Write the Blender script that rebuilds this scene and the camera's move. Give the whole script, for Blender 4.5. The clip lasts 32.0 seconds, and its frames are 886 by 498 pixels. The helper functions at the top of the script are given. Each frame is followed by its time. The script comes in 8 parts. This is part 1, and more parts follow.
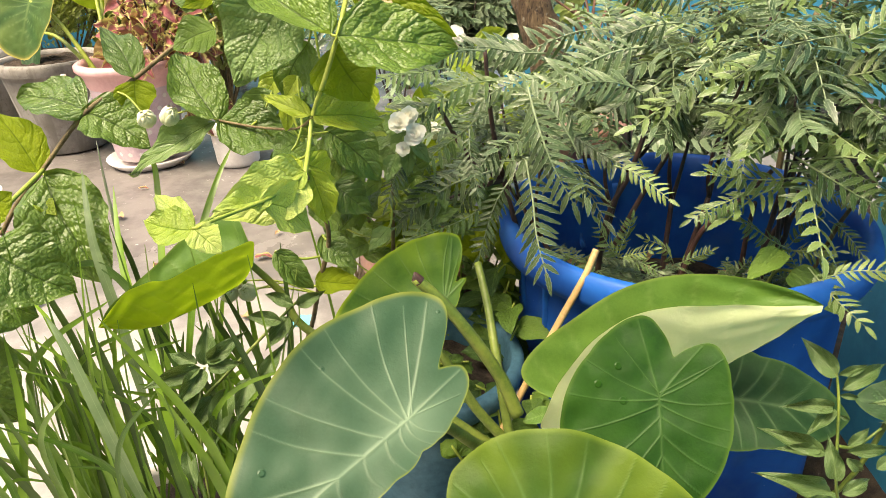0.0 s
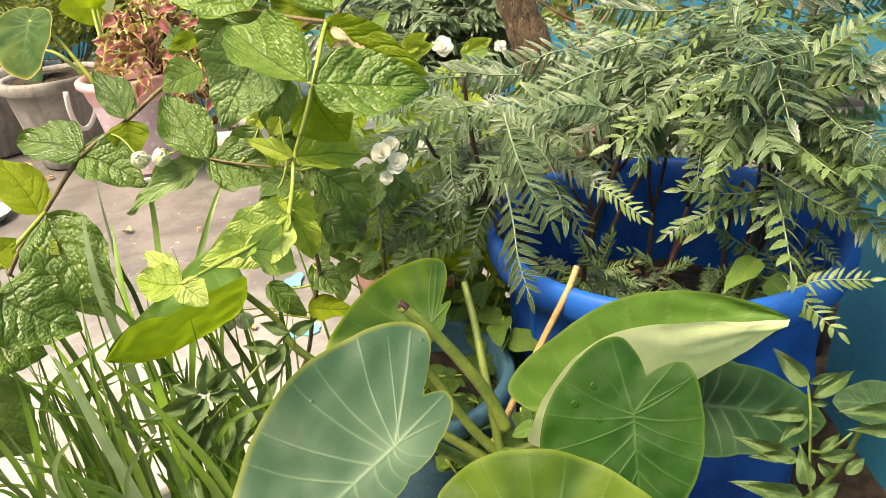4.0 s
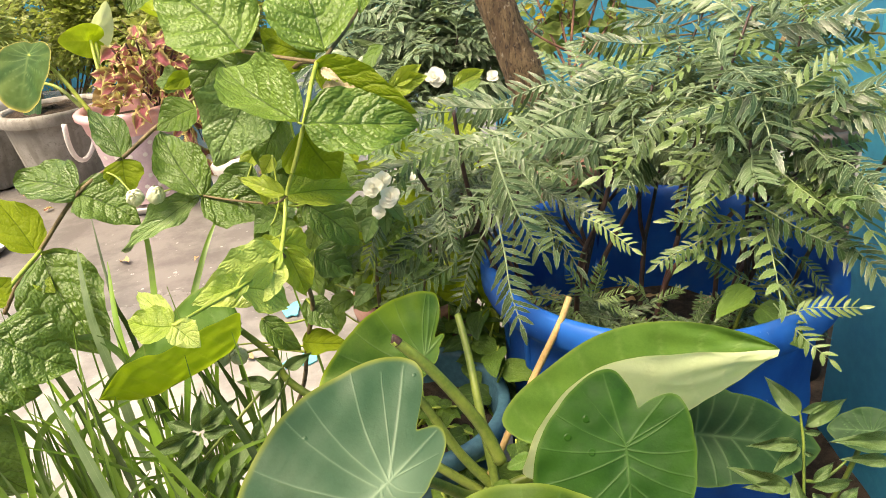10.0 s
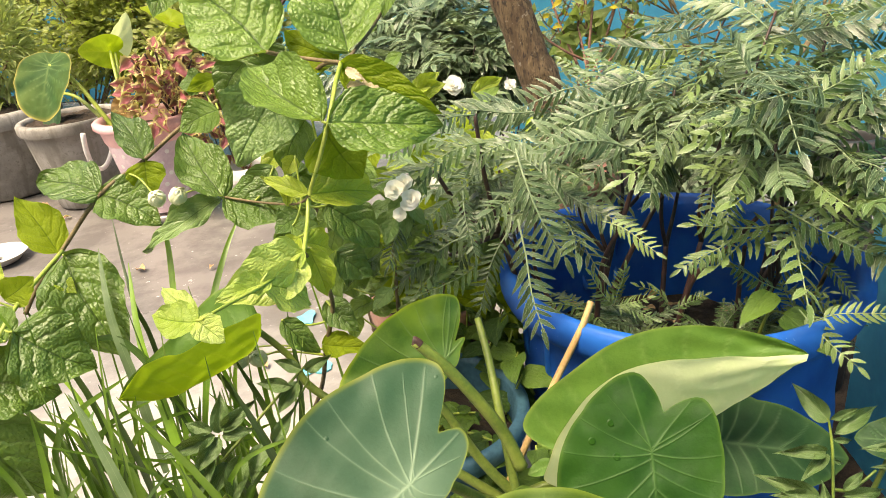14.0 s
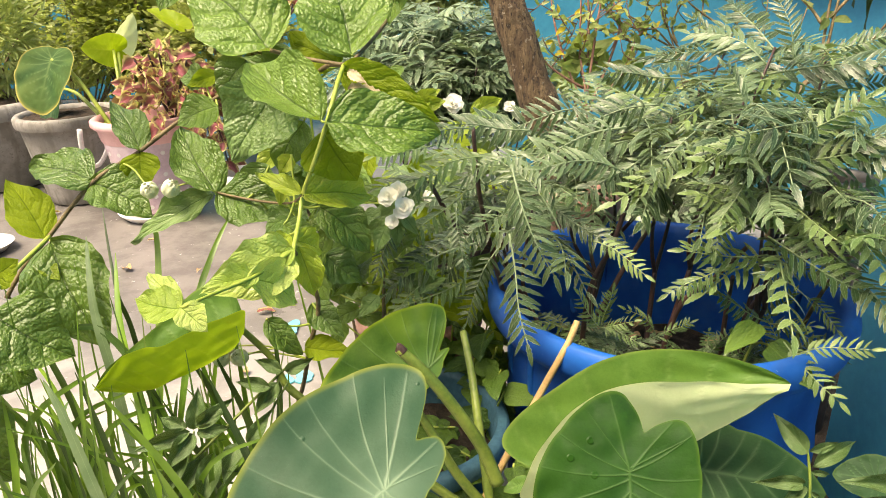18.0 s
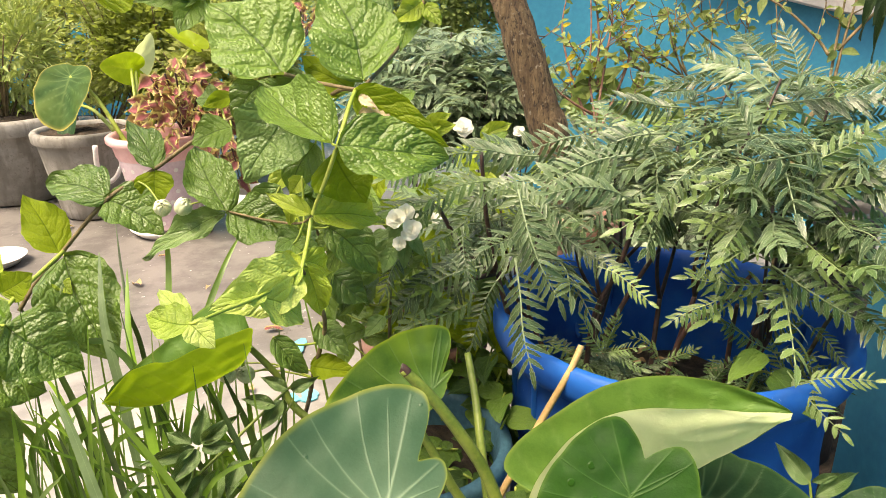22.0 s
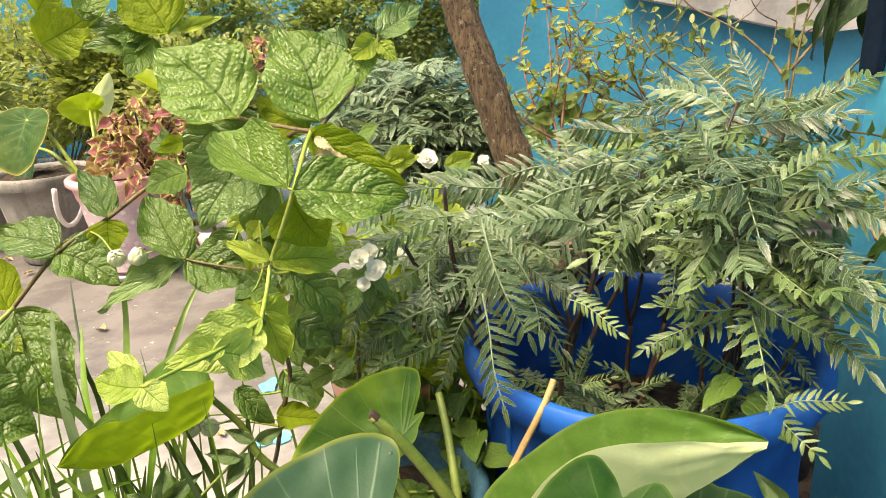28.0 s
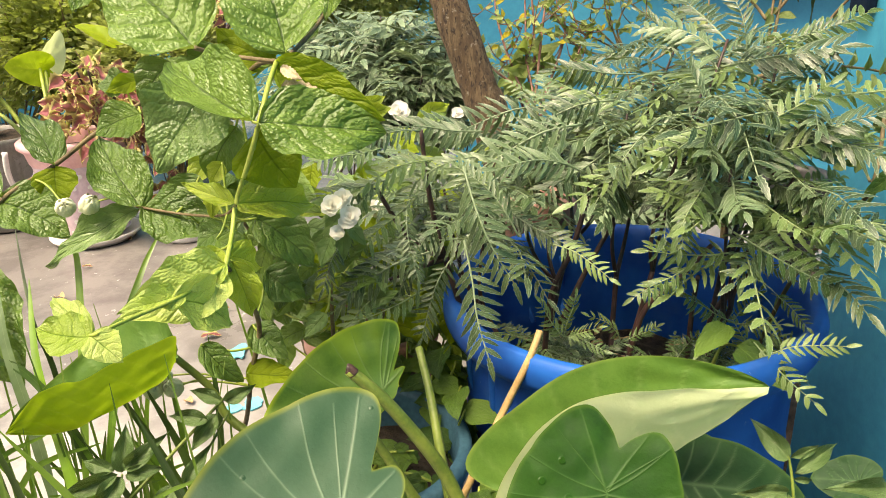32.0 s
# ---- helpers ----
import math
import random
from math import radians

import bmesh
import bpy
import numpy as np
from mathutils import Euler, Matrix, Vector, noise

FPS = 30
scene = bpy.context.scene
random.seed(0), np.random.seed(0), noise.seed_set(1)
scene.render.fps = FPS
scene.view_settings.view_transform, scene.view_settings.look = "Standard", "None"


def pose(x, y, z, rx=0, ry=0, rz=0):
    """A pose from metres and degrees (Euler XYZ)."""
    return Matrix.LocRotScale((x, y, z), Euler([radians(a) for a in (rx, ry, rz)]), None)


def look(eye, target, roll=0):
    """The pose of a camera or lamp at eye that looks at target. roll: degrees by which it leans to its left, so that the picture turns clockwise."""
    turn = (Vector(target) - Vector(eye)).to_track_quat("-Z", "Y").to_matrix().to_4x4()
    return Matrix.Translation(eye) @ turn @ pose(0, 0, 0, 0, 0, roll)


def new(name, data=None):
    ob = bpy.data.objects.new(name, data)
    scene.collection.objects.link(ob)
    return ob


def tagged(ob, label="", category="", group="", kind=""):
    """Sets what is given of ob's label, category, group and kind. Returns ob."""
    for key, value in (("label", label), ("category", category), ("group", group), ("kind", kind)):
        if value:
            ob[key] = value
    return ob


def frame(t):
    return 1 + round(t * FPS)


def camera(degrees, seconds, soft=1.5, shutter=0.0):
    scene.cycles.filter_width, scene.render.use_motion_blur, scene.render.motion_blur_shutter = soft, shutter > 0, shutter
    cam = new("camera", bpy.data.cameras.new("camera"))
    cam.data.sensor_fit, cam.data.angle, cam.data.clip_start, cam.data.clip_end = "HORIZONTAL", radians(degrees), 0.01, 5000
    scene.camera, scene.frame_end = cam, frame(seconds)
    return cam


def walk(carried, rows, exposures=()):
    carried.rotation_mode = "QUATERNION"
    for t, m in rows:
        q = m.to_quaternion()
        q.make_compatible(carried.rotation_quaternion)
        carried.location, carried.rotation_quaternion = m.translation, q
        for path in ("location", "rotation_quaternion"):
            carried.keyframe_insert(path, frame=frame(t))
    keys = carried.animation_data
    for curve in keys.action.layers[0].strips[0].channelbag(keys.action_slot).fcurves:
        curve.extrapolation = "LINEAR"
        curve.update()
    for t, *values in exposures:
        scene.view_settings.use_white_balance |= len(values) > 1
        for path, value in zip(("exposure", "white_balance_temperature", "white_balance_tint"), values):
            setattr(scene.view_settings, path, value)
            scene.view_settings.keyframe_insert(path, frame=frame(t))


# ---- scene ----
cam = camera(64.2, 32.0, soft=0.8)
PATH = [
    (0, (0.4268, -0.3514, 0.8254), (0.3482, 1.4411, -0.0583), -2.51),
    (0.5, (0.4344, -0.3517, 0.8375), (0.3577, 1.4312, -0.0655), -3.15),
    (1, (0.4401, -0.3609, 0.8469), (0.3118, 1.4064, -0.0804), -4.02),
    (1.5, (0.4546, -0.3586, 0.8642), (0.3456, 1.4166, -0.0505), -5.09),
    (2, (0.4562, -0.3587, 0.8690), (0.3543, 1.4201, -0.0395), -4.77),
    (2.5, (0.4557, -0.3527, 0.8620), (0.3814, 1.4313, -0.0390), -4.15),
    (3, (0.4578, -0.3488, 0.8607), (0.4073, 1.4314, -0.0493), -3.86),
    (3.5, (0.4568, -0.3587, 0.8659), (0.3546, 1.4190, -0.0446), -5.08),
    (5.5, (0.4599, -0.3608, 0.8756), (0.3448, 1.4072, -0.0522), -5.92),
    (6, (0.4599, -0.3628, 0.8766), (0.3521, 1.4126, -0.0378), -5.59),
    (6.5, (0.4605, -0.3509, 0.8674), (0.3939, 1.4256, -0.0487), -4.78),
    (7, (0.4642, -0.3481, 0.8710), (0.4064, 1.4343, -0.0344), -5.15),
    (7.5, (0.4695, -0.3513, 0.8824), (0.3891, 1.4355, -0.0124), -6.33),
    (8, (0.4707, -0.3564, 0.8863), (0.3729, 1.4351, 0.0026), -6.61),
    (8.5, (0.4709, -0.3593, 0.8893), (0.3614, 1.4331, 0.0090), -6.91),
    (9, (0.4688, -0.3612, 0.8896), (0.3558, 1.4327, 0.0126), -7.00),
    (9.5, (0.4649, -0.3610, 0.8830), (0.3510, 1.4421, 0.0254), -6.26),
    (10, (0.4660, -0.3601, 0.8829), (0.3602, 1.4439, 0.0260), -6.16),
    (10.5, (0.4635, -0.3590, 0.8792), (0.3663, 1.4435, 0.0181), -5.76),
    (11, (0.4649, -0.3591, 0.8820), (0.3590, 1.4444, 0.0239), -6.26),
    (11.5, (0.4652, -0.3630, 0.8860), (0.3427, 1.4414, 0.0322), -6.65),
    (12, (0.4674, -0.3592, 0.8857), (0.3609, 1.4483, 0.0363), -6.44),
    (12.5, (0.4685, -0.3622, 0.8876), (0.3542, 1.4490, 0.0472), -6.62),
    (13, (0.4597, -0.3568, 0.8716), (0.3570, 1.4504, 0.0212), -5.34),
    (13.5, (0.4525, -0.3635, 0.8665), (0.3111, 1.4524, 0.0403), -5.80),
    (14, (0.4543, -0.3615, 0.8713), (0.3203, 1.4586, 0.0534), -6.08),
    (14.5, (0.4551, -0.3606, 0.8692), (0.3297, 1.4616, 0.0544), -5.77),
    (16.5, (0.4574, -0.3617, 0.8719), (0.3437, 1.4685, 0.0735), -5.44),
    (17, (0.4605, -0.3599, 0.8715), (0.3760, 1.4797, 0.0914), -4.00),
    (17.5, (0.4506, -0.3665, 0.8527), (0.3620, 1.4783, 0.0853), -1.28),
    (18, (0.4532, -0.3666, 0.8574), (0.3509, 1.4815, 0.0997), -1.96),
    (18.5, (0.4576, -0.3649, 0.8598), (0.3535, 1.4861, 0.1095), -1.25),
    (19, (0.4578, -0.3768, 0.8669), (0.3162, 1.4797, 0.1366), -1.92),
    (19.5, (0.4576, -0.3778, 0.8659), (0.3157, 1.4830, 0.1467), -1.50),
    (20, (0.4563, -0.3828, 0.8661), (0.2990, 1.4817, 0.1597), -1.48),
    (20.5, (0.4597, -0.3760, 0.8656), (0.3223, 1.4914, 0.1627), -1.47),
    (21, (0.4573, -0.3719, 0.8609), (0.3426, 1.4953, 0.1533), -0.98),
    (21.5, (0.4561, -0.3738, 0.8600), (0.3338, 1.4943, 0.1563), -0.97),
    (22, (0.4563, -0.3748, 0.8620), (0.3294, 1.4940, 0.1611), -1.07),
    (22.5, (0.4531, -0.3776, 0.8625), (0.3035, 1.4939, 0.1731), -1.95),
    (23, (0.4364, -0.3986, 0.8607), (0.2153, 1.4696, 0.1819), -3.63),
    (23.5, (0.4119, -0.4344, 0.8448), (0.0711, 1.4222, 0.1837), -3.87),
    (24, (0.4176, -0.4327, 0.8491), (0.0758, 1.4215, 0.1818), -3.88),
    (24.5, (0.4452, -0.3961, 0.8646), (0.2346, 1.4768, 0.1954), -2.82),
    (25, (0.4690, -0.3634, 0.8765), (0.3816, 1.5198, 0.2086), -3.02),
    (25.5, (0.4786, -0.3618, 0.8873), (0.3962, 1.5308, 0.2461), -4.08),
    (26, (0.4880, -0.3444, 0.8891), (0.4645, 1.5503, 0.2491), -4.26),
    (26.5, (0.4678, -0.3583, 0.8726), (0.4017, 1.5373, 0.2384), -3.27),
    (28.5, (0.4623, -0.3561, 0.8682), (0.4153, 1.5376, 0.2264), -2.77),
    (29, (0.4316, -0.3974, 0.8542), (0.2307, 1.4801, 0.1949), -2.70),
    (29.5, (0.4069, -0.4361, 0.8384), (0.0979, 1.4312, 0.1921), -2.36),
    (30, (0.4248, -0.4050, 0.8521), (0.2261, 1.4820, 0.2199), -3.27),
    (30.5, (0.4401, -0.3769, 0.8551), (0.3229, 1.5109, 0.2049), -3.89),
    (31, (0.4511, -0.3406, 0.8444), (0.4249, 1.5382, 0.1593), -3.83),
    (31.5, (0.4497, -0.3296, 0.8355), (0.4530, 1.5428, 0.1326), -3.25),
    (32, (0.4519, -0.3198, 0.8321), (0.4865, 1.5447, 0.1093), -2.67),
]
walk(cam, [(t, look(eye, target, roll)) for t, eye, target, roll in PATH], [(0.0, 1.06, 8200, 10), (9.0, 1.06, 8200, 10), (22.0, 1.04, 8200, 10), (23.7, 0.94, 8200, 10), (25.5, 1.02, 8200, 10), (28.5, 1.02, 8200, 10), (29.7, 0.92, 8200, 10), (32.0, 1.02, 8200, 10)])

# ---- daylight: bright overcast, soft sun from the upper left ----
world = bpy.data.worlds.new("sky")
scene.world = world
world.use_nodes = True
wn = world.node_tree
sky = wn.nodes.new("ShaderNodeTexSky")
sky.sky_type = "NISHITA"
sky.sun_disc = False
sky.sun_elevation, sky.sun_rotation = radians(64), radians(-125)
sky.air_density, sky.dust_density, sky.ozone_density = 1.0, 4.0, 1.0
back = wn.nodes["Background"]
back.inputs["Strength"].default_value = 0.18
wn.links.new(sky.outputs[0], back.inputs["Color"])
sun_data = bpy.data.lights.new("sun", "SUN")
sun_data.energy, sun_data.angle, sun_data.color = 3.1, radians(30), (1.0, 0.94, 0.84)
sun = new("sun", sun_data)
sun.matrix_world = look((-0.75, -0.35, 3.4), (0.3, 0.5, 0.4))


# ---- materials ----
class Nodes:
    """A node material with its principled shader, and short ways to add nodes."""

    def __init__(self, name):
        self.mat = bpy.data.materials.new(name)
        self.mat.use_nodes = True
        self.tree = self.mat.node_tree
        self.shader = self.tree.nodes["Principled BSDF"]
        self.out = self.tree.nodes["Material Output"]

    def add(self, kind, **values):
        node = self.tree.nodes.new("ShaderNode" + kind)
        for key, value in values.items():
            node.inputs[key.replace("_", " ")].default_value = value
        return node

    def link(self, a, b):
        self.tree.links.new(a, b)
        return self

    def put(self, socket, value):
        if hasattr(value, "is_linked"):
            self.link(value, socket)
        else:
            socket.default_value = value

    def math(self, op, a, b=0.0, c=0.0):
        node = self.tree.nodes.new("ShaderNodeMath")
        node.operation = op
        for socket, value in zip(node.inputs, (a, b, c)):
            self.put(socket, value)
        return node.outputs[0]

    def step(self, value, lo, hi):
        """1 below lo, 0 above hi."""
        node = self.tree.nodes.new("ShaderNodeMapRange")
        node.interpolation_type = "SMOOTHSTEP"
        for key, v in (("Value", value), ("From Min", lo), ("From Max", hi), ("To Min", 1.0), ("To Max", 0.0)):
            self.put(node.inputs[key], v)
        return node.outputs[0]

    def mix(self, fac, a, b):
        node = self.tree.nodes.new("ShaderNodeMix")
        node.data_type = "RGBA"
        self.put(node.inputs[0], fac)
        self.put(node.inputs[6], a if hasattr(a, "is_linked") else (*a, 1))
        self.put(node.inputs[7], b if hasattr(b, "is_linked") else (*b, 1))
        return node.outputs[2]

    def noise(self, scale, detail=4.0, rough=0.55, coord="Object"):
        at = self.tree.nodes.new("ShaderNodeTexCoord")
        node = self.tree.nodes.new("ShaderNodeTexNoise")
        node.inputs["Scale"].default_value = scale
        node.inputs["Detail"].default_value = detail
        node.inputs["Roughness"].default_value = rough
        self.link(at.outputs[coord], node.inputs["Vector"])
        return node.outputs["Fac"]

    def bump(self, height, strength, distance):
        node = self.tree.nodes.new("ShaderNodeBump")
        node.inputs["Strength"].default_value = strength
        node.inputs["Distance"].default_value = distance
        self.link(height, node.inputs["Height"])
        self.link(node.outputs[0], self.shader.inputs["Normal"])
        return node

    def finish(self, colour, rough=0.5, metal=0.0):
        self.put(self.shader.inputs["Base Color"], colour if hasattr(colour, "is_linked") else (*colour, 1))
        self.put(self.shader.inputs["Roughness"], rough)
        self.shader.inputs["Metallic"].default_value = metal
        return self.mat


def plain(name, dark, light, scale, rough=0.6, bump=0.3, depth=0.002, fine=None):
    """A surface mottled at two scales."""
    n = Nodes(name)
    big = n.noise(scale, 5)
    small = n.noise(fine or scale * 9, 6, 0.65)
    both = n.math("ADD", n.math("MULTIPLY", big, 0.65), n.math("MULTIPLY", small, 0.35))
    ramp = n.step(both, 0.66, 0.36)
    n.bump(small, bump, depth)
    return n.finish(n.mix(ramp, light, dark), n.math("MULTIPLY_ADD", big, 0.25, rough - 0.12))


def leaf_mat(name, dark, light, vein, sides=4.6, slope=0.55, rough=0.42, glow=0.3, edge=None, heart=None, pale=0.5, k=0.1, relief=0.014, mottle=None, gloss=0.5, edge_at=(0.8, 0.95)):
    """A leaf's surface from its own map: u across (0.5 on the midrib), v from stalk to tip."""
    n = Nodes(name)
    uv = n.tree.nodes.new("ShaderNodeUVMap")
    sep = n.tree.nodes.new("ShaderNodeSeparateXYZ")
    n.link(uv.outputs[0], sep.inputs[0])
    u, v = sep.outputs[0], sep.outputs[1]
    off = n.math("MULTIPLY", n.math("ABSOLUTE", n.math("SUBTRACT", u, 0.5)), 2.0)
    mid = n.step(off, 0.015, 0.06)
    wave = n.math("FRACT", n.math("MULTIPLY", n.math("SUBTRACT", v, n.math("MULTIPLY", off, slope)), sides))
    ridge = n.math("ABSOLUTE", n.math("SUBTRACT", wave, 0.5))
    side = n.math("MULTIPLY", n.step(ridge, 0.02, 0.075), n.step(off, 0.55, 0.98))
    lines = n.math("MAXIMUM", mid, n.math("MULTIPLY", side, 0.7))
    info = n.tree.nodes.new("ShaderNodeObjectInfo")
    blotch = n.noise(32.0 * k, 5, 0.6)
    grain = n.noise(420.0 * k, 3, 0.6)
    tone = n.math("ADD", n.math("MULTIPLY", blotch, 0.7), n.math("MULTIPLY", info.outputs["Random"], 0.5))
    colour = n.mix(n.step(tone, 0.85, 0.3), light, dark)
    if mottle:
        colour = n.mix(n.math("MULTIPLY", n.step(n.noise(11.0 * k, 3, 0.5), 0.62, 0.42), 0.8), mottle, colour)
    if heart:
        colour = n.mix(n.step(n.math("ADD", off, n.math("MULTIPLY", blotch, 0.5)), 0.55, 0.95), colour, heart)
    if edge:
        colour = n.mix(n.step(n.math("ADD", off, n.math("MULTIPLY", n.math("SUBTRACT", blotch, 0.5), 0.12)), *edge_at), edge, colour)
    colour = n.mix(n.math("MULTIPLY", lines, pale), colour, vein)
    height = n.math("ADD", n.math("MULTIPLY", grain, 0.1), n.math("MULTIPLY", n.noise(120.0 * k, 3), 0.34))
    n.bump(height, 0.7, relief)
    n.shader.inputs["Specular IOR Level"].default_value = gloss
    n.finish(colour, rough)
    return let_through(n, colour, glow)


def bark_mat():
    """Brown bark in long flaking strips, dark in the cracks, with pale lichen."""
    n = Nodes("bark")
    at = n.tree.nodes.new("ShaderNodeTexCoord")

    def strips(scale, squeeze, detail):
        stretch = n.tree.nodes.new("ShaderNodeMapping")
        stretch.inputs["Scale"].default_value = (1.0, 1.0, squeeze)
        n.link(at.outputs["Object"], stretch.inputs["Vector"])
        t = n.tree.nodes.new("ShaderNodeTexNoise")
        t.inputs["Scale"].default_value, t.inputs["Detail"].default_value, t.inputs["Roughness"].default_value = scale, detail, 0.7
        n.link(stretch.outputs[0], t.inputs["Vector"])
        return t.outputs["Fac"]

    long, flake, fleck = strips(75.0, 0.14, 6.0), strips(150.0, 0.4, 6.0), n.noise(95, 5, 0.7)
    colour = n.mix(n.step(long, 0.4, 0.6), (0.32, 0.22, 0.115), (0.14, 0.085, 0.042))
    colour = n.mix(n.math("MULTIPLY", n.step(flake, 0.48, 0.4), 0.5), (0.04, 0.024, 0.014), colour)
    colour = n.mix(n.math("MULTIPLY", n.step(fleck, 0.68, 0.6), 0.6), colour, (0.4, 0.35, 0.27))
    n.bump(n.math("ADD", long, n.math("ADD", n.math("MULTIPLY", flake, 0.8), n.math("MULTIPLY", fleck, 0.3))), 1.0, 0.014)
    return n.finish(colour, 0.85)


def petal_mat():
    """Soft white petals that let some light through."""
    n = Nodes("white_petal")
    colour = n.mix(n.step(n.noise(60, 3), 0.4, 0.65), (0.88, 0.87, 0.78), (0.93, 0.92, 0.88))
    n.finish(colour, 0.6)
    glow = n.tree.nodes.new("ShaderNodeBsdfTranslucent")
    n.link(colour, glow.inputs["Color"])
    both = n.tree.nodes.new("ShaderNodeMixShader")
    both.inputs[0].default_value = 0.4
    n.link(n.shader.outputs[0], both.inputs[1])
    n.link(glow.outputs[0], both.inputs[2])
    n.link(both.outputs[0], n.out.inputs["Surface"])
    return n.mat


def let_through(n, colour, share, tint=(0.38, 0.5, 0.04)):
    """Mix a share of light that comes through the leaf into the shader."""
    glow = n.tree.nodes.new("ShaderNodeBsdfTranslucent")
    n.link(n.mix(0.35, colour, tint), glow.inputs["Color"])
    both = n.tree.nodes.new("ShaderNodeMixShader")
    both.inputs[0].default_value = share
    n.link(n.shader.outputs[0], both.inputs[1])
    n.link(glow.outputs[0], both.inputs[2])
    n.link(both.outputs[0], n.out.inputs["Surface"])
    return n.mat


def jas_mat(name, dark, light, vein, rough=0.37, glow=0.3, drops=1.0, sheen=0.55):
    """A quilted, wet jasmine leaf: u across, v from stalk to tip; arching veins, blisters between them, rain drops."""
    n = Nodes(name)
    uv = n.tree.nodes.new("ShaderNodeUVMap")
    at = n.tree.nodes.new("ShaderNodeTexCoord")
    info = n.tree.nodes.new("ShaderNodeObjectInfo")
    shift = n.tree.nodes.new("ShaderNodeVectorMath")
    shift.operation = "MULTIPLY_ADD"
    n.link(info.outputs["Random"], shift.inputs[0])
    shift.inputs[1].default_value = (37.0, 11.0, 23.0)
    n.link(at.outputs["Object"], shift.inputs[2])

    def cloud(scale, detail=3.0, rough_=0.55):
        t = n.tree.nodes.new("ShaderNodeTexNoise")
        t.inputs["Scale"].default_value, t.inputs["Detail"].default_value, t.inputs["Roughness"].default_value = scale, detail, rough_
        n.link(shift.outputs[0], t.inputs["Vector"])
        return t.outputs["Fac"]

    def cells(scale, smooth=False):
        t = n.tree.nodes.new("ShaderNodeTexVoronoi")
        t.inputs["Scale"].default_value = scale
        if smooth:
            t.feature = "SMOOTH_F1"
        n.link(shift.outputs[0], t.inputs["Vector"])
        return t

    sep = n.tree.nodes.new("ShaderNodeSeparateXYZ")
    n.link(uv.outputs[0], sep.inputs[0])
    off = n.math("MULTIPLY", n.math("ABSOLUTE", n.math("SUBTRACT", sep.outputs[0], 0.5)), 2.0)
    v = n.math("MULTIPLY_ADD", n.math("SUBTRACT", cloud(6.0, 2), 0.5), 0.16, sep.outputs[1])
    wave = n.math("FRACT", n.math("MULTIPLY", n.math("SUBTRACT", v, n.math("MULTIPLY", n.math("POWER", off, 1.3), 0.3)), 5.5))
    ridge = n.math("ABSOLUTE", n.math("SUBTRACT", wave, 0.5))
    mid = n.step(off, 0.012, 0.045)
    side = n.math("MULTIPLY", n.step(ridge, 0.0, 0.045), n.step(off, 0.5, 0.98))
    lines = n.math("MAXIMUM", mid, n.math("MULTIPLY", side, 0.65))
    net = cells(17.0)
    net.feature = "DISTANCE_TO_EDGE"
    web = n.math("MULTIPLY", n.step(net.outputs["Distance"], 0.0, 0.06), 0.25)
    tone = n.math("ADD", n.math("MULTIPLY", cloud(3.2, 4, 0.6), 0.85), n.math("MULTIPLY", info.outputs["Random"], 0.35))
    colour = n.mix(n.step(tone, 1.05, 0.25), light, dark)
    colour = n.mix(n.math("MULTIPLY", n.math("MAXIMUM", lines, web), 0.85), colour, vein)
    blister = cells(30.0, True)
    height = n.math("MULTIPLY", n.math("MINIMUM", n.math("MULTIPLY", ridge, 5.0), 1.0), 0.4)
    height = n.math("SUBTRACT", height, n.math("MULTIPLY", blister.outputs["Distance"], 0.36))
    height = n.math("ADD", height, n.math("MULTIPLY", cloud(48.0, 2), 0.2))
    height = n.math("SUBTRACT", height, n.math("MULTIPLY", mid, 0.5))
    rain = cells(30.0)
    pick = n.tree.nodes.new("ShaderNodeSeparateXYZ")
    n.link(rain.outputs["Color"], pick.inputs[0])
    bead = n.math("MULTIPLY", n.step(rain.outputs["Distance"], 0.2, 0.34), n.math("GREATER_THAN", pick.outputs[0], 0.8))
    height = n.math("ADD", height, n.math("MULTIPLY", bead, 0.5 * drops))
    n.bump(height, 0.4, 0.02)
    n.shader.inputs["Specular IOR Level"].default_value = sheen
    n.finish(colour, n.math("SUBTRACT", rough, n.math("MULTIPLY", bead, rough * 0.3 * min(1.0, drops))))
    return let_through(n, colour, glow)


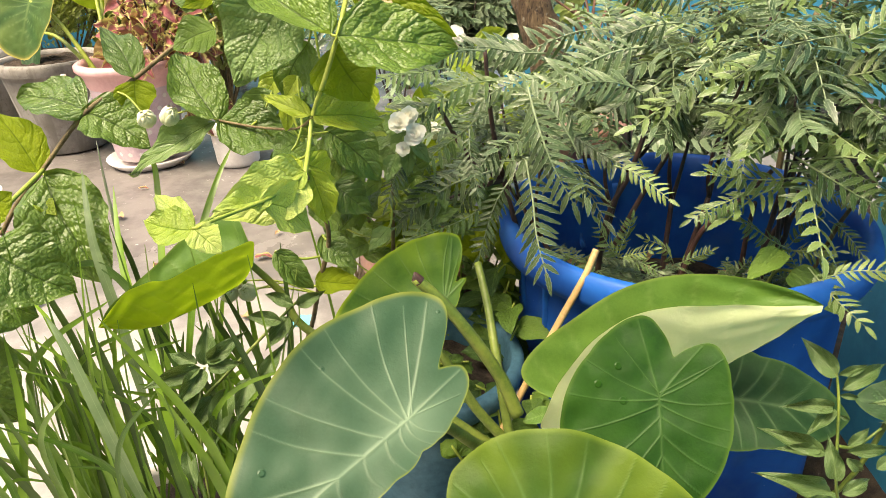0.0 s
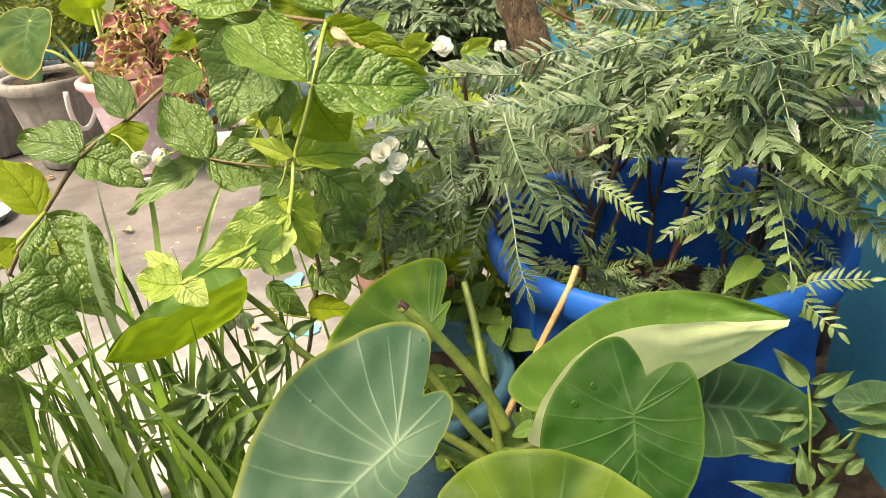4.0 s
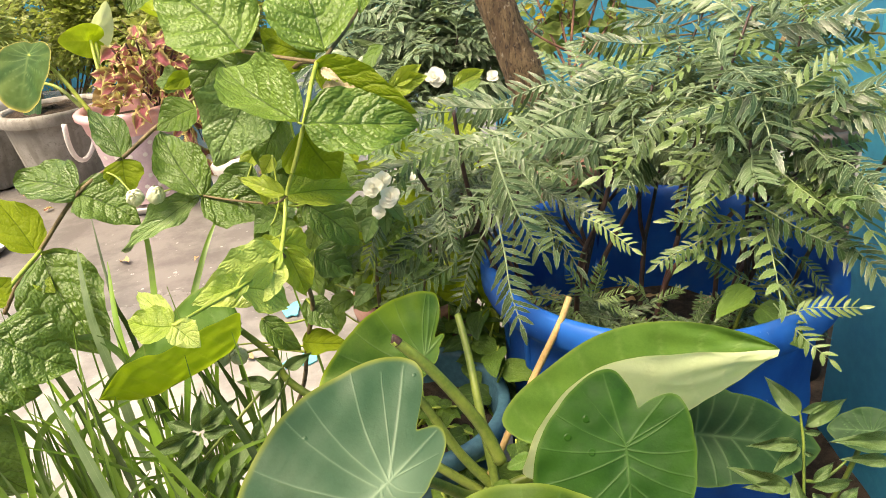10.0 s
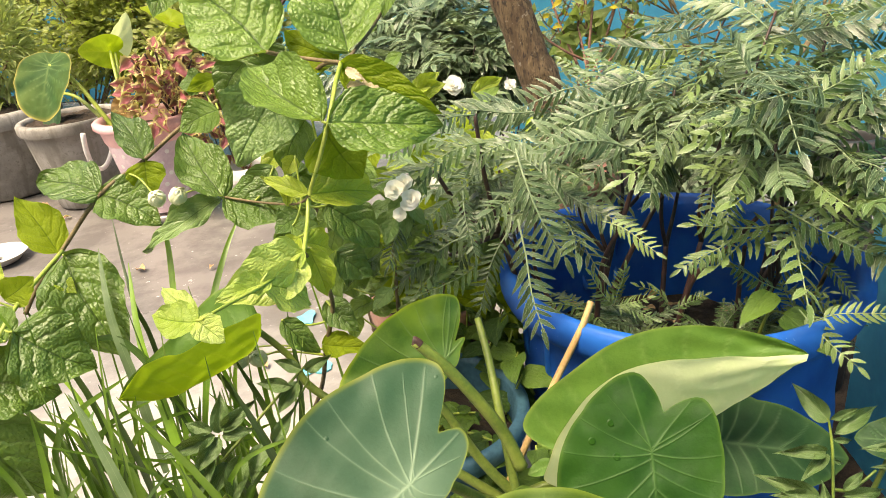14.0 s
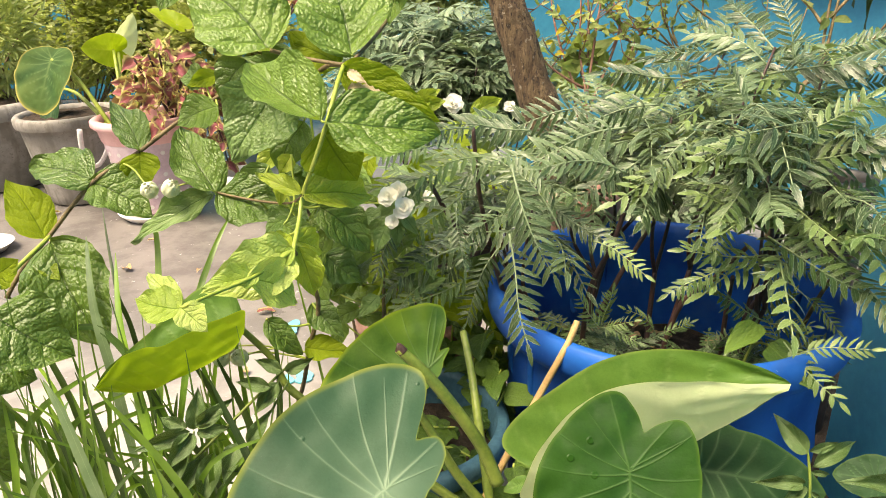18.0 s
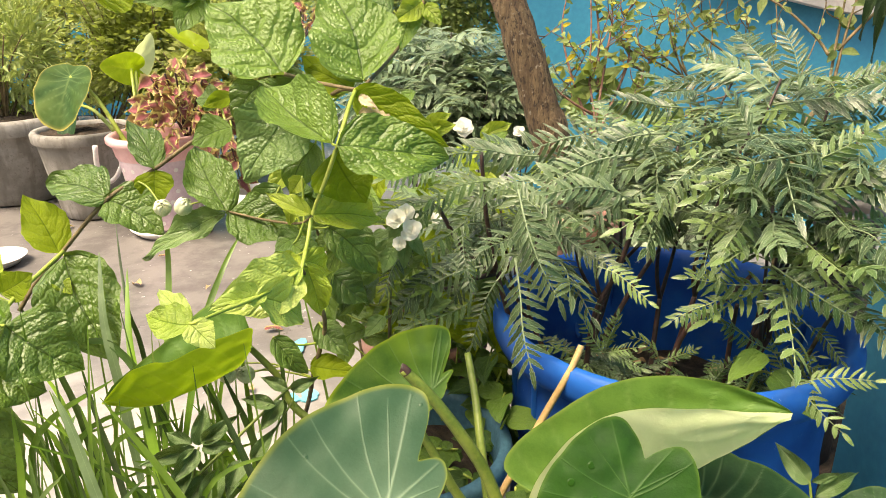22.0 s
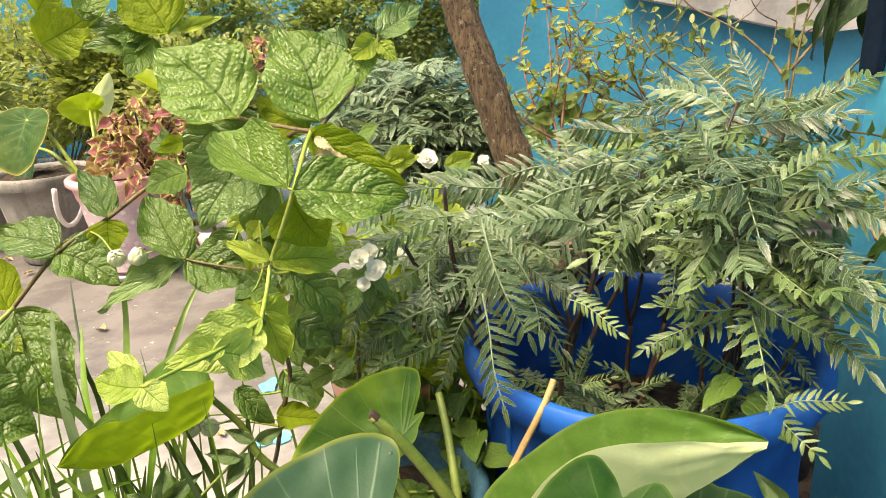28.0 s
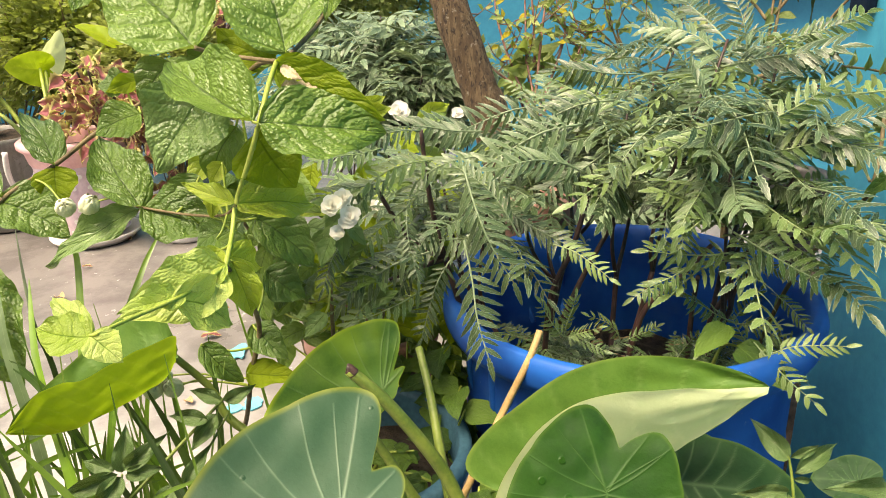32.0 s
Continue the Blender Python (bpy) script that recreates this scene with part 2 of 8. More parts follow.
def taro_mat(name, dark, light, pale, vein, edge, glow=0.1, rough=0.5, gloss=0.25, bloom=0.6, streak=0.4, streak_tint=None, drops=0.0):
    """A taro blade: it reads the blade's own pattern of veins, bloom along the ribs, streaks and margin."""
    n = Nodes(name)

    def pattern(key):
        a = n.tree.nodes.new("ShaderNodeAttribute")
        a.attribute_name = key
        return a.outputs["Fac"]

    veins, heart, streaks, rim = pattern("vein"), pattern("heart"), pattern("streak"), pattern("rim")
    blotch, grain = n.noise(38.0, 5, 0.6), n.noise(420.0, 3, 0.6)
    tone = n.math("ADD", n.math("MULTIPLY", blotch, 0.75), n.math("MULTIPLY", grain, 0.25))
    colour = n.mix(n.step(tone, 0.68, 0.34), light, dark)
    colour = n.mix(n.math("MULTIPLY", streaks, streak), colour, streak_tint or light)
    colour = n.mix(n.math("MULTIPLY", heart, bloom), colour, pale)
    colour = n.mix(n.math("MULTIPLY", n.math("POWER", veins, 1.4), 0.85), colour, vein)
    colour = n.mix(n.math("MULTIPLY", rim, 0.9), colour, edge)
    speck = n.step(n.noise(900.0, 2, 0.6), 0.74, 0.7)
    colour = n.mix(n.math("MULTIPLY", speck, 0.18), colour, pale)
    height = n.math("ADD", n.math("MULTIPLY", veins, -0.8), n.math("MULTIPLY", n.noise(130.0, 4), 0.5))
    height = n.math("ADD", height, n.math("MULTIPLY", grain, 0.15))
    if drops:
        at = n.tree.nodes.new("ShaderNodeTexCoord")
        rain = n.tree.nodes.new("ShaderNodeTexVoronoi")
        rain.inputs["Scale"].default_value = 55.0
        n.link(at.outputs["Object"], rain.inputs["Vector"])
        pick = n.tree.nodes.new("ShaderNodeSeparateXYZ")
        n.link(rain.outputs["Color"], pick.inputs[0])
        bead = n.math("MULTIPLY", n.step(rain.outputs["Distance"], 0.12, 0.2), n.math("GREATER_THAN", pick.outputs[0], 0.9))
        height = n.math("ADD", height, n.math("MULTIPLY", bead, drops))
        rough = n.math("SUBTRACT", rough, n.math("MULTIPLY", bead, rough * 0.75))
    n.bump(height, 0.6, 0.0016)
    n.shader.inputs["Specular IOR Level"].default_value = gloss
    n.finish(colour, rough)
    return let_through(n, colour, glow)


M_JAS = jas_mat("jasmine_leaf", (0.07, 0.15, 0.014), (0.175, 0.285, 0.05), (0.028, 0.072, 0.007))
M_JAS_DARK = jas_mat("dark_jasmine_leaf", (0.038, 0.095, 0.013), (0.105, 0.185, 0.032), (0.017, 0.048, 0.006), rough=0.36, glow=0.22)
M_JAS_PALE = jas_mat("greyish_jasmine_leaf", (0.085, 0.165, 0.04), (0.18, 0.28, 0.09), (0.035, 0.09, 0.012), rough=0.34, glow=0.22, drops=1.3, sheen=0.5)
# backlit copy: light through the blade is painted in as yellower green
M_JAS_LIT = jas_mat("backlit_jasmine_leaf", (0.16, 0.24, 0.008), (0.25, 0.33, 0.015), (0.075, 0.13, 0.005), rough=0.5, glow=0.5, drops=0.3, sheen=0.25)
M_JAS_LIME = jas_mat("young_jasmine_leaf", (0.2, 0.3, 0.014), (0.37, 0.46, 0.06), (0.11, 0.2, 0.012), rough=0.36, glow=0.34)
M_JAS_TIP = jas_mat("pale_young_jasmine_leaf", (0.25, 0.37, 0.035), (0.45, 0.55, 0.15), (0.1, 0.2, 0.01), rough=0.34, glow=0.3, drops=1.2)
M_COLO = taro_mat("taro_leaf", (0.006, 0.034, 0.005), (0.014, 0.056, 0.008), (0.02, 0.066, 0.015), (0.05, 0.11, 0.03), (0.05, 0.105, 0.015), glow=0.03, gloss=0.12, bloom=0.6, streak=0.45, streak_tint=(0.026, 0.076, 0.008), drops=0.8)
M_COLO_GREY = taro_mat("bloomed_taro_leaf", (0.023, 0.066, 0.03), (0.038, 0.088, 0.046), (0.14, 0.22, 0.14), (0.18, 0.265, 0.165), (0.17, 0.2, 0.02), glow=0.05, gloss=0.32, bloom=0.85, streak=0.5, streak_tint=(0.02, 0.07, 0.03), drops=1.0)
M_COLO_LIME = taro_mat("lime_taro_leaf", (0.29, 0.43, 0.012), (0.38, 0.52, 0.02), (0.4, 0.52, 0.02), (0.44, 0.53, 0.04), (0.5, 0.58, 0.04), glow=0.6, gloss=0.3, streak=0.3, streak_tint=(0.18, 0.28, 0.015))
# darker copy of the taro green: its shade is put into the colour
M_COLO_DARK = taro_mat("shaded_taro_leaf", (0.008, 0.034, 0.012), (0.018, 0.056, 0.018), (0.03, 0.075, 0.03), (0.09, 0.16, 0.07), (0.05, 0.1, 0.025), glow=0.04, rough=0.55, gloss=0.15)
M_COLO_MID = taro_mat("green_taro_leaf", (0.048, 0.12, 0.018), (0.082, 0.17, 0.03), (0.1, 0.19, 0.04), (0.16, 0.26, 0.075), (0.16, 0.24, 0.05), glow=0.14, streak=0.35, streak_tint=(0.1, 0.2, 0.03))
# lime streaks and margin paint in the light from behind this blade
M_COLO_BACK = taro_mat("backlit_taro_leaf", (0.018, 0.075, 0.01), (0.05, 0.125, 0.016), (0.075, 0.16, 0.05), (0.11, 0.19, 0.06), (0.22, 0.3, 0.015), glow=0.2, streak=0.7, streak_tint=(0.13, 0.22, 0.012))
M_COLO_EDGED = taro_mat("yellowing_taro_leaf", (0.006, 0.036, 0.005), (0.015, 0.06, 0.009), (0.026, 0.075, 0.018), (0.08, 0.15, 0.04), (0.11, 0.165, 0.02), glow=0.05, gloss=0.16, streak=0.8, streak_tint=(0.1, 0.155, 0.012))
M_COLO_UNDER = taro_mat("taro_leaf_underside", (0.62, 0.71, 0.4), (0.7, 0.77, 0.48), (0.7, 0.77, 0.5), (0.8, 0.83, 0.56), (0.7, 0.75, 0.4), glow=0.5, rough=0.6, bloom=0.3, streak=0.3)
M_COLO_DRY = taro_mat("withered_taro_leaf", (0.34, 0.2, 0.08), (0.52, 0.36, 0.18), (0.56, 0.42, 0.24), (0.5, 0.36, 0.2), (0.3, 0.17, 0.06), glow=0.2, rough=0.7)
M_COLO_FAR = taro_mat("browning_taro_leaf", (0.012, 0.05, 0.014), (0.03, 0.085, 0.025), (0.04, 0.1, 0.035), (0.12, 0.19, 0.06), (0.45, 0.38, 0.1), glow=0.15, rough=0.6, gloss=0.1, streak=0.6, streak_tint=(0.1, 0.15, 0.03))
# marigold: pale margins stand in for lit edges; the LIT copy is painted brighter
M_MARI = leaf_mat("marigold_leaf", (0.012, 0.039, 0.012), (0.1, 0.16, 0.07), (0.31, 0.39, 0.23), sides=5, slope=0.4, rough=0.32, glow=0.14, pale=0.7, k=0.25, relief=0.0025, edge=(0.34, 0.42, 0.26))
M_MARI_LIT = leaf_mat("lit_marigold_leaf", (0.045, 0.1, 0.02), (0.16, 0.245, 0.075), (0.36, 0.45, 0.22), sides=5, slope=0.4, rough=0.34, glow=0.2, pale=0.7, k=0.25, relief=0.0025, edge=(0.32, 0.41, 0.23))
# far copy: light falling on the distant leaflets is put into its paler colour
M_MARI_FAR = leaf_mat("lit_far_marigold_leaf", (0.035, 0.08, 0.035), (0.2, 0.28, 0.16), (0.34, 0.42, 0.26), sides=5, slope=0.4, rough=0.34, glow=0.12, pale=0.5, k=0.25, relief=0.0025, edge=(0.36, 0.44, 0.29))
M_CHILLI = leaf_mat("chilli_leaf", (0.014, 0.045, 0.01), (0.048, 0.1, 0.024), (0.17, 0.25, 0.1), sides=4.5, slope=0.5, rough=0.3, glow=0.14, pale=0.75, relief=0.006, mottle=(0.1, 0.165, 0.058), gloss=0.42)
M_GRASS = leaf_mat("lily_blade", (0.045, 0.125, 0.012), (0.18, 0.33, 0.035), (0.2, 0.33, 0.05), sides=0.0, rough=0.34, glow=0.22, pale=0.4, k=1.0, relief=0.0008)
M_COLEUS = leaf_mat("coleus_leaf", (0.15, 0.075, 0.05), (0.32, 0.2, 0.11), (0.4, 0.22, 0.16), sides=6, rough=0.5, glow=0.3, edge=(0.6, 0.5, 0.2), heart=(0.32, 0.07, 0.1), pale=0.4, edge_at=(0.58, 0.86))
M_SHRUB = leaf_mat("shrub_leaf", (0.2, 0.24, 0.06), (0.58, 0.6, 0.26), (0.48, 0.52, 0.2), sides=4, rough=0.45, glow=0.5, pale=0.2, k=1.0, relief=0.003)
M_SPRAY = leaf_mat("light_shrub_leaf", (0.22, 0.34, 0.07), (0.52, 0.6, 0.22), (0.42, 0.5, 0.18), sides=4, rough=0.42, glow=0.42, pale=0.3)
M_CREEPER = leaf_mat("dark_creeper_leaf", (0.012, 0.035, 0.01), (0.035, 0.075, 0.022), (0.06, 0.1, 0.04), sides=5, rough=0.5, glow=0.08, pale=0.5, gloss=0.25)
M_HEDGE = leaf_mat("hedge_leaf", (0.09, 0.15, 0.04), (0.4, 0.47, 0.17), (0.32, 0.39, 0.15), sides=4, rough=0.42, glow=0.4, pale=0.2)
M_YELLOW = leaf_mat("yellowing_leaf", (0.4, 0.33, 0.02), (0.62, 0.5, 0.04), (0.5, 0.45, 0.08), rough=0.5, glow=0.3, pale=0.2)
M_PAPERY = plain("papery_dry_leaf", (0.42, 0.3, 0.16), (0.66, 0.55, 0.38), 40, rough=0.75)
M_DRY = plain("dry_leaf", (0.3, 0.16, 0.06), (0.52, 0.36, 0.2), 40, rough=0.75)
M_STEM_LIME = plain("green_stem", (0.2, 0.28, 0.03), (0.36, 0.42, 0.08), 40, rough=0.45)
M_STEM_BROWN = plain("brown_stem", (0.08, 0.055, 0.025), (0.2, 0.15, 0.07), 60, rough=0.7)
M_STEM_DARK = plain("dark_red_stem", (0.022, 0.012, 0.012), (0.075, 0.035, 0.028), 60, rough=0.5)
M_STEM_RED = plain("reddish_twig", (0.13, 0.055, 0.04), (0.3, 0.16, 0.11), 60, rough=0.6)
M_PETIOLE = plain("taro_stalk", (0.085, 0.14, 0.022), (0.19, 0.245, 0.045), 25, rough=0.42)
M_STICK = plain("bamboo_stick", (0.42, 0.25, 0.09), (0.64, 0.44, 0.2), 30, rough=0.55)
M_PETAL = petal_mat()
M_BUD = plain("flower_bud", (0.6, 0.64, 0.36), (0.8, 0.81, 0.6), 60, rough=0.55)
M_SOIL = plain("soil", (0.02, 0.014, 0.009), (0.09, 0.06, 0.04), 45, rough=0.95, bump=1.0, depth=0.01)
M_BARK = bark_mat()


def tub_mat():
    """Blue plastic, faded in patches, with pale scuffs and dust."""
    n = Nodes("blue_plastic")
    big, scuff, dust = n.noise(9, 4), n.noise(46, 6, 0.75), n.noise(14, 5, 0.6)
    colour = n.mix(n.step(big, 0.62, 0.38), (0.008, 0.135, 0.54), (0.004, 0.075, 0.38))
    colour = n.mix(n.math("MULTIPLY", n.step(dust, 0.66, 0.5), 0.22), colour, (0.1, 0.2, 0.36))
    colour = n.mix(n.step(scuff, 0.72, 0.66), colour, (0.4, 0.52, 0.72))
    n.bump(scuff, 0.15, 0.002)
    n.shader.inputs["Specular IOR Level"].default_value = 0.28
    n.finish(colour, n.math("MULTIPLY_ADD", dust, 0.3, 0.34))
    return let_through(n, colour, 0.25, (0.008, 0.2, 0.75))


M_BLUE = tub_mat()
M_TEAL = plain("pale_blue_plastic", (0.02, 0.08, 0.125), (0.06, 0.165, 0.23), 14, rough=0.55)
M_RIB = plain("cyan_plastic", (0.015, 0.27, 0.48), (0.035, 0.38, 0.62), 12, rough=0.4)
M_PINK = plain("pink_plastic", (0.66, 0.33, 0.34), (0.82, 0.5, 0.5), 10, rough=0.4, bump=0.1)
M_DOT_POT = plain("mauve_plastic", (0.5, 0.36, 0.42), (0.66, 0.52, 0.56), 10, rough=0.4, bump=0.1)
M_WHITE = plain("white_plastic", (0.62, 0.58, 0.55), (0.8, 0.77, 0.74), 10, rough=0.45, bump=0.15)
M_BLACK = plain("black_plastic", (0.012, 0.012, 0.013), (0.04, 0.038, 0.036), 12, rough=0.5)
M_CLAY = plain("terracotta", (0.2, 0.09, 0.065), (0.36, 0.2, 0.16), 14, rough=0.8)
M_WALL = plain("blue_wall_paint", (0.02, 0.21, 0.36), (0.032, 0.3, 0.45), 2.2, rough=0.6, bump=0.25, depth=0.003, fine=60)
M_LEDGE = plain("grey_sheet", (0.34, 0.32, 0.31), (0.52, 0.5, 0.49), 6, rough=0.8)


def streaked(name, dark, light, stain, scale=7.0):
    """Old cement or plastic, with stains that run downwards."""
    n = Nodes(name)
    at = n.tree.nodes.new("ShaderNodeTexCoord")
    stretch = n.tree.nodes.new("ShaderNodeMapping")
    stretch.inputs["Scale"].default_value = (1.0, 1.0, 0.12)
    n.link(at.outputs["Object"], stretch.inputs["Vector"])
    runs = n.tree.nodes.new("ShaderNodeTexNoise")
    runs.inputs["Scale"].default_value, runs.inputs["Detail"].default_value = 26.0, 5.0
    n.link(stretch.outputs[0], runs.inputs["Vector"])
    big, small = n.noise(scale, 6, 0.65), n.noise(80, 5, 0.7)
    colour = n.mix(n.step(big, 0.65, 0.35), light, dark)
    colour = n.mix(n.math("MULTIPLY", n.step(runs.outputs["Fac"], 0.62, 0.48), 0.6), colour, stain)
    colour = n.mix(n.math("MULTIPLY", n.step(small, 0.36, 0.44), 0.6), colour, stain)
    n.bump(n.math("ADD", small, big), 0.4, 0.004)
    return n.finish(colour, 0.8)


M_GREY = streaked("weathered_grey_pot", (0.2, 0.187, 0.168), (0.34, 0.322, 0.298), (0.15, 0.136, 0.115))


def floor_mat():
    """Damp, worn cement floor with pale patches, painted paler at the near end for glare."""
    n = Nodes("cement_floor")
    big, mid, small = n.noise(0.9, 4), n.noise(5.5, 6, 0.65), n.noise(70, 6, 0.7)
    at = n.tree.nodes.new("ShaderNodeTexCoord")
    sep = n.tree.nodes.new("ShaderNodeSeparateXYZ")
    n.link(at.outputs["Object"], sep.inputs[0])
    dry = n.mix(n.step(mid, 0.6, 0.4), (0.35, 0.335, 0.315), (0.23, 0.217, 0.205))
    dry = n.mix(n.math("MULTIPLY", small, 0.4), dry, (0.42, 0.405, 0.385))
    damp = n.mix(n.step(mid, 0.62, 0.4), (0.205, 0.188, 0.178), (0.14, 0.128, 0.122))
    # damp and blotchy further off; glare near the corner is put into the colour
    reach_in = n.math("ADD", sep.outputs[1], n.math("ADD", n.math("MULTIPLY", big, 1.0), n.math("MULTIPLY", mid, 0.7)))
    near_glare = n.step(reach_in, 1.4, 2.3)
    colour = n.mix(near_glare, damp, dry)
    puddle = n.math("SUBTRACT", 1.0, near_glare)
    flakes = n.step(n.noise(38, 3, 0.7), 0.72, 0.66)
    colour = n.mix(n.math("MULTIPLY", flakes, 0.7), colour, (0.55, 0.54, 0.52))
    n.bump(n.math("ADD", n.math("MULTIPLY", small, 0.4), mid), 0.3, 0.006)
    return n.finish(colour, n.math("SUBTRACT", 0.62, n.math("MULTIPLY", puddle, 0.36)))


M_FLOOR = floor_mat()


# ---- building blocks ----
def thing(name, at, label, category, group="", kind=""):
    ob = new(name)
    ob.location = at
    return tagged(ob, label, category, group, kind)


def hang(ob, parent):
    """Make ob, given in world coordinates, a part of parent."""
    ob.parent = parent
    top = parent
    chain = []
    while top:
        chain.append(top)
        top = top.parent
    m = Matrix.Identity(4)
    for o in reversed(chain):
        m = m @ o.matrix_parent_inverse @ o.matrix_basis
    ob.matrix_parent_inverse = m.inverted()
    return ob


def mesh_of(name, verts, faces, mats, uvs=None, index=None, smooth=True):
    me = bpy.data.meshes.new(name)
    me.from_pydata([tuple(v) for v in verts], [], faces)
    for m in mats:
        me.materials.append(m)
    if uvs is not None:
        layer = me.uv_layers.new(name="UVMap")
        loops = np.empty(len(me.loops), dtype=np.int32)
        me.loops.foreach_get("vertex_index", loops)
        layer.data.foreach_set("uv", np.asarray(uvs, dtype=np.float32)[loops].ravel())
    if index is not None:
        me.polygons.foreach_set("material_index", np.asarray(index, dtype=np.int32))
    if smooth:
        me.polygons.foreach_set("use_smooth", np.ones(len(me.polygons), dtype=bool))
    me.update()
    return me


def part(name, me, parent, label="", m=None):
    ob = new(name, me)
    if m is not None:
        ob.matrix_basis = m
    if parent is not None:
        hang(ob, parent)
    return tagged(ob, label)


def spline(points, steps=6):
    """A smooth line through the points."""
    pts = [Vector(p) for p in points]
    if len(pts) == 2:
        return [pts[0].lerp(pts[1], i / steps) for i in range(steps + 1)]
    out = []
    for i in range(len(pts) - 1):
        a, b, c, d = pts[max(i - 1, 0)], pts[i], pts[i + 1], pts[min(i + 2, len(pts) - 1)]
        for k in range(steps):
            t = k / steps
            out.append(0.5 * (2 * b + (c - a) * t + (2 * a - 5 * b + 4 * c - d) * t * t + (3 * b - 3 * c + d - a) * t**3))
    return out + [pts[-1]]


def tube_data(points, r0, r1, sides=8, steps=6, knots=0.0, rng=None):
    line = spline(points, steps)
    verts, faces = [], []
    n = len(line)
    for i, p in enumerate(line):
        ahead = (line[min(i + 1, n - 1)] - line[max(i - 1, 0)]).normalized()
        side = ahead.cross(Vector((0.31, 0.2, 0.93))).normalized()
        up = side.cross(ahead)
        r = r0 + (r1 - r0) * i / (n - 1)
        for k in range(sides):
            a = 2 * math.pi * k / sides
            rr = r * (1 + (knots * noise.noise(p * 28 + Vector((math.cos(a), math.sin(a), 0)) * 1.5) if knots else 0))
            verts.append(p + side * (rr * math.cos(a)) + up * (rr * math.sin(a)))
    for i in range(n - 1):
        for k in range(sides):
            a, b = i * sides + k, i * sides + (k + 1) % sides
            faces.append((a, b, b + sides, a + sides))
    faces.append(tuple(range(sides))[::-1])
    faces.append(tuple(range((n - 1) * sides, n * sides)))
    return verts, faces


def stem(parent, points, r0, r1, mat, name="stem", label="", sides=8, steps=6, knots=0.0):
    v, f = tube_data(points, r0, r1, sides, steps, knots)
    return part(name, mesh_of(name, v, f, [mat]), parent, label)


def lathe(profile, segments=48, wobble=0.0):
    """Turn (radius, height) pairs round the z axis."""
    verts, faces = [], []
    for r, z in profile:
        for k in range(segments):
            a = 2 * math.pi * k / segments
            rr = r * (1 + wobble * noise.noise(Vector((math.cos(a), math.sin(a), z * 4)) * 1.3))
            verts.append((rr * math.cos(a), rr * math.sin(a), z))
    for i in range(len(profile) - 1):
        for k in range(segments):
            a, b = i * segments + k, i * segments + (k + 1) % segments
            faces.append((a, b, b + segments, a + segments))
    return verts, faces


def turned(name, profile, mat, parent, at, label="", segments=48, wobble=0.0):
    v, f = lathe(profile, segments, wobble)
    return part(name, mesh_of(name, v, f, [mat]), parent, label, Matrix.Translation(at))


def soil_disc(parent, at, r, seed=1, rise=0.012):
    rng = random.Random(seed)
    verts, faces = [(0, 0, rise)], []
    rings, seg = 9, 36
    for i in range(1, rings + 1):
        for k in range(seg):
            a, q = 2 * math.pi * k / seg, r * i / rings
            verts.append((q * math.cos(a), q * math.sin(a), rise * (1 - i / rings) + rng.uniform(-0.004, 0.004)))
    for k in range(seg):
        faces.append((0, 1 + k, 1 + (k + 1) % seg))
    for i in range(rings - 1):
        for k in range(seg):
            a, b = 1 + i * seg + k, 1 + i * seg + (k + 1) % seg
            faces.append((a, b, b + seg, a + seg))
    return part("soil", mesh_of("soil", verts, faces, [M_SOIL]), parent, "dark crumbly potting soil", Matrix.Translation(at))


# ---- leaves: unit meshes, 1 long along y, 1 wide along x, facing z ----
LEAVES = {}


def outline(kind, v):
    """Half width (of 0.5) of a leaf at v from stalk to tip."""
    if kind == "ovate":
        return 0.5 * math.sin(math.pi * v**0.68) ** 0.9 * (1 + 0.03 * math.sin(17 * v) + 0.018 * math.sin(43 * v))
    if kind == "oval":
        return 1.15 * v**0.45 * (1 - v) ** 0.85 * (1 + 0.035 * math.sin(19 * v) + 0.02 * math.sin(41 * v))
    if kind == "heart":
        return 0.5 * min(1.0, (v / 0.16) ** 0.5) * math.cos(math.pi / 2 * max(0, (v - 0.16) / 0.84) ** 1.7)
    if kind == "lance":
        return 0.5 * math.sin(math.pi * v**0.8) ** 0.9
    if kind == "point":
        return 1.82 * v**0.7 * (1 - v) ** 1.3
    return 0.5 * math.sin(math.pi * v)


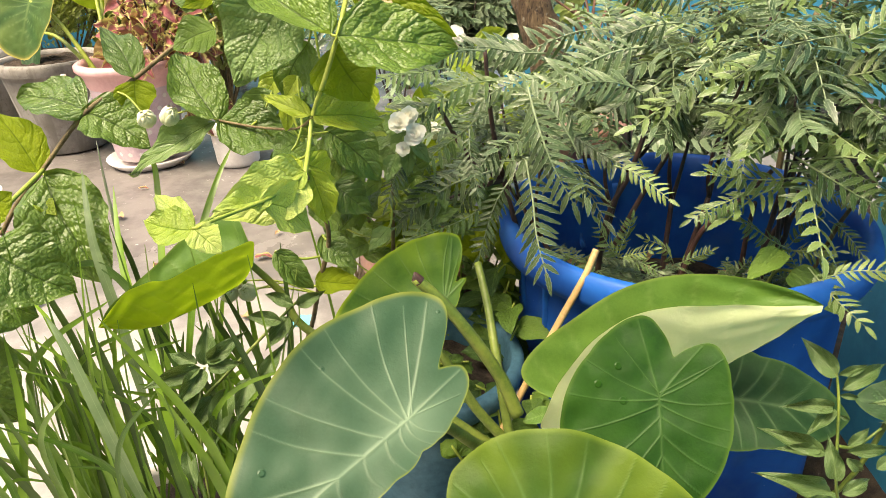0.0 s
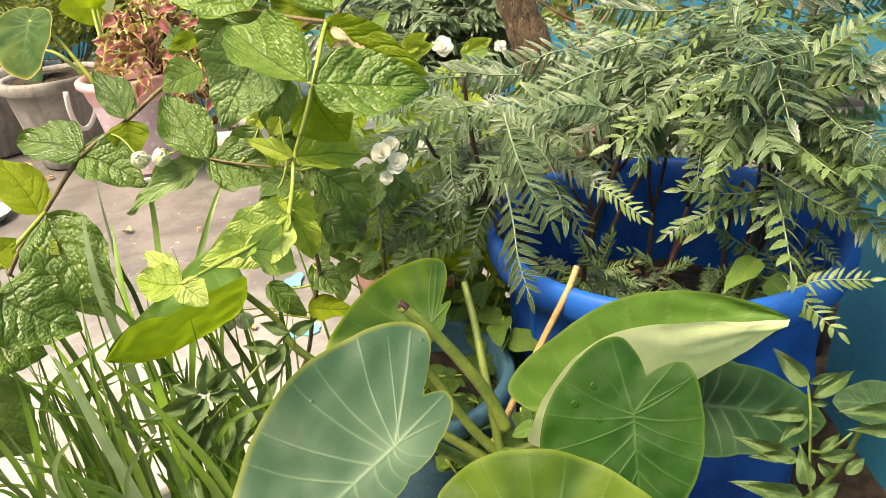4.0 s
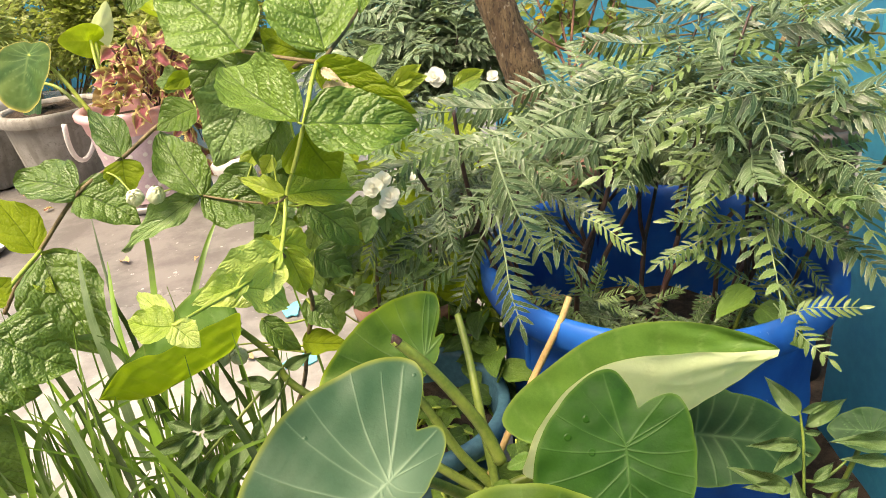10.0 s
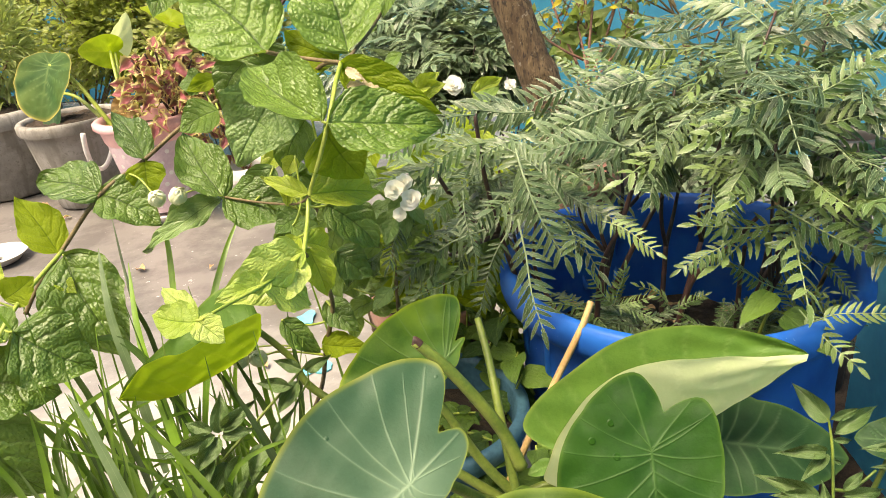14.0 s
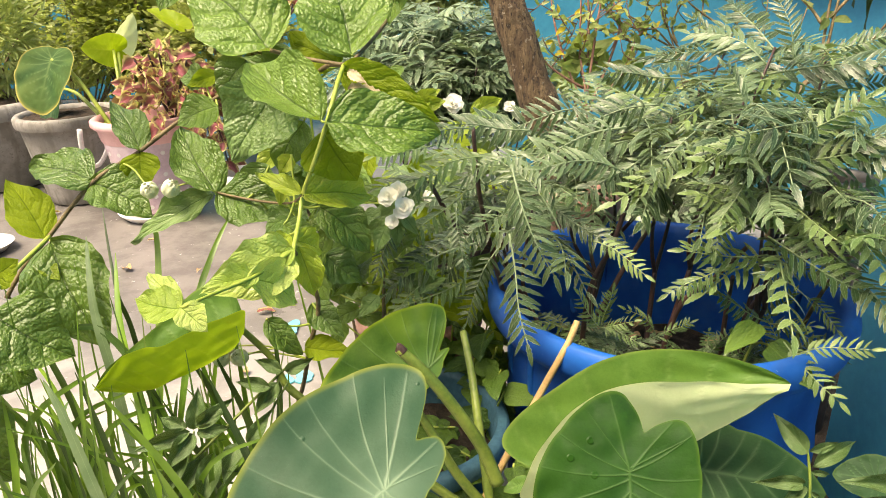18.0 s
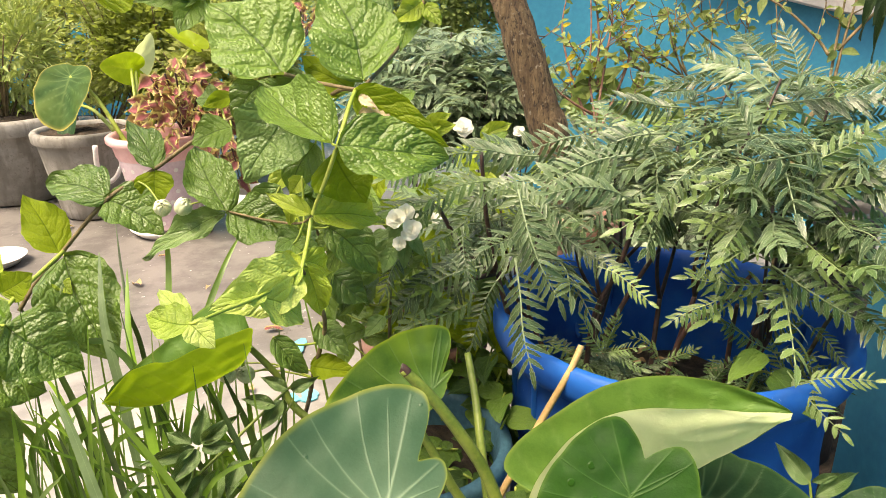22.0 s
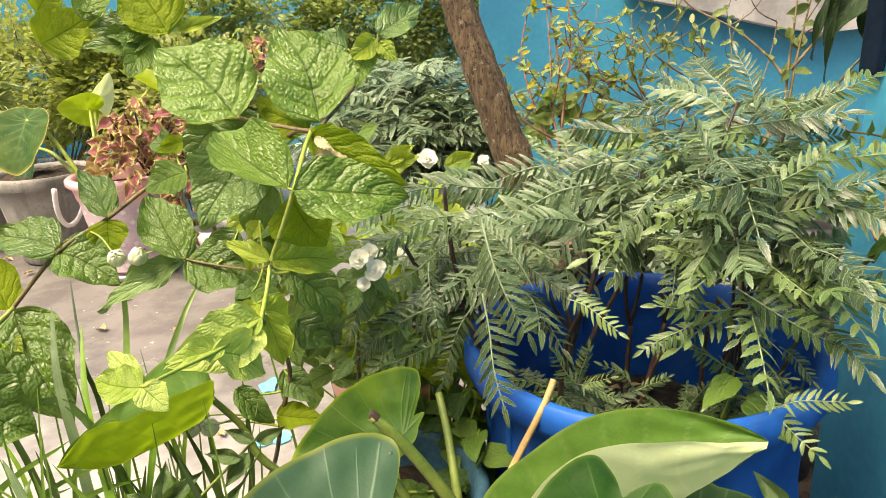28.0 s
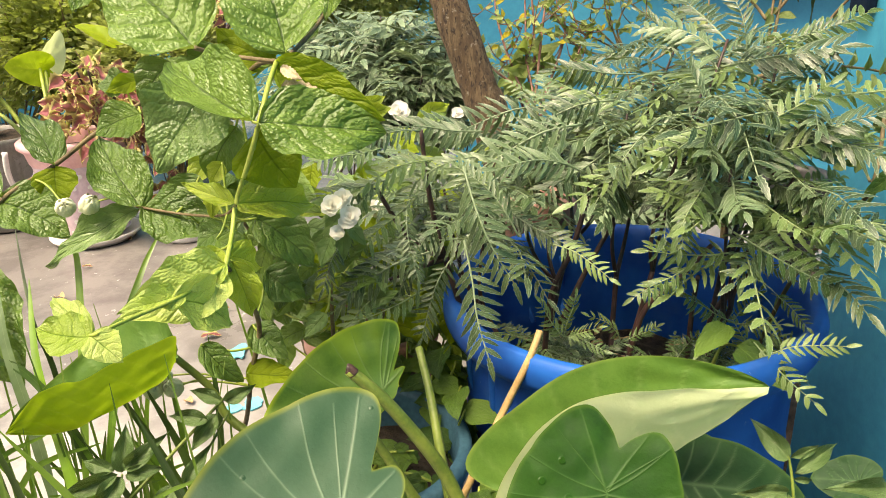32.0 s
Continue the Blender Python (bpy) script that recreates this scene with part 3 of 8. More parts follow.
def unit_leaf(kind, mat, fold=0.25, droop=0.15, ruffle=0.04, teeth=0.0, pucker=0.02, seed=0, nu=8, nv=14):
    key = (kind, mat.name, fold, droop, ruffle, teeth, pucker, seed)
    if key in LEAVES:
        return LEAVES[key]
    rng = random.Random(seed)
    ph, sk = rng.uniform(0, 6), rng.uniform(-0.12, 0.12)
    verts, uvs, faces = [], [], []
    for j in range(nv + 1):
        v = j / nv
        w = max(outline(kind, v), 0.006)
        for i in range(nu + 1):
            s = 2 * i / nu - 1
            tooth = 1 + teeth * (1 if j % 2 else -1) * (abs(s) == 1)
            x = s * w * tooth
            z = fold * abs(x) ** 1.15 - droop * (v * v - 0.25 * v)
            z += ruffle * math.sin(9 * v + ph + (2.2 if s > 0 else 0)) * s * s
            rib = abs(math.cos(math.pi * 4.6 * (v - 0.55 * abs(s)) + 0.5 * noise.noise(Vector((s * 1.5, v * 3, seed + 7))))) ** 0.7
            z += pucker * (rib - 0.5) * (1 - 0.6 * abs(s)) * min(1, abs(s) * 4) + 0.05 * noise.noise(Vector((x * 3.5, v * 3.5, seed)))
            z += 0.45 * pucker * noise.noise(Vector((x * 13, v * 13, seed)))
            verts.append((x + sk * math.sin(math.pi * v) * 0.5, v, z))
            uvs.append((0.5 + 0.5 * s, v))
    for j in range(nv):
        for i in range(nu):
            a = j * (nu + 1) + i
            faces.append((a, a + 1, a + nu + 2, a + nu + 1))
    LEAVES[key] = mesh_of("leaf", verts, faces, [mat], uvs)
    return LEAVES[key]


def broad_leaf(mat, fold=0.25, droop=0.15, ruffle=0.05, seed=0, nu=20, nv=40):
    """A broad quilted leaf with arching side veins: blisters rise between them."""
    key = ("broad", mat.name, fold, droop, ruffle, seed)
    if key in LEAVES:
        return LEAVES[key]
    rng = random.Random(seed)
    ph, sk, tw = rng.uniform(0, 6), rng.uniform(-0.1, 0.1), rng.uniform(-0.25, 0.25)
    verts, uvs, faces = [], [], []
    for j in range(nv + 1):
        v = j / nv
        w = max(outline("ovate", v), 0.004)
        for i in range(nu + 1):
            s = 2 * i / nu - 1
            a = abs(s)
            x = s * w * (1 + 0.06 * noise.noise(Vector((2.5 * v, 3 * (s > 0), seed))))
            z = fold * abs(x) ** 1.25 - droop * (v * v - 0.2 * v) + tw * x * (v - 0.3)
            z += ruffle * math.sin(8 * v + ph + (2.4 if s > 0 else 0)) * a**2.2 + 0.5 * ruffle * math.sin(19 * v + 2 * ph) * a**3
            rib = abs(math.sin(math.pi * (5.5 * (v - 0.3 * a**1.3) - 0.5 + 0.3 * noise.noise(Vector((s * 2, v * 3, seed))))))
            z += 0.011 * (rib**0.8 - 0.6) * min(1, a * 5) * (1 - 0.55 * a) - 0.012 * max(0, 1 - a * 9)
            z += 0.05 * noise.noise(Vector((x * 3.2, v * 3.2, seed))) + 0.007 * noise.noise(Vector((x * 9, v * 9, seed))) + 0.004 * noise.noise(Vector((x * 19, v * 19, seed)))
            verts.append((x + sk * math.sin(math.pi * v), v, z))
            uvs.append((0.5 + 0.5 * s, v))
    for j in range(nv):
        for i in range(nu):
            q = j * (nu + 1) + i
            faces.append((q, q + 1, q + nu + 2, q + nu + 1))
    LEAVES[key] = mesh_of("leaf", verts, faces, [mat], uvs)
    return LEAVES[key]


def leaf_pose(base, tip, width, normal):
    b, t, n = Vector(base), Vector(tip), Vector(normal)
    y = t - b
    length = y.length
    y.normalize()
    n = (n - y * n.dot(y)).normalized()
    x = y.cross(n)
    m = Matrix((x * width, y * length, n * (0.5 * (width + length)))).transposed().to_4x4()
    m.translation = b
    return m


def put_leaf(parent, me, base, tip, width, normal, name="leaf", label=""):
    return part(name, me, parent, label, leaf_pose(base, tip, width, normal))

# ---- the yard: floor and walls ----
def box_mesh(name, x0, x1, y0, y1, z0, z1, mat, bevel=0.012):
    bm = bmesh.new()
    bmesh.ops.create_cube(bm, size=1)
    for v in bm.verts:
        v.co = ((x0 + x1) / 2 + v.co.x * (x1 - x0), (y0 + y1) / 2 + v.co.y * (y1 - y0), (z0 + z1) / 2 + v.co.z * (z1 - z0))
    bmesh.ops.bevel(bm, geom=bm.edges[:], offset=bevel, segments=2, affect="EDGES", profile=0.5)
    me = bpy.data.meshes.new(name)
    bm.to_mesh(me)
    bm.free()
    me.materials.append(mat)
    return me


def build_floor():
    verts, faces = [], []
    nx, ny = 90, 90
    for j in range(ny + 1):
        for i in range(nx + 1):
            x, y = -6.5 + 11 * i / nx, -4 + 9.5 * j / ny
            verts.append((x, y, 0.006 * noise.noise(Vector((x * 1.7, y * 1.7, 0))) - 0.004))
    for j in range(ny):
        for i in range(nx):
            a = j * (nx + 1) + i
            faces.append((a, a + 1, a + nx + 2, a + nx + 1))
    ob = new("floor", mesh_of("floor", verts, faces, [M_FLOOR]))
    return tagged(ob, "damp worn grey cement yard floor with pale patches", "floor", kind="structure")


build_floor()


def shade_strip(x0, wide, y0, deep):
    """Dark strip between the tub and the wall, and round the wall's end, added as shade."""
    verts, faces = [], []
    nx, ny = 22, 60
    for j in range(ny + 1):
        for i in range(nx + 1):
            x, y = x0 + wide * i / nx, y0 + deep * j / ny
            edge = min(i, j, ny - j) / 3.0
            verts.append((x + 0.03 * noise.noise(Vector((y * 6, 1, 0))) * (i == 0), y, 0.003 + 0.03 * min(1.0, edge) * (0.6 + 0.7 * noise.noise(Vector((x * 14, y * 14, 3))))))
    for j in range(ny):
        for i in range(nx):
            a = j * (nx + 1) + i
            faces.append((a, a + 1, a + nx + 2, a + nx + 1))
    return tagged(new("ground", mesh_of("ground", verts, faces, [M_SOIL])), "dark soil-coloured strip added as shade at the foot of the blue wall", "ground", kind="structure")


# soil-coloured: stands in for shade in the gap and cuts floor bounce
shade_strip(0.6, 0.43, -0.6, 2.0)
shade_strip(1.032, 0.7, 0.63, 0.9)
for wall_name, x0, x1, y0, y1, top in (
    ("wall_north", -6.5, 0.56, 4.7, 4.9, 2.1),
    ("wall_north_east", 0.56, 4.3, 2.15, 2.35, 2.1),
    ("wall_south", -6.5, 4.3, -2.2, -2.0, 2.8),
    ("wall_west", -6.7, -6.5, -4.0, 4.9, 1.2),
    ("wall_east", 1.02, 1.2, -2.0, 0.62, 2.1),
):
    wall = new(wall_name, box_mesh(wall_name, x0, x1, y0, y1, 0.0, top, M_GREY if wall_name == "wall_south" else M_WALL, 0.003))
    if wall_name == "wall_north_east":
        for v in wall.data.vertices:  # the free end is splayed
            if v.co.y > (y0 + y1) / 2 and v.co.x < x0 + 0.1:
                v.co.x += 0.11
    # added out of view to hold back sky fill and darken reflections
    if wall_name == "wall_south":
        tagged(wall, "unseen weathered grey plaster wall added to cut fill light", "wall", kind="structure")
    else:
        tagged(wall, "sky-blue painted plaster wall, slightly streaked", "wall", kind="structure")


def build_sheet():
    """A grey sheet that sags along the top of the blue wall."""
    a, b = Vector((1.036, 2.140, 0.954)), Vector((1.942, 2.140, 0.891))
    low = [(1.036, 2.140, 0.888), (1.301, 2.140, 0.826), (1.531, 2.140, 0.768), (1.723, 2.140, 0.742), (1.958, 2.140, 0.765)]
    line = spline(low, 6)
    n = len(line)
    verts, faces = [], []
    for i, p in enumerate(line):
        for z, y in ((p.z, -0.012), (p.z + 0.004, -0.05), (p.z + 0.3, -0.06), (p.z + 0.3, -0.012)):
            verts.append((p.x, 2.146 + y + 0.006 * math.sin(i * 1.1), z))
    for i in range(n - 1):
        for k in range(4):
            q, r = i * 4 + k, i * 4 + (k + 1) % 4
            faces.append((q, r, r + 4, q + 4))
    faces += [(3, 2, 1, 0), tuple(range(4 * n - 4, 4 * n))]
    return tagged(new("ledge", mesh_of("ledge", verts, faces, [M_LEDGE], smooth=False)), "grey sagging cement ledge along the blue wall", "ledge", kind="structure")


build_sheet()


# ---- pots ----
def pot(name, at, r, h, foot, mat, label, group="", fill=0.05, lip=0.02, wall=0.012, ribs=0, wobble=0.0):
    """A tapered pot with a rolled lip, a hollow inside and soil. r: outer radius at the lip; foot: at the ground."""
    t = thing(name, at, label, "pot", group)
    prof = [(foot * 0.2, 0.0), (foot * 0.94, 0.0), (foot, 0.008)]
    steps = max(10, ribs * 4)
    body_r = r - lip * 0.55
    for i in range(1, steps + 1):
        q = i / steps
        rr = foot + (body_r - foot) * q
        if ribs:
            rr += 0.009 * max(0.0, math.sin(2 * math.pi * ribs * q)) ** 0.7 * (q < 0.92)
        prof.append((rr, 0.008 + (h - lip * 1.6) * q))
    z = h
    prof += [(r - 0.003, z - lip * 1.5), (r, z - lip * 1.1), (r, z - lip * 0.35), (r - lip * 0.25, z), (r - lip * 0.9, z), (r - lip, z - lip * 0.5)]
    inner = r - lip - wall * 0.3
    prof += [(inner, z - lip * 1.5), (inner * 0.97, z - fill - 0.03)]
    body = turned("body", prof[: steps + 4], mat, t, at, wobble=wobble)
    turned("rim", prof[steps + 3 :], mat, body, at, wobble=wobble)
    soil_disc(t, (at[0], at[1], at[2] + h - fill), inner * 0.985, seed=len(name))
    return t


def crown_data(rng, centre, radii, count, size, slim=0.5, shell=0.5, lean=0.0):
    """Leaves scattered through a lumpy cloud: vertices, faces and maps for one mesh."""
    c, verts, faces, uvs = Vector(centre), [], [], []
    for _ in range(count):
        d = Vector((rng.gauss(0, 1), rng.gauss(0, 1), rng.gauss(0, 1))).normalized()
        q = (shell + (1 - shell) * rng.random()) * (0.72 + 0.5 * noise.noise(d * 2.3 + c * 3))
        p = c + Vector((d.x * radii[0], d.y * radii[1], d.z * radii[2])) * max(q, 0.12)
        out = (d + Vector((rng.uniform(-0.8, 0.8), rng.uniform(-0.8, 0.8), rng.uniform(-0.5, 0.9)))).normalized()
        side = out.cross(Vector((rng.uniform(-1, 1), rng.uniform(-1, 1), 1.5))).normalized()
        up = side.cross(out)
        s = size * rng.uniform(0.6, 1.25)
        w = s * slim * 0.5
        k = len(verts)
        sag = up * (s * 0.12)
        verts += [p, p + out * s * 0.4 + side * w + sag, p + out * s * 0.45, p + out * s * 0.4 - side * w + sag, p + out * s * 0.75 + side * w * 0.7, p + out * s * 0.75 - side * w * 0.7, p + out * s - sag]
        uvs += [(0.5, 0), (1, 0.4), (0.5, 0.45), (0, 0.4), (0.9, 0.75), (0.1, 0.75), (0.5, 1)]
        faces += [(k, k + 1, k + 2), (k, k + 2, k + 3), (k + 1, k + 4, k + 2), (k + 2, k + 5, k + 3), (k + 2, k + 4, k + 6), (k + 2, k + 6, k + 5)]
    return verts, faces, uvs


def shrub(name, at, centre, radii, count, size, mat, label, slim=0.5, seed=0, twigs=7, category="shrub", group="", bark=None):
    rng = random.Random(seed)
    t = thing(name, at, label, category, group)
    v, f, u = crown_data(rng, centre, radii, count, size, slim)
    crown = part("crown", mesh_of("crown", v, f, [mat], u), t, m=None)
    c, a = Vector(centre), Vector(at)
    for _ in range(twigs):
        d = Vector((rng.uniform(-1, 1), rng.uniform(-1, 1), rng.uniform(0.1, 1))).normalized()
        end = c + Vector((d.x * radii[0], d.y * radii[1], d.z * radii[2])) * 0.8
        mid = a.lerp(end, 0.5) + Vector((rng.uniform(-0.03, 0.03), rng.uniform(-0.03, 0.03), 0.05))
        stem(t, [a, mid, end], 0.006, 0.002, bark or M_STEM_BROWN, "branch", sides=6)
    return t


# the row of pots along the far side
PINK = Vector((-0.750, 2.131, 0.000))
GREY = Vector((-1.642, 2.583, 0.000))
GREY_B = Vector((-1.165, 2.360, 0.000))
BLUE_B = Vector((-2.214, 2.948, 0.000))
BLUE_A = Vector((-2.686, 3.193, 0.000))
BLUE_C = Vector((-3.324, 3.617, 0.000))
pot("flower_pot", GREY, 0.28, 0.37, 0.18, M_GREY, "large weathered grey flower pot with a dirty rim", "grey pots", fill=0.02, lip=0.042, wobble=0.01)
pot("flower_pot", GREY_B, 0.2, 0.35, 0.135, M_GREY, "weathered grey flower pot beside the pink bucket", "grey pots", fill=0.015, lip=0.028, wobble=0.01)
for at in (BLUE_A, BLUE_B, BLUE_C):
    pot("ribbed_pot", at, 0.15, 0.29, 0.1, M_RIB, "bright blue ribbed plastic pot with a small shrub", "blue ribbed pots", ribs=7, lip=0.015)

# ---- the pink bucket with its saucer, handle and dots ----
def pink_bucket():
    t = thing("bucket", PINK, "pink plastic bucket pot with white polka dots on a saucer", "bucket")
    r, h, foot = 0.172, 0.375, 0.115
    prof = [(foot * 0.3, 0.03), (foot * 0.95, 0.03), (foot, 0.036)]
    for i in range(1, 13):
        prof.append((foot + (r - 0.02 - foot) * i / 12, 0.036 + (h * 0.68) * i / 12))
    turned("body", prof, M_DOT_POT, t, PINK, "mauve lower body")
    top = [(r - 0.02, h * 0.68 + 0.036), (r - 0.014, h * 0.72 + 0.03), (r - 0.006, h * 0.9), (r + 0.004, h * 0.92), (r + 0.012, h * 0.94), (r + 0.012, h * 0.985), (r + 0.004, h), (r - 0.012, h), (r - 0.016, h * 0.95), (r - 0.03, h * 0.8)]
    turned("rim", top, M_PINK, t, PINK, "pale pink rim")
    dots_v, dots_f = [], []
    for row in range(6):
        for k in range(18):
            a = 2 * math.pi * (k + 0.5 * (row % 2)) / 18
            z = 0.06 + row * 0.04
            q = (z - 0.036) / (h * 0.68)
            rad = foot + (r - 0.02 - foot) * q + 0.0012
            c = Vector((rad * math.cos(a), rad * math.sin(a), z))
            side, up = Vector((-math.sin(a), math.cos(a), 0)), Vector((0.18 * math.cos(a), 0.18 * math.sin(a), 0.98))
            k0 = len(dots_v)
            dots_v.append(c + Vector((math.cos(a), math.sin(a), 0)) * 0.0008)
            dots_v.extend(c + (side * math.cos(b) + up * math.sin(b)) * 0.0085 for b in (2 * math.pi * i / 10 for i in range(10)))
            dots_f.extend((k0, k0 + 1 + i, k0 + 1 + (i + 1) % 10) for i in range(10))
    dots = part("polka_dots", mesh_of("polka_dots", [v + PINK for v in dots_v], dots_f, [M_WHITE]), t, "white polka dots")
    dots["kind"] = "stuff"
    arc = []
    for i in range(9):
        b = math.pi * i / 8
        arc.append(PINK + Vector((-r - 0.012 - 0.03 * math.sin(b), -r * 0.75 * math.cos(b) * 0.9, h * 0.93 - 0.16 * math.sin(b))))
    stem(t, arc, 0.009, 0.009, M_WHITE, "handle", "white plastic carrying handle", steps=3)
    turned("saucer", [(0.03, 0.0), (0.13, 0.0), (0.152, 0.02), (0.156, 0.028), (0.148, 0.03), (0.13, 0.012), (0.03, 0.01)], M_WHITE, t, PINK, "dusty pale saucer")
    soil_disc(t, (PINK.x, PINK.y, h * 0.86), r - 0.028, 4)
    return t


pink_bucket()
WHITE_AT = Vector((-0.410, 2.084, 0.000))
pot("flower_pot", WHITE_AT, 0.1, 0.17, 0.075, M_WHITE, "dusty white plastic flower pot with a wide rim", "white pots", lip=0.03)


def coleus(at, count, spread, height, seed, label, spill=0):
    rng = random.Random(seed)
    t = thing("coleus_plant", at, label, "plant", "coleus plants")
    me = [unit_leaf("oval", M_COLEUS, 0.5, d, 0.2, 0.1, 0.05, s, 8, 14) for s, d in ((1, 0.4), (2, 0.7), (3, 0.1), (4, -0.3))]
    a = Vector(at)
    for b in range(9):
        ang = rng.uniform(0, 6.28)
        end = a + Vector((math.cos(ang) * spread * 0.6, math.sin(ang) * spread * 0.6, height * rng.uniform(0.6, 1)))
        stem(t, [a, a.lerp(end, 0.5) + Vector((0, 0, 0.02)), end], 0.005, 0.003, M_STEM_DARK, "stalk", sides=6)
    for i in range(count):
        ang, q = rng.uniform(0, 6.28), rng.random() ** 0.6
        z = max(0.05, height * (1.05 - 0.8 * q * q) * rng.uniform(0.55, 1.0))
        base = a + Vector((math.cos(ang) * spread * q, math.sin(ang) * spread * q, z))
        out = Vector((math.cos(ang + rng.uniform(-0.6, 0.6)), math.sin(ang + rng.uniform(-0.6, 0.6)), rng.uniform(-0.9, 0.8))).normalized()
        s = rng.uniform(0.035, 0.085)
        nor = Vector((0.1, -0.55, 0.75)) + Vector((rng.uniform(-1, 1), rng.uniform(-0.8, 0.8), rng.uniform(-0.6, 0.3)))
        put_leaf(t, rng.choice(me), base, base + out * s, s * 0.62, nor)
    for b in range(spill):
        end = a + Vector((rng.uniform(0.06, 0.22), rng.uniform(-0.2, 0.05), rng.uniform(-0.22, -0.05)))
        top = a + Vector((end.x - a.x, end.y - a.y, 0)) * 0.7 + Vector((0, 0, 0.1))
        line = spline([a, top, end], 6)
        stem(t, [a, top, end], 0.004, 0.002, M_DRY if b % 2 else M_STEM_DARK, "stalk", sides=6)
        for _ in range(9):
            o = line[rng.randrange(4, len(line))]
            out = Vector((rng.uniform(-1, 1), rng.uniform(-1, 0.3), rng.uniform(-1, 0))).normalized()
            s = rng.uniform(0.04, 0.07)
            put_leaf(t, rng.choice(me), o, o + out * s, s * 0.6, Vector((rng.uniform(-0.4, 0.6), -0.7, 0.6)))
    return t


coleus((PINK.x + 0.1, PINK.y + 0.02, 0.33), 150, 0.17, 0.27, 5, "pink and maroon coleus with ruffled yellow edges, spilling over the bucket", 11)
coleus((-0.276, 2.475, 0.669), 60, 0.24, 0.12, 6, "purple and pink coleus among the shrubs")

# shrubs in and behind the pots
shrub("potted_shrub", (BLUE_B.x, BLUE_B.y, 0.24), (BLUE_B.x, BLUE_B.y + 0.05, 0.55), (0.24, 0.22, 0.36), 2200, 0.035, M_SHRUB, "feathery yellow-green shrub in a blue ribbed pot", 0.3, 1, 12, group="shrubs in blue pots")
shrub("potted_shrub", (BLUE_A.x, BLUE_A.y, 0.24), (BLUE_A.x, BLUE_A.y + 0.05, 0.6), (0.26, 0.24, 0.42), 2200, 0.035, M_SHRUB, "feathery yellow-green shrub in a blue ribbed pot", 0.3, 2, 12, group="shrubs in blue pots")
shrub("potted_shrub", (BLUE_C.x, BLUE_C.y, 0.24), (BLUE_C.x, BLUE_C.y + 0.05, 0.6), (0.26, 0.24, 0.42), 1600, 0.035, M_SHRUB, "feathery yellow-green shrub in a blue ribbed pot", 0.3, 3, 8, group="shrubs in blue pots")
shrub("potted_shrub", (GREY.x, GREY.y, 0.32), (GREY.x + 0.02, GREY.y + 0.1, 0.6), (0.3, 0.28, 0.36), 1700, 0.06, M_HEDGE, "leafy green shrub with narrow leaves in a grey pot", 0.22, 4, 12)
for i, (c, rr, n, sz, mt, lab) in enumerate((
    ((-1.799, 3.609, 0.633), (0.75, 0.45, 0.45), 8500, 0.034, M_SHRUB, "yellow-green clipped shrub behind the pots"),
    ((-2.978, 4.205, 0.798), (0.9, 0.4, 0.5), 9000, 0.034, M_SHRUB, "tall yellow-green shrub by the far wall"),
    ((-1.171, 3.072, 0.616), (0.5, 0.35, 0.42), 6500, 0.034, M_SHRUB, "pale green shrub behind the pink bucket"),
    ((-0.650, 2.806, 0.510), (0.5, 0.35, 0.4), 5500, 0.035, M_SHRUB, "pale green shrub behind the coleus"),
    ((0.144, 3.125, 0.860), (0.8, 0.4, 0.42), 12000, 0.031, M_HEDGE, "dark green leafy hedge in front of the blue wall"),
    ((-0.817, 3.537, 0.865), (0.5, 0.4, 0.5), 9500, 0.031, M_HEDGE, "dark green hedge shrub in front of the blue wall"),
)):
    shrub("shrub", (c[0], c[1], 0.0), c, rr, n, sz, mt, lab, 0.72, 20 + i, 14, group="shrubs along the wall")


# ---- tree trunk ----
def tree():
    foot = Vector((0.601, 1.132, 0.504))
    ground = (foot.x + 0.1, foot.y - 0.03, 0.0)
    t = thing("tree", ground, "leaning tree trunk with rough brown flaking bark", "tree")
    v, f = tube_data([ground, foot, (0.566, 1.149, 0.620), (0.516, 1.179, 0.773), (0.470, 1.215, 0.911), (0.422, 1.265, 1.092), (0.369, 1.310, 1.290)], 0.043, 0.029, 20, 12, 0.12)
    part("trunk", mesh_of("trunk", v, f, [M_BARK]), t)
    top = Vector((0.369, 1.310, 1.290))
    rng = random.Random(3)
    for k in range(3):
        end = top + Vector((rng.uniform(-0.6, -0.1), rng.uniform(0.8, 1.4), rng.uniform(0.5, 0.9)))
        stem(t, [top, top.lerp(end, 0.5) + Vector((0, 0, 0.06)), end], 0.025, 0.01, M_BARK, "limb", knots=0.25)
    cv, cf, cu = crown_data(rng, top + Vector((-0.4, 1.3, 0.95)), (0.6, 0.45, 0.35), 320, 0.06, 0.5)
    part("crown", mesh_of("crown", cv, cf, [M_HEDGE], cu), t)
    return t


tree()

# ---- jasmine in front: each leaf by its stalk, tip, width and facing ----
JAS_FLAT = [broad_leaf(M_JAS, 0.2, 0.12, 0.05, k) for k in (1, 2, 3)]
JAS_FOLD = [broad_leaf(M_JAS, 0.75, 0.2, 0.06, k) for k in (4, 5)]
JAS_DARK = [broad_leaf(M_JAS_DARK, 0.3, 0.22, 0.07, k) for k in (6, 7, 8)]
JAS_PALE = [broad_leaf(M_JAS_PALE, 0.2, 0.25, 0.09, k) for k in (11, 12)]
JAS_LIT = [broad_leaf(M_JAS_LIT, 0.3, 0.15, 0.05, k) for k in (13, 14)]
JAS_LIME = [broad_leaf(M_JAS_LIME, 0.4, 0.2, 0.07, k) for k in (9, 10)]
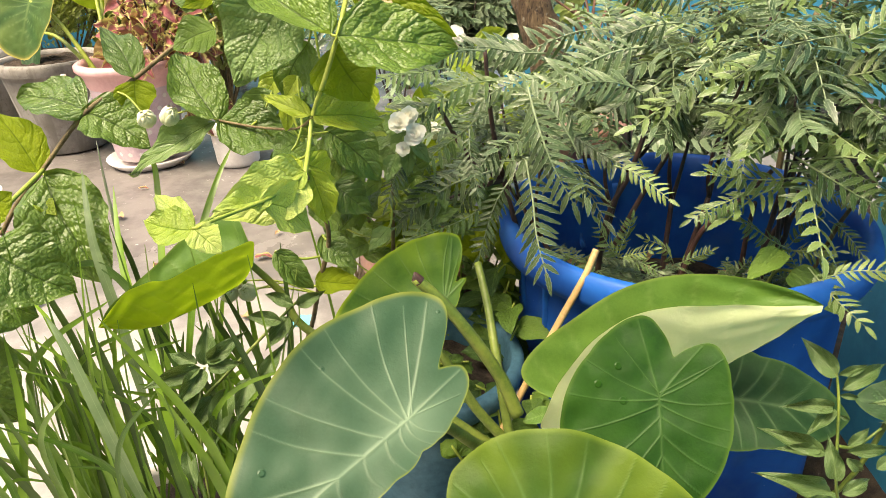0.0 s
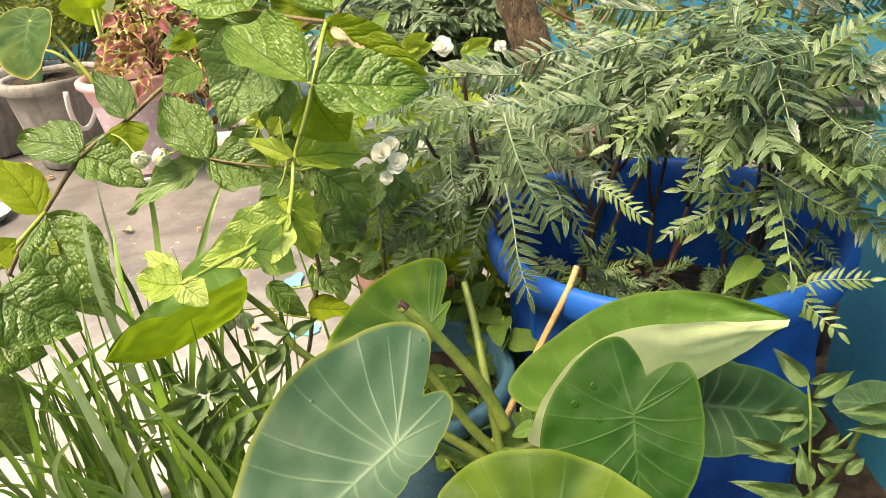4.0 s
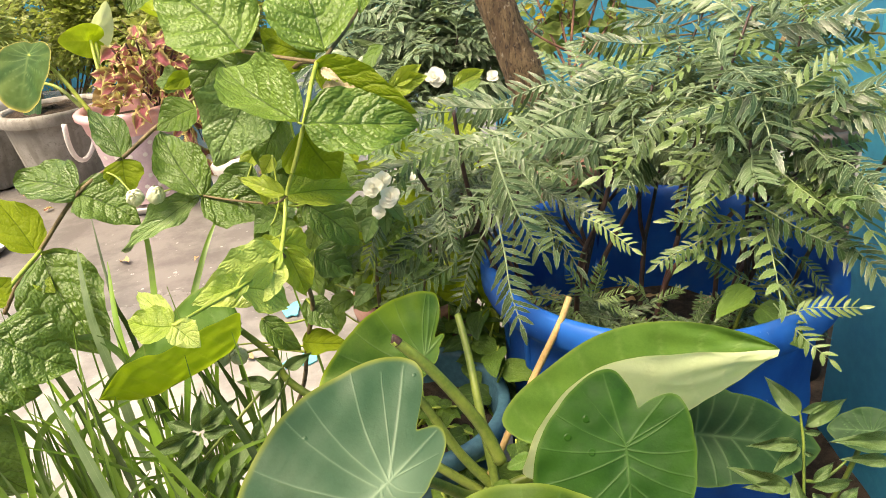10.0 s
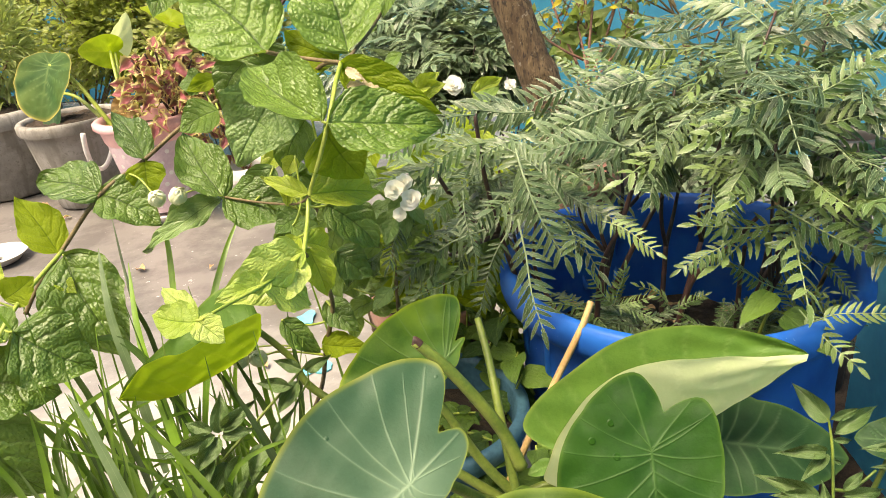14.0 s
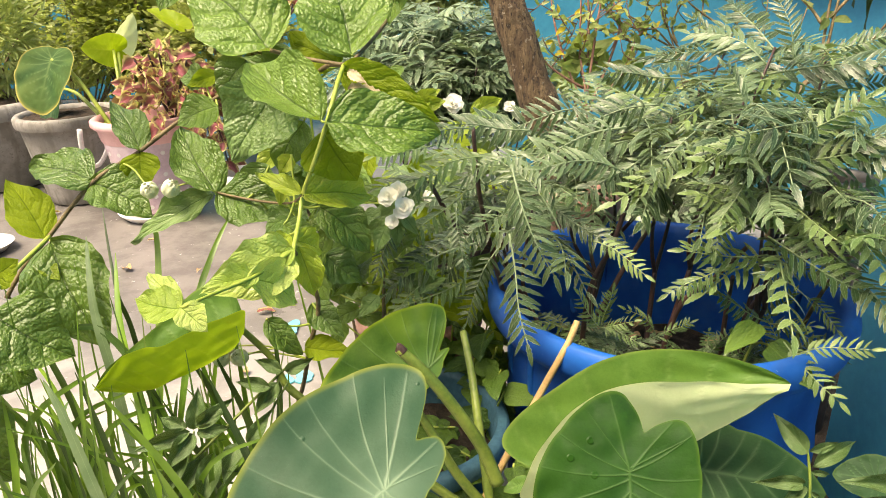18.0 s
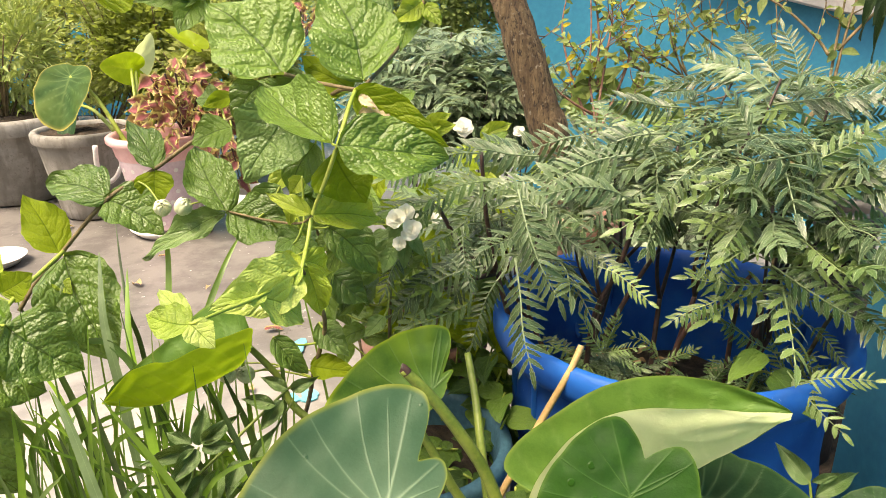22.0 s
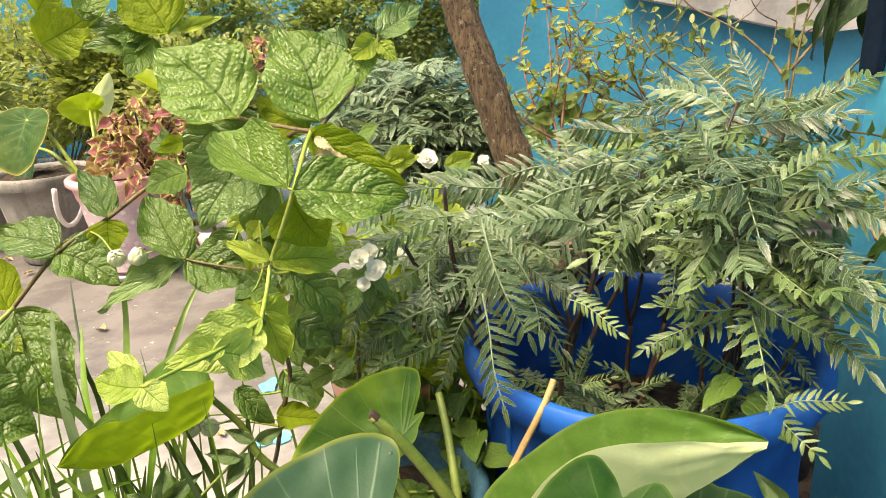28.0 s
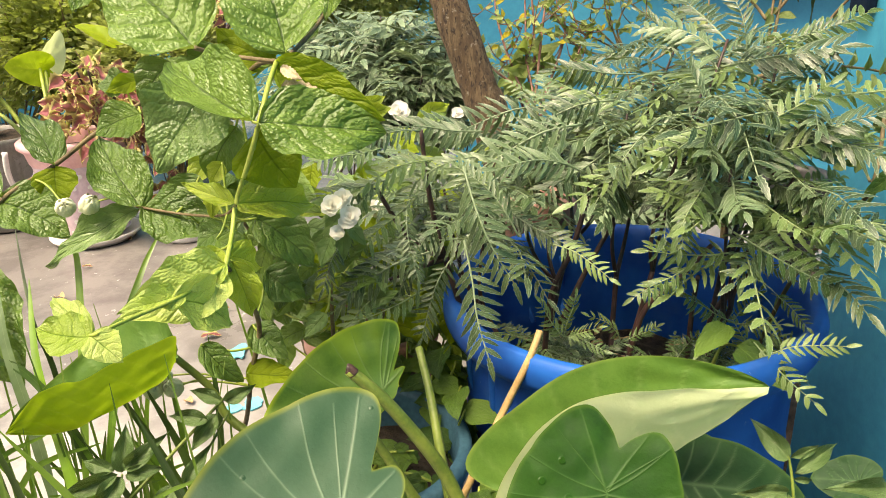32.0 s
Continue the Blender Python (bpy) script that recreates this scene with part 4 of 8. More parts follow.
JAS_PALELIME = [broad_leaf(M_JAS_TIP, 0.3, 0.2, 0.07, k) for k in (15, 16)]


def jasmine_flower(parent, at, r, seed, face=(0, -0.8, 0.6), name="flower", mat=None):
    rng = random.Random(seed)
    verts, faces, uvs = [], [], []
    n = Vector(face).normalized()
    e1 = n.cross(Vector((0.2, 0.1, 1))).normalized()
    e2 = n.cross(e1)
    for ring, (count, tilt, size) in enumerate(((11, 0.05, 1.0), (10, 0.4, 0.88), (9, 0.8, 0.7), (6, 1.15, 0.5))):
        for k in range(count):
            a = 2 * math.pi * (k + 0.5 * ring) / count + rng.uniform(-0.3, 0.3)
            lean = tilt + rng.uniform(-0.28, 0.28)
            out = (e1 * math.cos(a) + e2 * math.sin(a)) * math.cos(lean) + n * math.sin(lean)
            side = n.cross(out).normalized()
            s = r * size * rng.uniform(0.7, 1.15)
            k0 = len(verts)
            for q, w, lift in ((0.05, 0.1, 0), (0.45, 0.42, 0.02), (0.8, 0.4, 0.1), (1.0, 0.08, 0.2)):
                for sd in (-1, 0, 1):
                    verts.append(Vector(at) + out * s * q + side * (s * w * sd) + n * (s * (lift + 0.12 * abs(sd))))
            for j in range(3):
                for i in range(2):
                    b = k0 + j * 3 + i
                    faces.append((b, b + 1, b + 4, b + 3))
    return part(name, mesh_of(name, verts, faces, [mat or M_PETAL]), parent, "white double jasmine flower")


def bud(parent, at, r, label="pale green jasmine bud with folded petals"):
    """A round bud: overlapping petals wrapped about a ball."""
    rng = random.Random(int(at[0] * 9e4))
    verts, faces = [], []
    for ring, (count, low, high, rad) in enumerate(((5, -85, 50, 1.0), (5, -60, 75, 0.93), (4, -20, 88, 0.84))):
        for k in range(count):
            a0 = 360 * (k + 0.4 * ring) / count + rng.uniform(-8, 8)
            k0 = len(verts)
            for j in range(7):
                phi = math.radians(low + (high - low) * j / 6)
                for i in range(5):
                    s = i / 2 - 1
                    half = 50 * math.sin(math.pi * (0.25 + 0.7 * j / 6)) ** 0.7
                    th = math.radians(a0 + s * half)
                    q = r * rad * (1.06 - 0.12 * s * s + (0.08 if j == 6 else 0))
                    verts.append((q * math.cos(phi) * math.cos(th), q * math.cos(phi) * math.sin(th), 1.1 * q * math.sin(phi)))
            for j in range(6):
                for i in range(4):
                    a = k0 + 5 * j + i
                    faces.append((a, a + 1, a + 6, a + 5))
    turn = Matrix.Translation(at) @ Matrix.Rotation(rng.uniform(0.2, 1.1), 4, "X") @ Matrix.Rotation(rng.uniform(-0.6, 0.6), 4, "Y")
    return part("bud", mesh_of("bud", verts, faces, [M_BUD]), parent, label, turn)


JAS_A = thing("jasmine_bush", (0.024, 0.662, 0.000), "jasmine bush with broad wet bright green leaves", "plant", "jasmine plants")


JAS_BASES, JAS_LINES = [], []


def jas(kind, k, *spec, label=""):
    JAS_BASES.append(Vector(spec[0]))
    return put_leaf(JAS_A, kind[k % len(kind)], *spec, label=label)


# upper cluster
jas(JAS_FLAT, 0, (0.254, 0.330, 0.781), (0.168, 0.370, 0.856), 0.100, (0.318, -0.798, 0.512))
jas(JAS_FLAT, 1, (0.331, 0.340, 0.774), (0.287, 0.400, 0.869), 0.094, (0.204, -0.816, 0.541))
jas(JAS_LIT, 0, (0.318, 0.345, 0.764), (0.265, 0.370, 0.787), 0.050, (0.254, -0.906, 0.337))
jas(JAS_FOLD, 0, (0.318, 0.235, 0.732), (0.239, 0.300, 0.783), 0.059, (0.236, -0.780, 0.580))
jas(JAS_PALE, 0, (0.259, 0.340, 0.748), (0.208, 0.300, 0.684), 0.079, (0.261, -0.754, 0.603))
jas(JAS_LIT, 1, (0.328, 0.300, 0.767), (0.418, 0.270, 0.723), 0.044, (0.143, -0.966, 0.216), label="yellow-green leaf with a torn brown hole")
jas(JAS_FLAT, 2, (0.324, 0.230, 0.732), (0.423, 0.260, 0.717), 0.065, (0.122, -0.776, 0.619))
jas(JAS_LIT, 0, (0.311, 0.270, 0.716), (0.343, 0.250, 0.675), 0.066, (0.198, -0.867, 0.457))
jas(JAS_LIME, 0, (0.292, 0.250, 0.662), (0.354, 0.300, 0.646), 0.042, (0.180, -0.786, 0.592))
jas(JAS_DARK, 0, (0.173, 0.350, 0.633), (0.255, 0.330, 0.620), 0.058, (0.269, -0.742, 0.613))
jas(JAS_LIME, 1, (0.290, 0.250, 0.662), (0.245, 0.260, 0.681), 0.018, (0.260, -0.796, 0.547))
jas(JAS_DARK, 1, (0.171, 0.350, 0.633), (0.122, 0.400, 0.703), 0.055, (0.314, -0.717, 0.622))
jas(JAS_FLAT, 0, (0.161, 0.420, 0.713), (0.118, 0.400, 0.697), 0.042, (0.332, -0.778, 0.533))
jas(JAS_FLAT, 1, (0.238, 0.400, 0.754), (0.166, 0.400, 0.731), 0.043, (0.285, -0.813, 0.507))
jas(JAS_LIT, 1, (0.160, 0.440, 0.745), (0.125, 0.430, 0.735), 0.021, (0.366, -0.892, 0.266))
jas(JAS_DARK, 2, (0.143, 0.440, 0.737), (0.113, 0.440, 0.743), 0.032, (0.353, -0.831, 0.430))
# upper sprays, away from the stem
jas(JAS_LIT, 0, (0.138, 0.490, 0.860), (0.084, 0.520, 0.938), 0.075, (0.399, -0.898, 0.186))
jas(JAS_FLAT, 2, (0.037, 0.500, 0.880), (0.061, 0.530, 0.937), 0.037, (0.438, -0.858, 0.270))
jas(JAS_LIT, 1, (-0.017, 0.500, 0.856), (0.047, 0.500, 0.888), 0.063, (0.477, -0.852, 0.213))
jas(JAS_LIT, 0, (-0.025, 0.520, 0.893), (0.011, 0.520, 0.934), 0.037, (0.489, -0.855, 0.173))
jas(JAS_DARK, 0, (0.112, 0.500, 0.862), (0.052, 0.480, 0.875), 0.041, (0.403, -0.828, 0.389))
jas(JAS_DARK, 1, (0.113, 0.500, 0.855), (0.043, 0.470, 0.855), 0.036, (0.390, -0.790, 0.473))
jas(JAS_FLAT, 0, (0.115, 0.500, 0.856), (0.097, 0.460, 0.816), 0.042, (0.382, -0.825, 0.417))
jas(JAS_LIME, 1, (0.143, 0.510, 0.863), (0.198, 0.510, 0.877), 0.016, (0.340, -0.915, 0.216))
jas(JAS_PALE, 1, (0.387, 0.420, 0.850), (0.434, 0.450, 0.883), 0.037, (0.091, -0.914, 0.394))
jas(JAS_PALE, 0, (0.354, 0.420, 0.837), (0.321, 0.410, 0.854), 0.033, (0.177, -0.892, 0.416))
jas(JAS_LIME, 0, (0.385, 0.420, 0.846), (0.355, 0.410, 0.827), 0.026, (0.151, -0.974, 0.166))
jas(JAS_LIME, 1, (0.387, 0.420, 0.842), (0.406, 0.410, 0.823), 0.020, (0.116, -0.957, 0.265))
jas(JAS_FLAT, 1, (0.378, 0.430, 0.844), (0.363, 0.400, 0.798), 0.030, (0.143, -0.921, 0.363))
jas(JAS_FLAT, 2, (0.343, 0.430, 0.794), (0.335, 0.410, 0.776), 0.023, (0.175, -0.900, 0.400))
# the vine to the side
jas(JAS_DARK, 2, (0.067, 0.410, 0.665), (0.023, 0.450, 0.722), 0.040, (0.381, -0.712, 0.590))
jas(JAS_LIT, 0, (0.066, 0.410, 0.664), (0.072, 0.390, 0.627), 0.043, (0.433, -0.825, 0.362))
jas(JAS_DARK, 0, (0.025, 0.375, 0.642), (-0.069, 0.400, 0.660), 0.061, (0.410, -0.626, 0.664))
jas(JAS_DARK, 1, (0.018, 0.375, 0.640), (0.089, 0.360, 0.610), 0.064, (0.360, -0.632, 0.687))
jas(JAS_PALE, 0, (0.165, 0.360, 0.629), (0.069, 0.330, 0.589), 0.033, (0.300, -0.602, 0.740))
jas(JAS_LIT, 1, (-0.034, 0.353, 0.581), (-0.080, 0.380, 0.646), 0.050, (0.542, -0.749, 0.381))
jas(JAS_DARK, 2, (-0.027, 0.350, 0.579), (0.049, 0.290, 0.484), 0.090, (0.443, -0.660, 0.607))
jas(JAS_LIME, 0, (-0.029, 0.330, 0.558), (-0.008, 0.320, 0.547), 0.019, (0.469, -0.660, 0.587))
# lower leaves on their own shoot
jas(JAS_DARK, 0, (-0.020, 0.225, 0.554), (0.047, 0.235, 0.502), 0.082, (0.370, -0.627, 0.685))
jas(JAS_DARK, 1, (-0.060, 0.200, 0.510), (0.007, 0.225, 0.484), 0.081, (0.396, -0.593, 0.701))
jas(JAS_DARK, 2, (-0.077, 0.200, 0.471), (-0.027, 0.200, 0.367), 0.089, (0.404, -0.561, 0.723))
jas(JAS_DARK, 0, (-0.080, 0.200, 0.473), (-0.167, 0.170, 0.466), 0.083, (0.459, -0.538, 0.707))
jas(JAS_FLAT, 1, (-0.100, 0.210, 0.503), (-0.085, 0.240, 0.532), 0.043, (0.492, -0.651, 0.578))
jas(JAS_LIME, 0, (-0.093, 0.210, 0.545), (-0.130, 0.200, 0.545), 0.031, (0.496, -0.613, 0.615))
jas(JAS_LIME, 1, (-0.053, 0.250, 0.570), (-0.065, 0.300, 0.616), 0.024, (0.491, -0.749, 0.445))
jas(JAS_LIT, 0, (-0.043, 0.260, 0.573), (-0.014, 0.270, 0.591), 0.036, (0.468, -0.754, 0.461))
jas(JAS_FLAT, 2, (-0.027, 0.220, 0.546), (-0.063, 0.240, 0.577), 0.048, (0.445, -0.657, 0.609))
jas(JAS_LIME, 1, (-0.070, 0.240, 0.574), (-0.098, 0.250, 0.588), 0.023, (0.473, -0.657, 0.587))
jas(JAS_DARK, 1, (-0.054, 0.200, 0.510), (-0.081, 0.190, 0.497), 0.032, (0.432, -0.575, 0.695))
jas(JAS_LIME, 0, (-0.094, 0.200, 0.502), (-0.120, 0.200, 0.521), 0.023, (0.509, -0.630, 0.586))
jas(JAS_LIME, 1, (-0.138, 0.230, 0.580), (-0.155, 0.230, 0.584), 0.012, (0.546, -0.657, 0.520))
# pale young tips that reach forward
jas(JAS_PALELIME, 0, (0.292, 0.190, 0.631), (0.241, 0.120, 0.628), 0.052, (0.300, -0.766, 0.568))
jas(JAS_PALELIME, 1, (0.294, 0.190, 0.632), (0.251, 0.160, 0.624), 0.034, (0.229, -0.626, 0.745))
jas(JAS_PALELIME, 0, (0.272, 0.130, 0.632), (0.303, 0.170, 0.590), 0.043, (0.241, -0.679, 0.694))
jas(JAS_PALELIME, 1, (0.276, 0.140, 0.629), (0.250, 0.100, 0.641), 0.022, (0.257, -0.602, 0.756))
jas(JAS_PALELIME, 0, (0.248, 0.060, 0.641), (0.216, 0.060, 0.651), 0.029, (0.355, -0.631, 0.689))
jas(JAS_PALELIME, 1, (0.245, 0.065, 0.641), (0.212, 0.090, 0.658), 0.017, (0.413, -0.755, 0.509))
jas(JAS_PALELIME, 1, (0.247, 0.060, 0.642), (0.267, 0.050, 0.630), 0.023, (0.340, -0.667, 0.663))
jas(JAS_LIME, 0, (0.295, 0.200, 0.630), (0.306, 0.200, 0.578), 0.028, (0.222, -0.740, 0.634))
jas(JAS_LIME, 1, (0.290, 0.210, 0.632), (0.311, 0.240, 0.609), 0.029, (0.207, -0.722, 0.660))
jas(JAS_LIME, 0, (0.283, 0.220, 0.633), (0.263, 0.200, 0.617), 0.020, (0.244, -0.712, 0.658))
# leaves further in
jas(JAS_FLAT, 1, (0.272, 0.360, 0.706), (0.240, 0.350, 0.652), 0.046, (0.219, -0.807, 0.549))
jas(JAS_DARK, 0, (0.210, 0.390, 0.766), (0.178, 0.380, 0.727), 0.042, (0.283, -0.828, 0.483))
jas(JAS_LIT, 0, (0.299, 0.370, 0.754), (0.262, 0.380, 0.797), 0.042, (0.200, -0.865, 0.461))
jas(JAS_FLAT, 0, (0.286, 0.340, 0.683), (0.310, 0.330, 0.635), 0.041, (0.177, -0.801, 0.572))
jas(JAS_PALE, 1, (0.226, 0.370, 0.656), (0.193, 0.360, 0.619), 0.037, (0.256, -0.775, 0.577))
jas(JAS_DARK, 1, (0.258, 0.390, 0.777), (0.225, 0.385, 0.748), 0.040, (0.237, -0.850, 0.470))
jas(JAS_FLAT, 2, (0.277, 0.360, 0.615), (0.319, 0.350, 0.589), 0.040, (0.166, -0.773, 0.612))
jas(JAS_FLAT, 0, (0.246, 0.360, 0.598), (0.222, 0.350, 0.561), 0.034, (0.225, -0.748, 0.624))
# drooping leaves below
jas(JAS_DARK, 2, (0.233, 0.270, 0.521), (0.269, 0.270, 0.478), 0.028, (0.239, -0.692, 0.682))
jas(JAS_DARK, 0, (0.275, 0.300, 0.524), (0.310, 0.280, 0.496), 0.032, (0.193, -0.715, 0.672))
jas(JAS_LIT, 1, (0.265, 0.290, 0.476), (0.317, 0.270, 0.484), 0.031, (0.181, -0.653, 0.735))
jas(JAS_LIME, 1, (0.271, 0.300, 0.686), (0.256, 0.300, 0.666), 0.018, (0.264, -0.848, 0.460))
jas(JAS_LIME, 0, (0.259, 0.300, 0.667), (0.253, 0.300, 0.631), 0.016, (0.267, -0.831, 0.488))
jas(JAS_FLAT, 2, (0.264, 0.270, 0.624), (0.299, 0.260, 0.607), 0.029, (0.218, -0.729, 0.649))
jas(JAS_DARK, 1, (0.294, 0.300, 0.632), (0.344, 0.300, 0.582), 0.048, (0.169, -0.743, 0.647))
jas(JAS_DARK, 0, (0.290, 0.320, 0.572), (0.328, 0.320, 0.540), 0.040, (0.168, -0.716, 0.677))
jas(JAS_DARK, 2, (0.268, 0.300, 0.623), (0.242, 0.280, 0.615), 0.031, (0.228, -0.695, 0.682))
HOLE = unit_leaf("oval", M_PAPERY, 0.1, 0.05, 0.06, 0.12, 0.05, 3, 8, 14)
put_leaf(JAS_A, HOLE, (0.338, 0.272, 0.768), (0.355, 0.264, 0.759), 0.009, (0.190, -0.977, 0.094), "dry_patch", "torn dry beige patch of the leaf")
put_leaf(JAS_A, HOLE, (0.337, 0.272, 0.753), (0.379, 0.264, 0.742), 0.016, (0.173, -0.978, 0.119), "dry_patch", "torn dry beige patch of the leaf")


def jas_stem(points, *rest):
    JAS_LINES.extend(spline(points, 10))
    return stem(JAS_A, points, *rest)


# stems
jas_stem([(0.330, 0.300, 0.770), (0.329, 0.265, 0.758), (0.326, 0.235, 0.738), (0.311, 0.235, 0.701), (0.293, 0.245, 0.664), (0.291, 0.225, 0.642), (0.293, 0.190, 0.630)], 0.0021, 0.0019, M_STEM_LIME, "stem", "pale yellow-green main stem")
jas_stem([(0.293, 0.190, 0.630), (0.277, 0.140, 0.630), (0.261, 0.090, 0.638), (0.252, 0.060, 0.643)], 0.0017, 0.0012, M_STEM_LIME)
jas_stem([(0.164, 0.430, 0.724), (0.108, 0.430, 0.694), (0.064, 0.410, 0.664), (0.023, 0.375, 0.640), (-0.030, 0.353, 0.583), (-0.053, 0.335, 0.557), (-0.074, 0.320, 0.524)], 0.0024, 0.0026, M_STEM_BROWN)
jas_stem([(0.330, 0.300, 0.770), (0.309, 0.330, 0.766), (0.288, 0.350, 0.751), (0.281, 0.350, 0.734)], 0.0024, 0.002, M_STEM_BROWN)
jas_stem([(0.171, 0.350, 0.633), (0.213, 0.335, 0.629), (0.262, 0.300, 0.636), (0.291, 0.250, 0.660)], 0.0013, 0.0013, M_STEM_BROWN)
jas_stem([(0.254, 0.330, 0.782), (0.275, 0.340, 0.774), (0.330, 0.300, 0.770)], 0.0021, 0.0018, M_STEM_BROWN)
jas_stem([(-0.023, 0.345, 0.587), (-0.030, 0.270, 0.570), (-0.033, 0.225, 0.553), (-0.052, 0.200, 0.517), (-0.079, 0.200, 0.471), (-0.091, 0.210, 0.417), (-0.100, 0.240, 0.334)], 0.0022, 0.003, M_STEM_LIME)
jas_stem([(-0.128, 0.230, 0.549), (-0.108, 0.210, 0.517), (-0.079, 0.200, 0.471)], 0.0026, 0.003, M_STEM_LIME)
jas_stem([(0.293, 0.190, 0.630), (0.290, 0.240, 0.587), (0.284, 0.290, 0.526), (0.267, 0.300, 0.471), (0.2, 0.42, 0.3)] + [tuple(JAS_A.location)], 0.002, 0.003, M_STEM_BROWN)
jas_stem([(0.387, 0.421, 0.846), (0.355, 0.414, 0.795), (0.335, 0.330, 0.771)], 0.002, 0.002, M_STEM_BROWN)
# flowers and buds
for k, (at, r) in enumerate((((-0.128, 0.235, 0.568), 0.021), ((-0.104, 0.240, 0.580), 0.02), ((-0.087, 0.235, 0.562), 0.019), ((-0.112, 0.230, 0.556), 0.02), ((-0.071, 0.245, 0.555), 0.018))):
    jasmine_flower(JAS_A, at, r, 1 + k)
for at in ((0.093, 0.360, 0.634), (0.124, 0.345, 0.640), (0.171, 0.290, 0.463), (0.191, 0.290, 0.464), (0.178, 0.300, 0.472), (-0.084, 0.250, 0.576), (-0.144, 0.240, 0.586), (-0.135, 0.190, 0.512), (-0.131, 0.170, 0.464), (-0.119, 0.250, 0.590)):
    bud(JAS_A, at, 0.0095 if at[0] > 0 else 0.007)
    near = min(JAS_LINES, key=lambda q: (q - Vector(at)).length)
    if (near - Vector(at)).length < 0.14:
        stem(JAS_A, [near, near.lerp(Vector(at), 0.5) + Vector((0, 0, 0.008)), at], 0.0012, 0.001, M_STEM_LIME, "flower_stalk", sides=5)
for base in JAS_BASES:
    near = min(JAS_LINES, key=lambda q: (q - base).length)
    gap = (near - base).length
    if 0.003 < gap < 0.07:
        stem(JAS_A, [near, near.lerp(base, 0.5) + Vector((0, 0, -0.12 * gap)), base], 0.0014, 0.0012, M_STEM_LIME, "petiole", sides=5)


# ---- jasmine behind: a dense dark bush ----
def jasmine_behind():
    rng = random.Random(12)
    t = thing("jasmine_bush", (0.155, 1.126, 0.000), "dense dark green jasmine bush with white flowers", "plant", "jasmine plants")
    a = Vector(t.location)
    tops = [(0.304, 0.563, 0.532), (0.359, 0.595, 0.466), (0.345, 0.680, 0.526)]
    for top in tops:
        e = Vector(top)
        stem(t, [a + Vector((rng.uniform(-0.02, 0.02), 0, 0)), a.lerp(e, 0.5), e], 0.005, 0.002, M_STEM_BROWN, "branch", sides=6)
    for i in range(85):
        c = Vector(rng.choice(tops)) + Vector((rng.gauss(0, 0.045), rng.gauss(0, 0.05), rng.gauss(-0.03, 0.06)))
        d = Vector((rng.uniform(-1, 1), rng.uniform(-1, 0.3), rng.uniform(-0.9, 0.4))).normalized()
        s = rng.uniform(0.035, 0.065)
        n = Vector((rng.uniform(-0.6, 0.4), -0.7, 0.7)) + Vector((rng.uniform(-0.5, 0.5),) * 3)
        put_leaf(t, rng.choice(JAS_FLAT + JAS_PALE + JAS_PALE + JAS_LIT + JAS_LIME), c, c + d * s, s * rng.uniform(0.55, 0.75), n)
    near = [(0.274, 0.443, 0.608), (0.300, 0.409, 0.537), (0.232, 0.423, 0.622), (0.286, 0.385, 0.582)]
    for top in near:
        e = Vector(top)
        stem(t, [a, a.lerp(e, 0.6) + Vector((0.02, 0, 0)), e], 0.004, 0.0018, M_STEM_BROWN, "branch", sides=6)
        for i in range(8):
            c = e + Vector((rng.gauss(0, 0.028), rng.gauss(0.01, 0.03), rng.gauss(-0.01, 0.032)))
            d = Vector((rng.uniform(-1, 1), rng.uniform(-0.8, 0.2), rng.uniform(-0.9, 0.5))).normalized()
            s = rng.uniform(0.04, 0.065)
            put_leaf(t, rng.choice(JAS_FLAT + JAS_FLAT + JAS_LIME + JAS_DARK[:1]), c, c + d * s, s * rng.uniform(0.55, 0.75), Vector((rng.uniform(-0.7, 0.3), -0.8, rng.uniform(0.2, 1.0))))
    for top in ((0.391, 0.525, 0.433), (0.440, 0.554, 0.440), (0.349, 0.532, 0.452), (0.448, 0.463, 0.412), (0.393, 0.596, 0.462), (0.342, 0.490, 0.412), (0.429, 0.620, 0.485), (0.335, 0.612, 0.480), (0.434, 0.853, 0.528), (0.373, 0.848, 0.526), (0.476, 0.728, 0.494), (0.403, 0.728, 0.502), (0.513, 0.850, 0.510)):
        e = Vector(top)
        stem(t, [a + Vector((0.05, 0.05, 0)), a.lerp(e, 0.6) + Vector((0.04, 0, 0)), e], 0.004, 0.0018, M_STEM_BROWN, "branch", sides=6)
        for i in range(9):
            c = e + Vector((rng.gauss(0, 0.035), rng.gauss(0.01, 0.03), rng.gauss(-0.01, 0.04)))
            d = Vector((rng.uniform(-1, 1), rng.uniform(-0.8, 0.2), rng.uniform(-0.9, 0.5))).normalized()
            s = rng.uniform(0.04, 0.07)
            put_leaf(t, rng.choice(JAS_FLAT + JAS_PALE + JAS_PALE + JAS_LIT + JAS_LIME), c, c + d * s, s * rng.uniform(0.5, 0.75), Vector((rng.uniform(-0.7, 0.3), -0.8, rng.uniform(0.2, 1.0))))
    for k, at in enumerate(((0.347, 0.581, 0.551), (0.377, 0.599, 0.539), (0.352, 0.567, 0.523), (0.406, 1.018, 0.595), (0.517, 1.052, 0.581))):
        jasmine_flower(t, at, (0.013, 0.013, 0.013, 0.021, 0.013)[k], 20 + k)
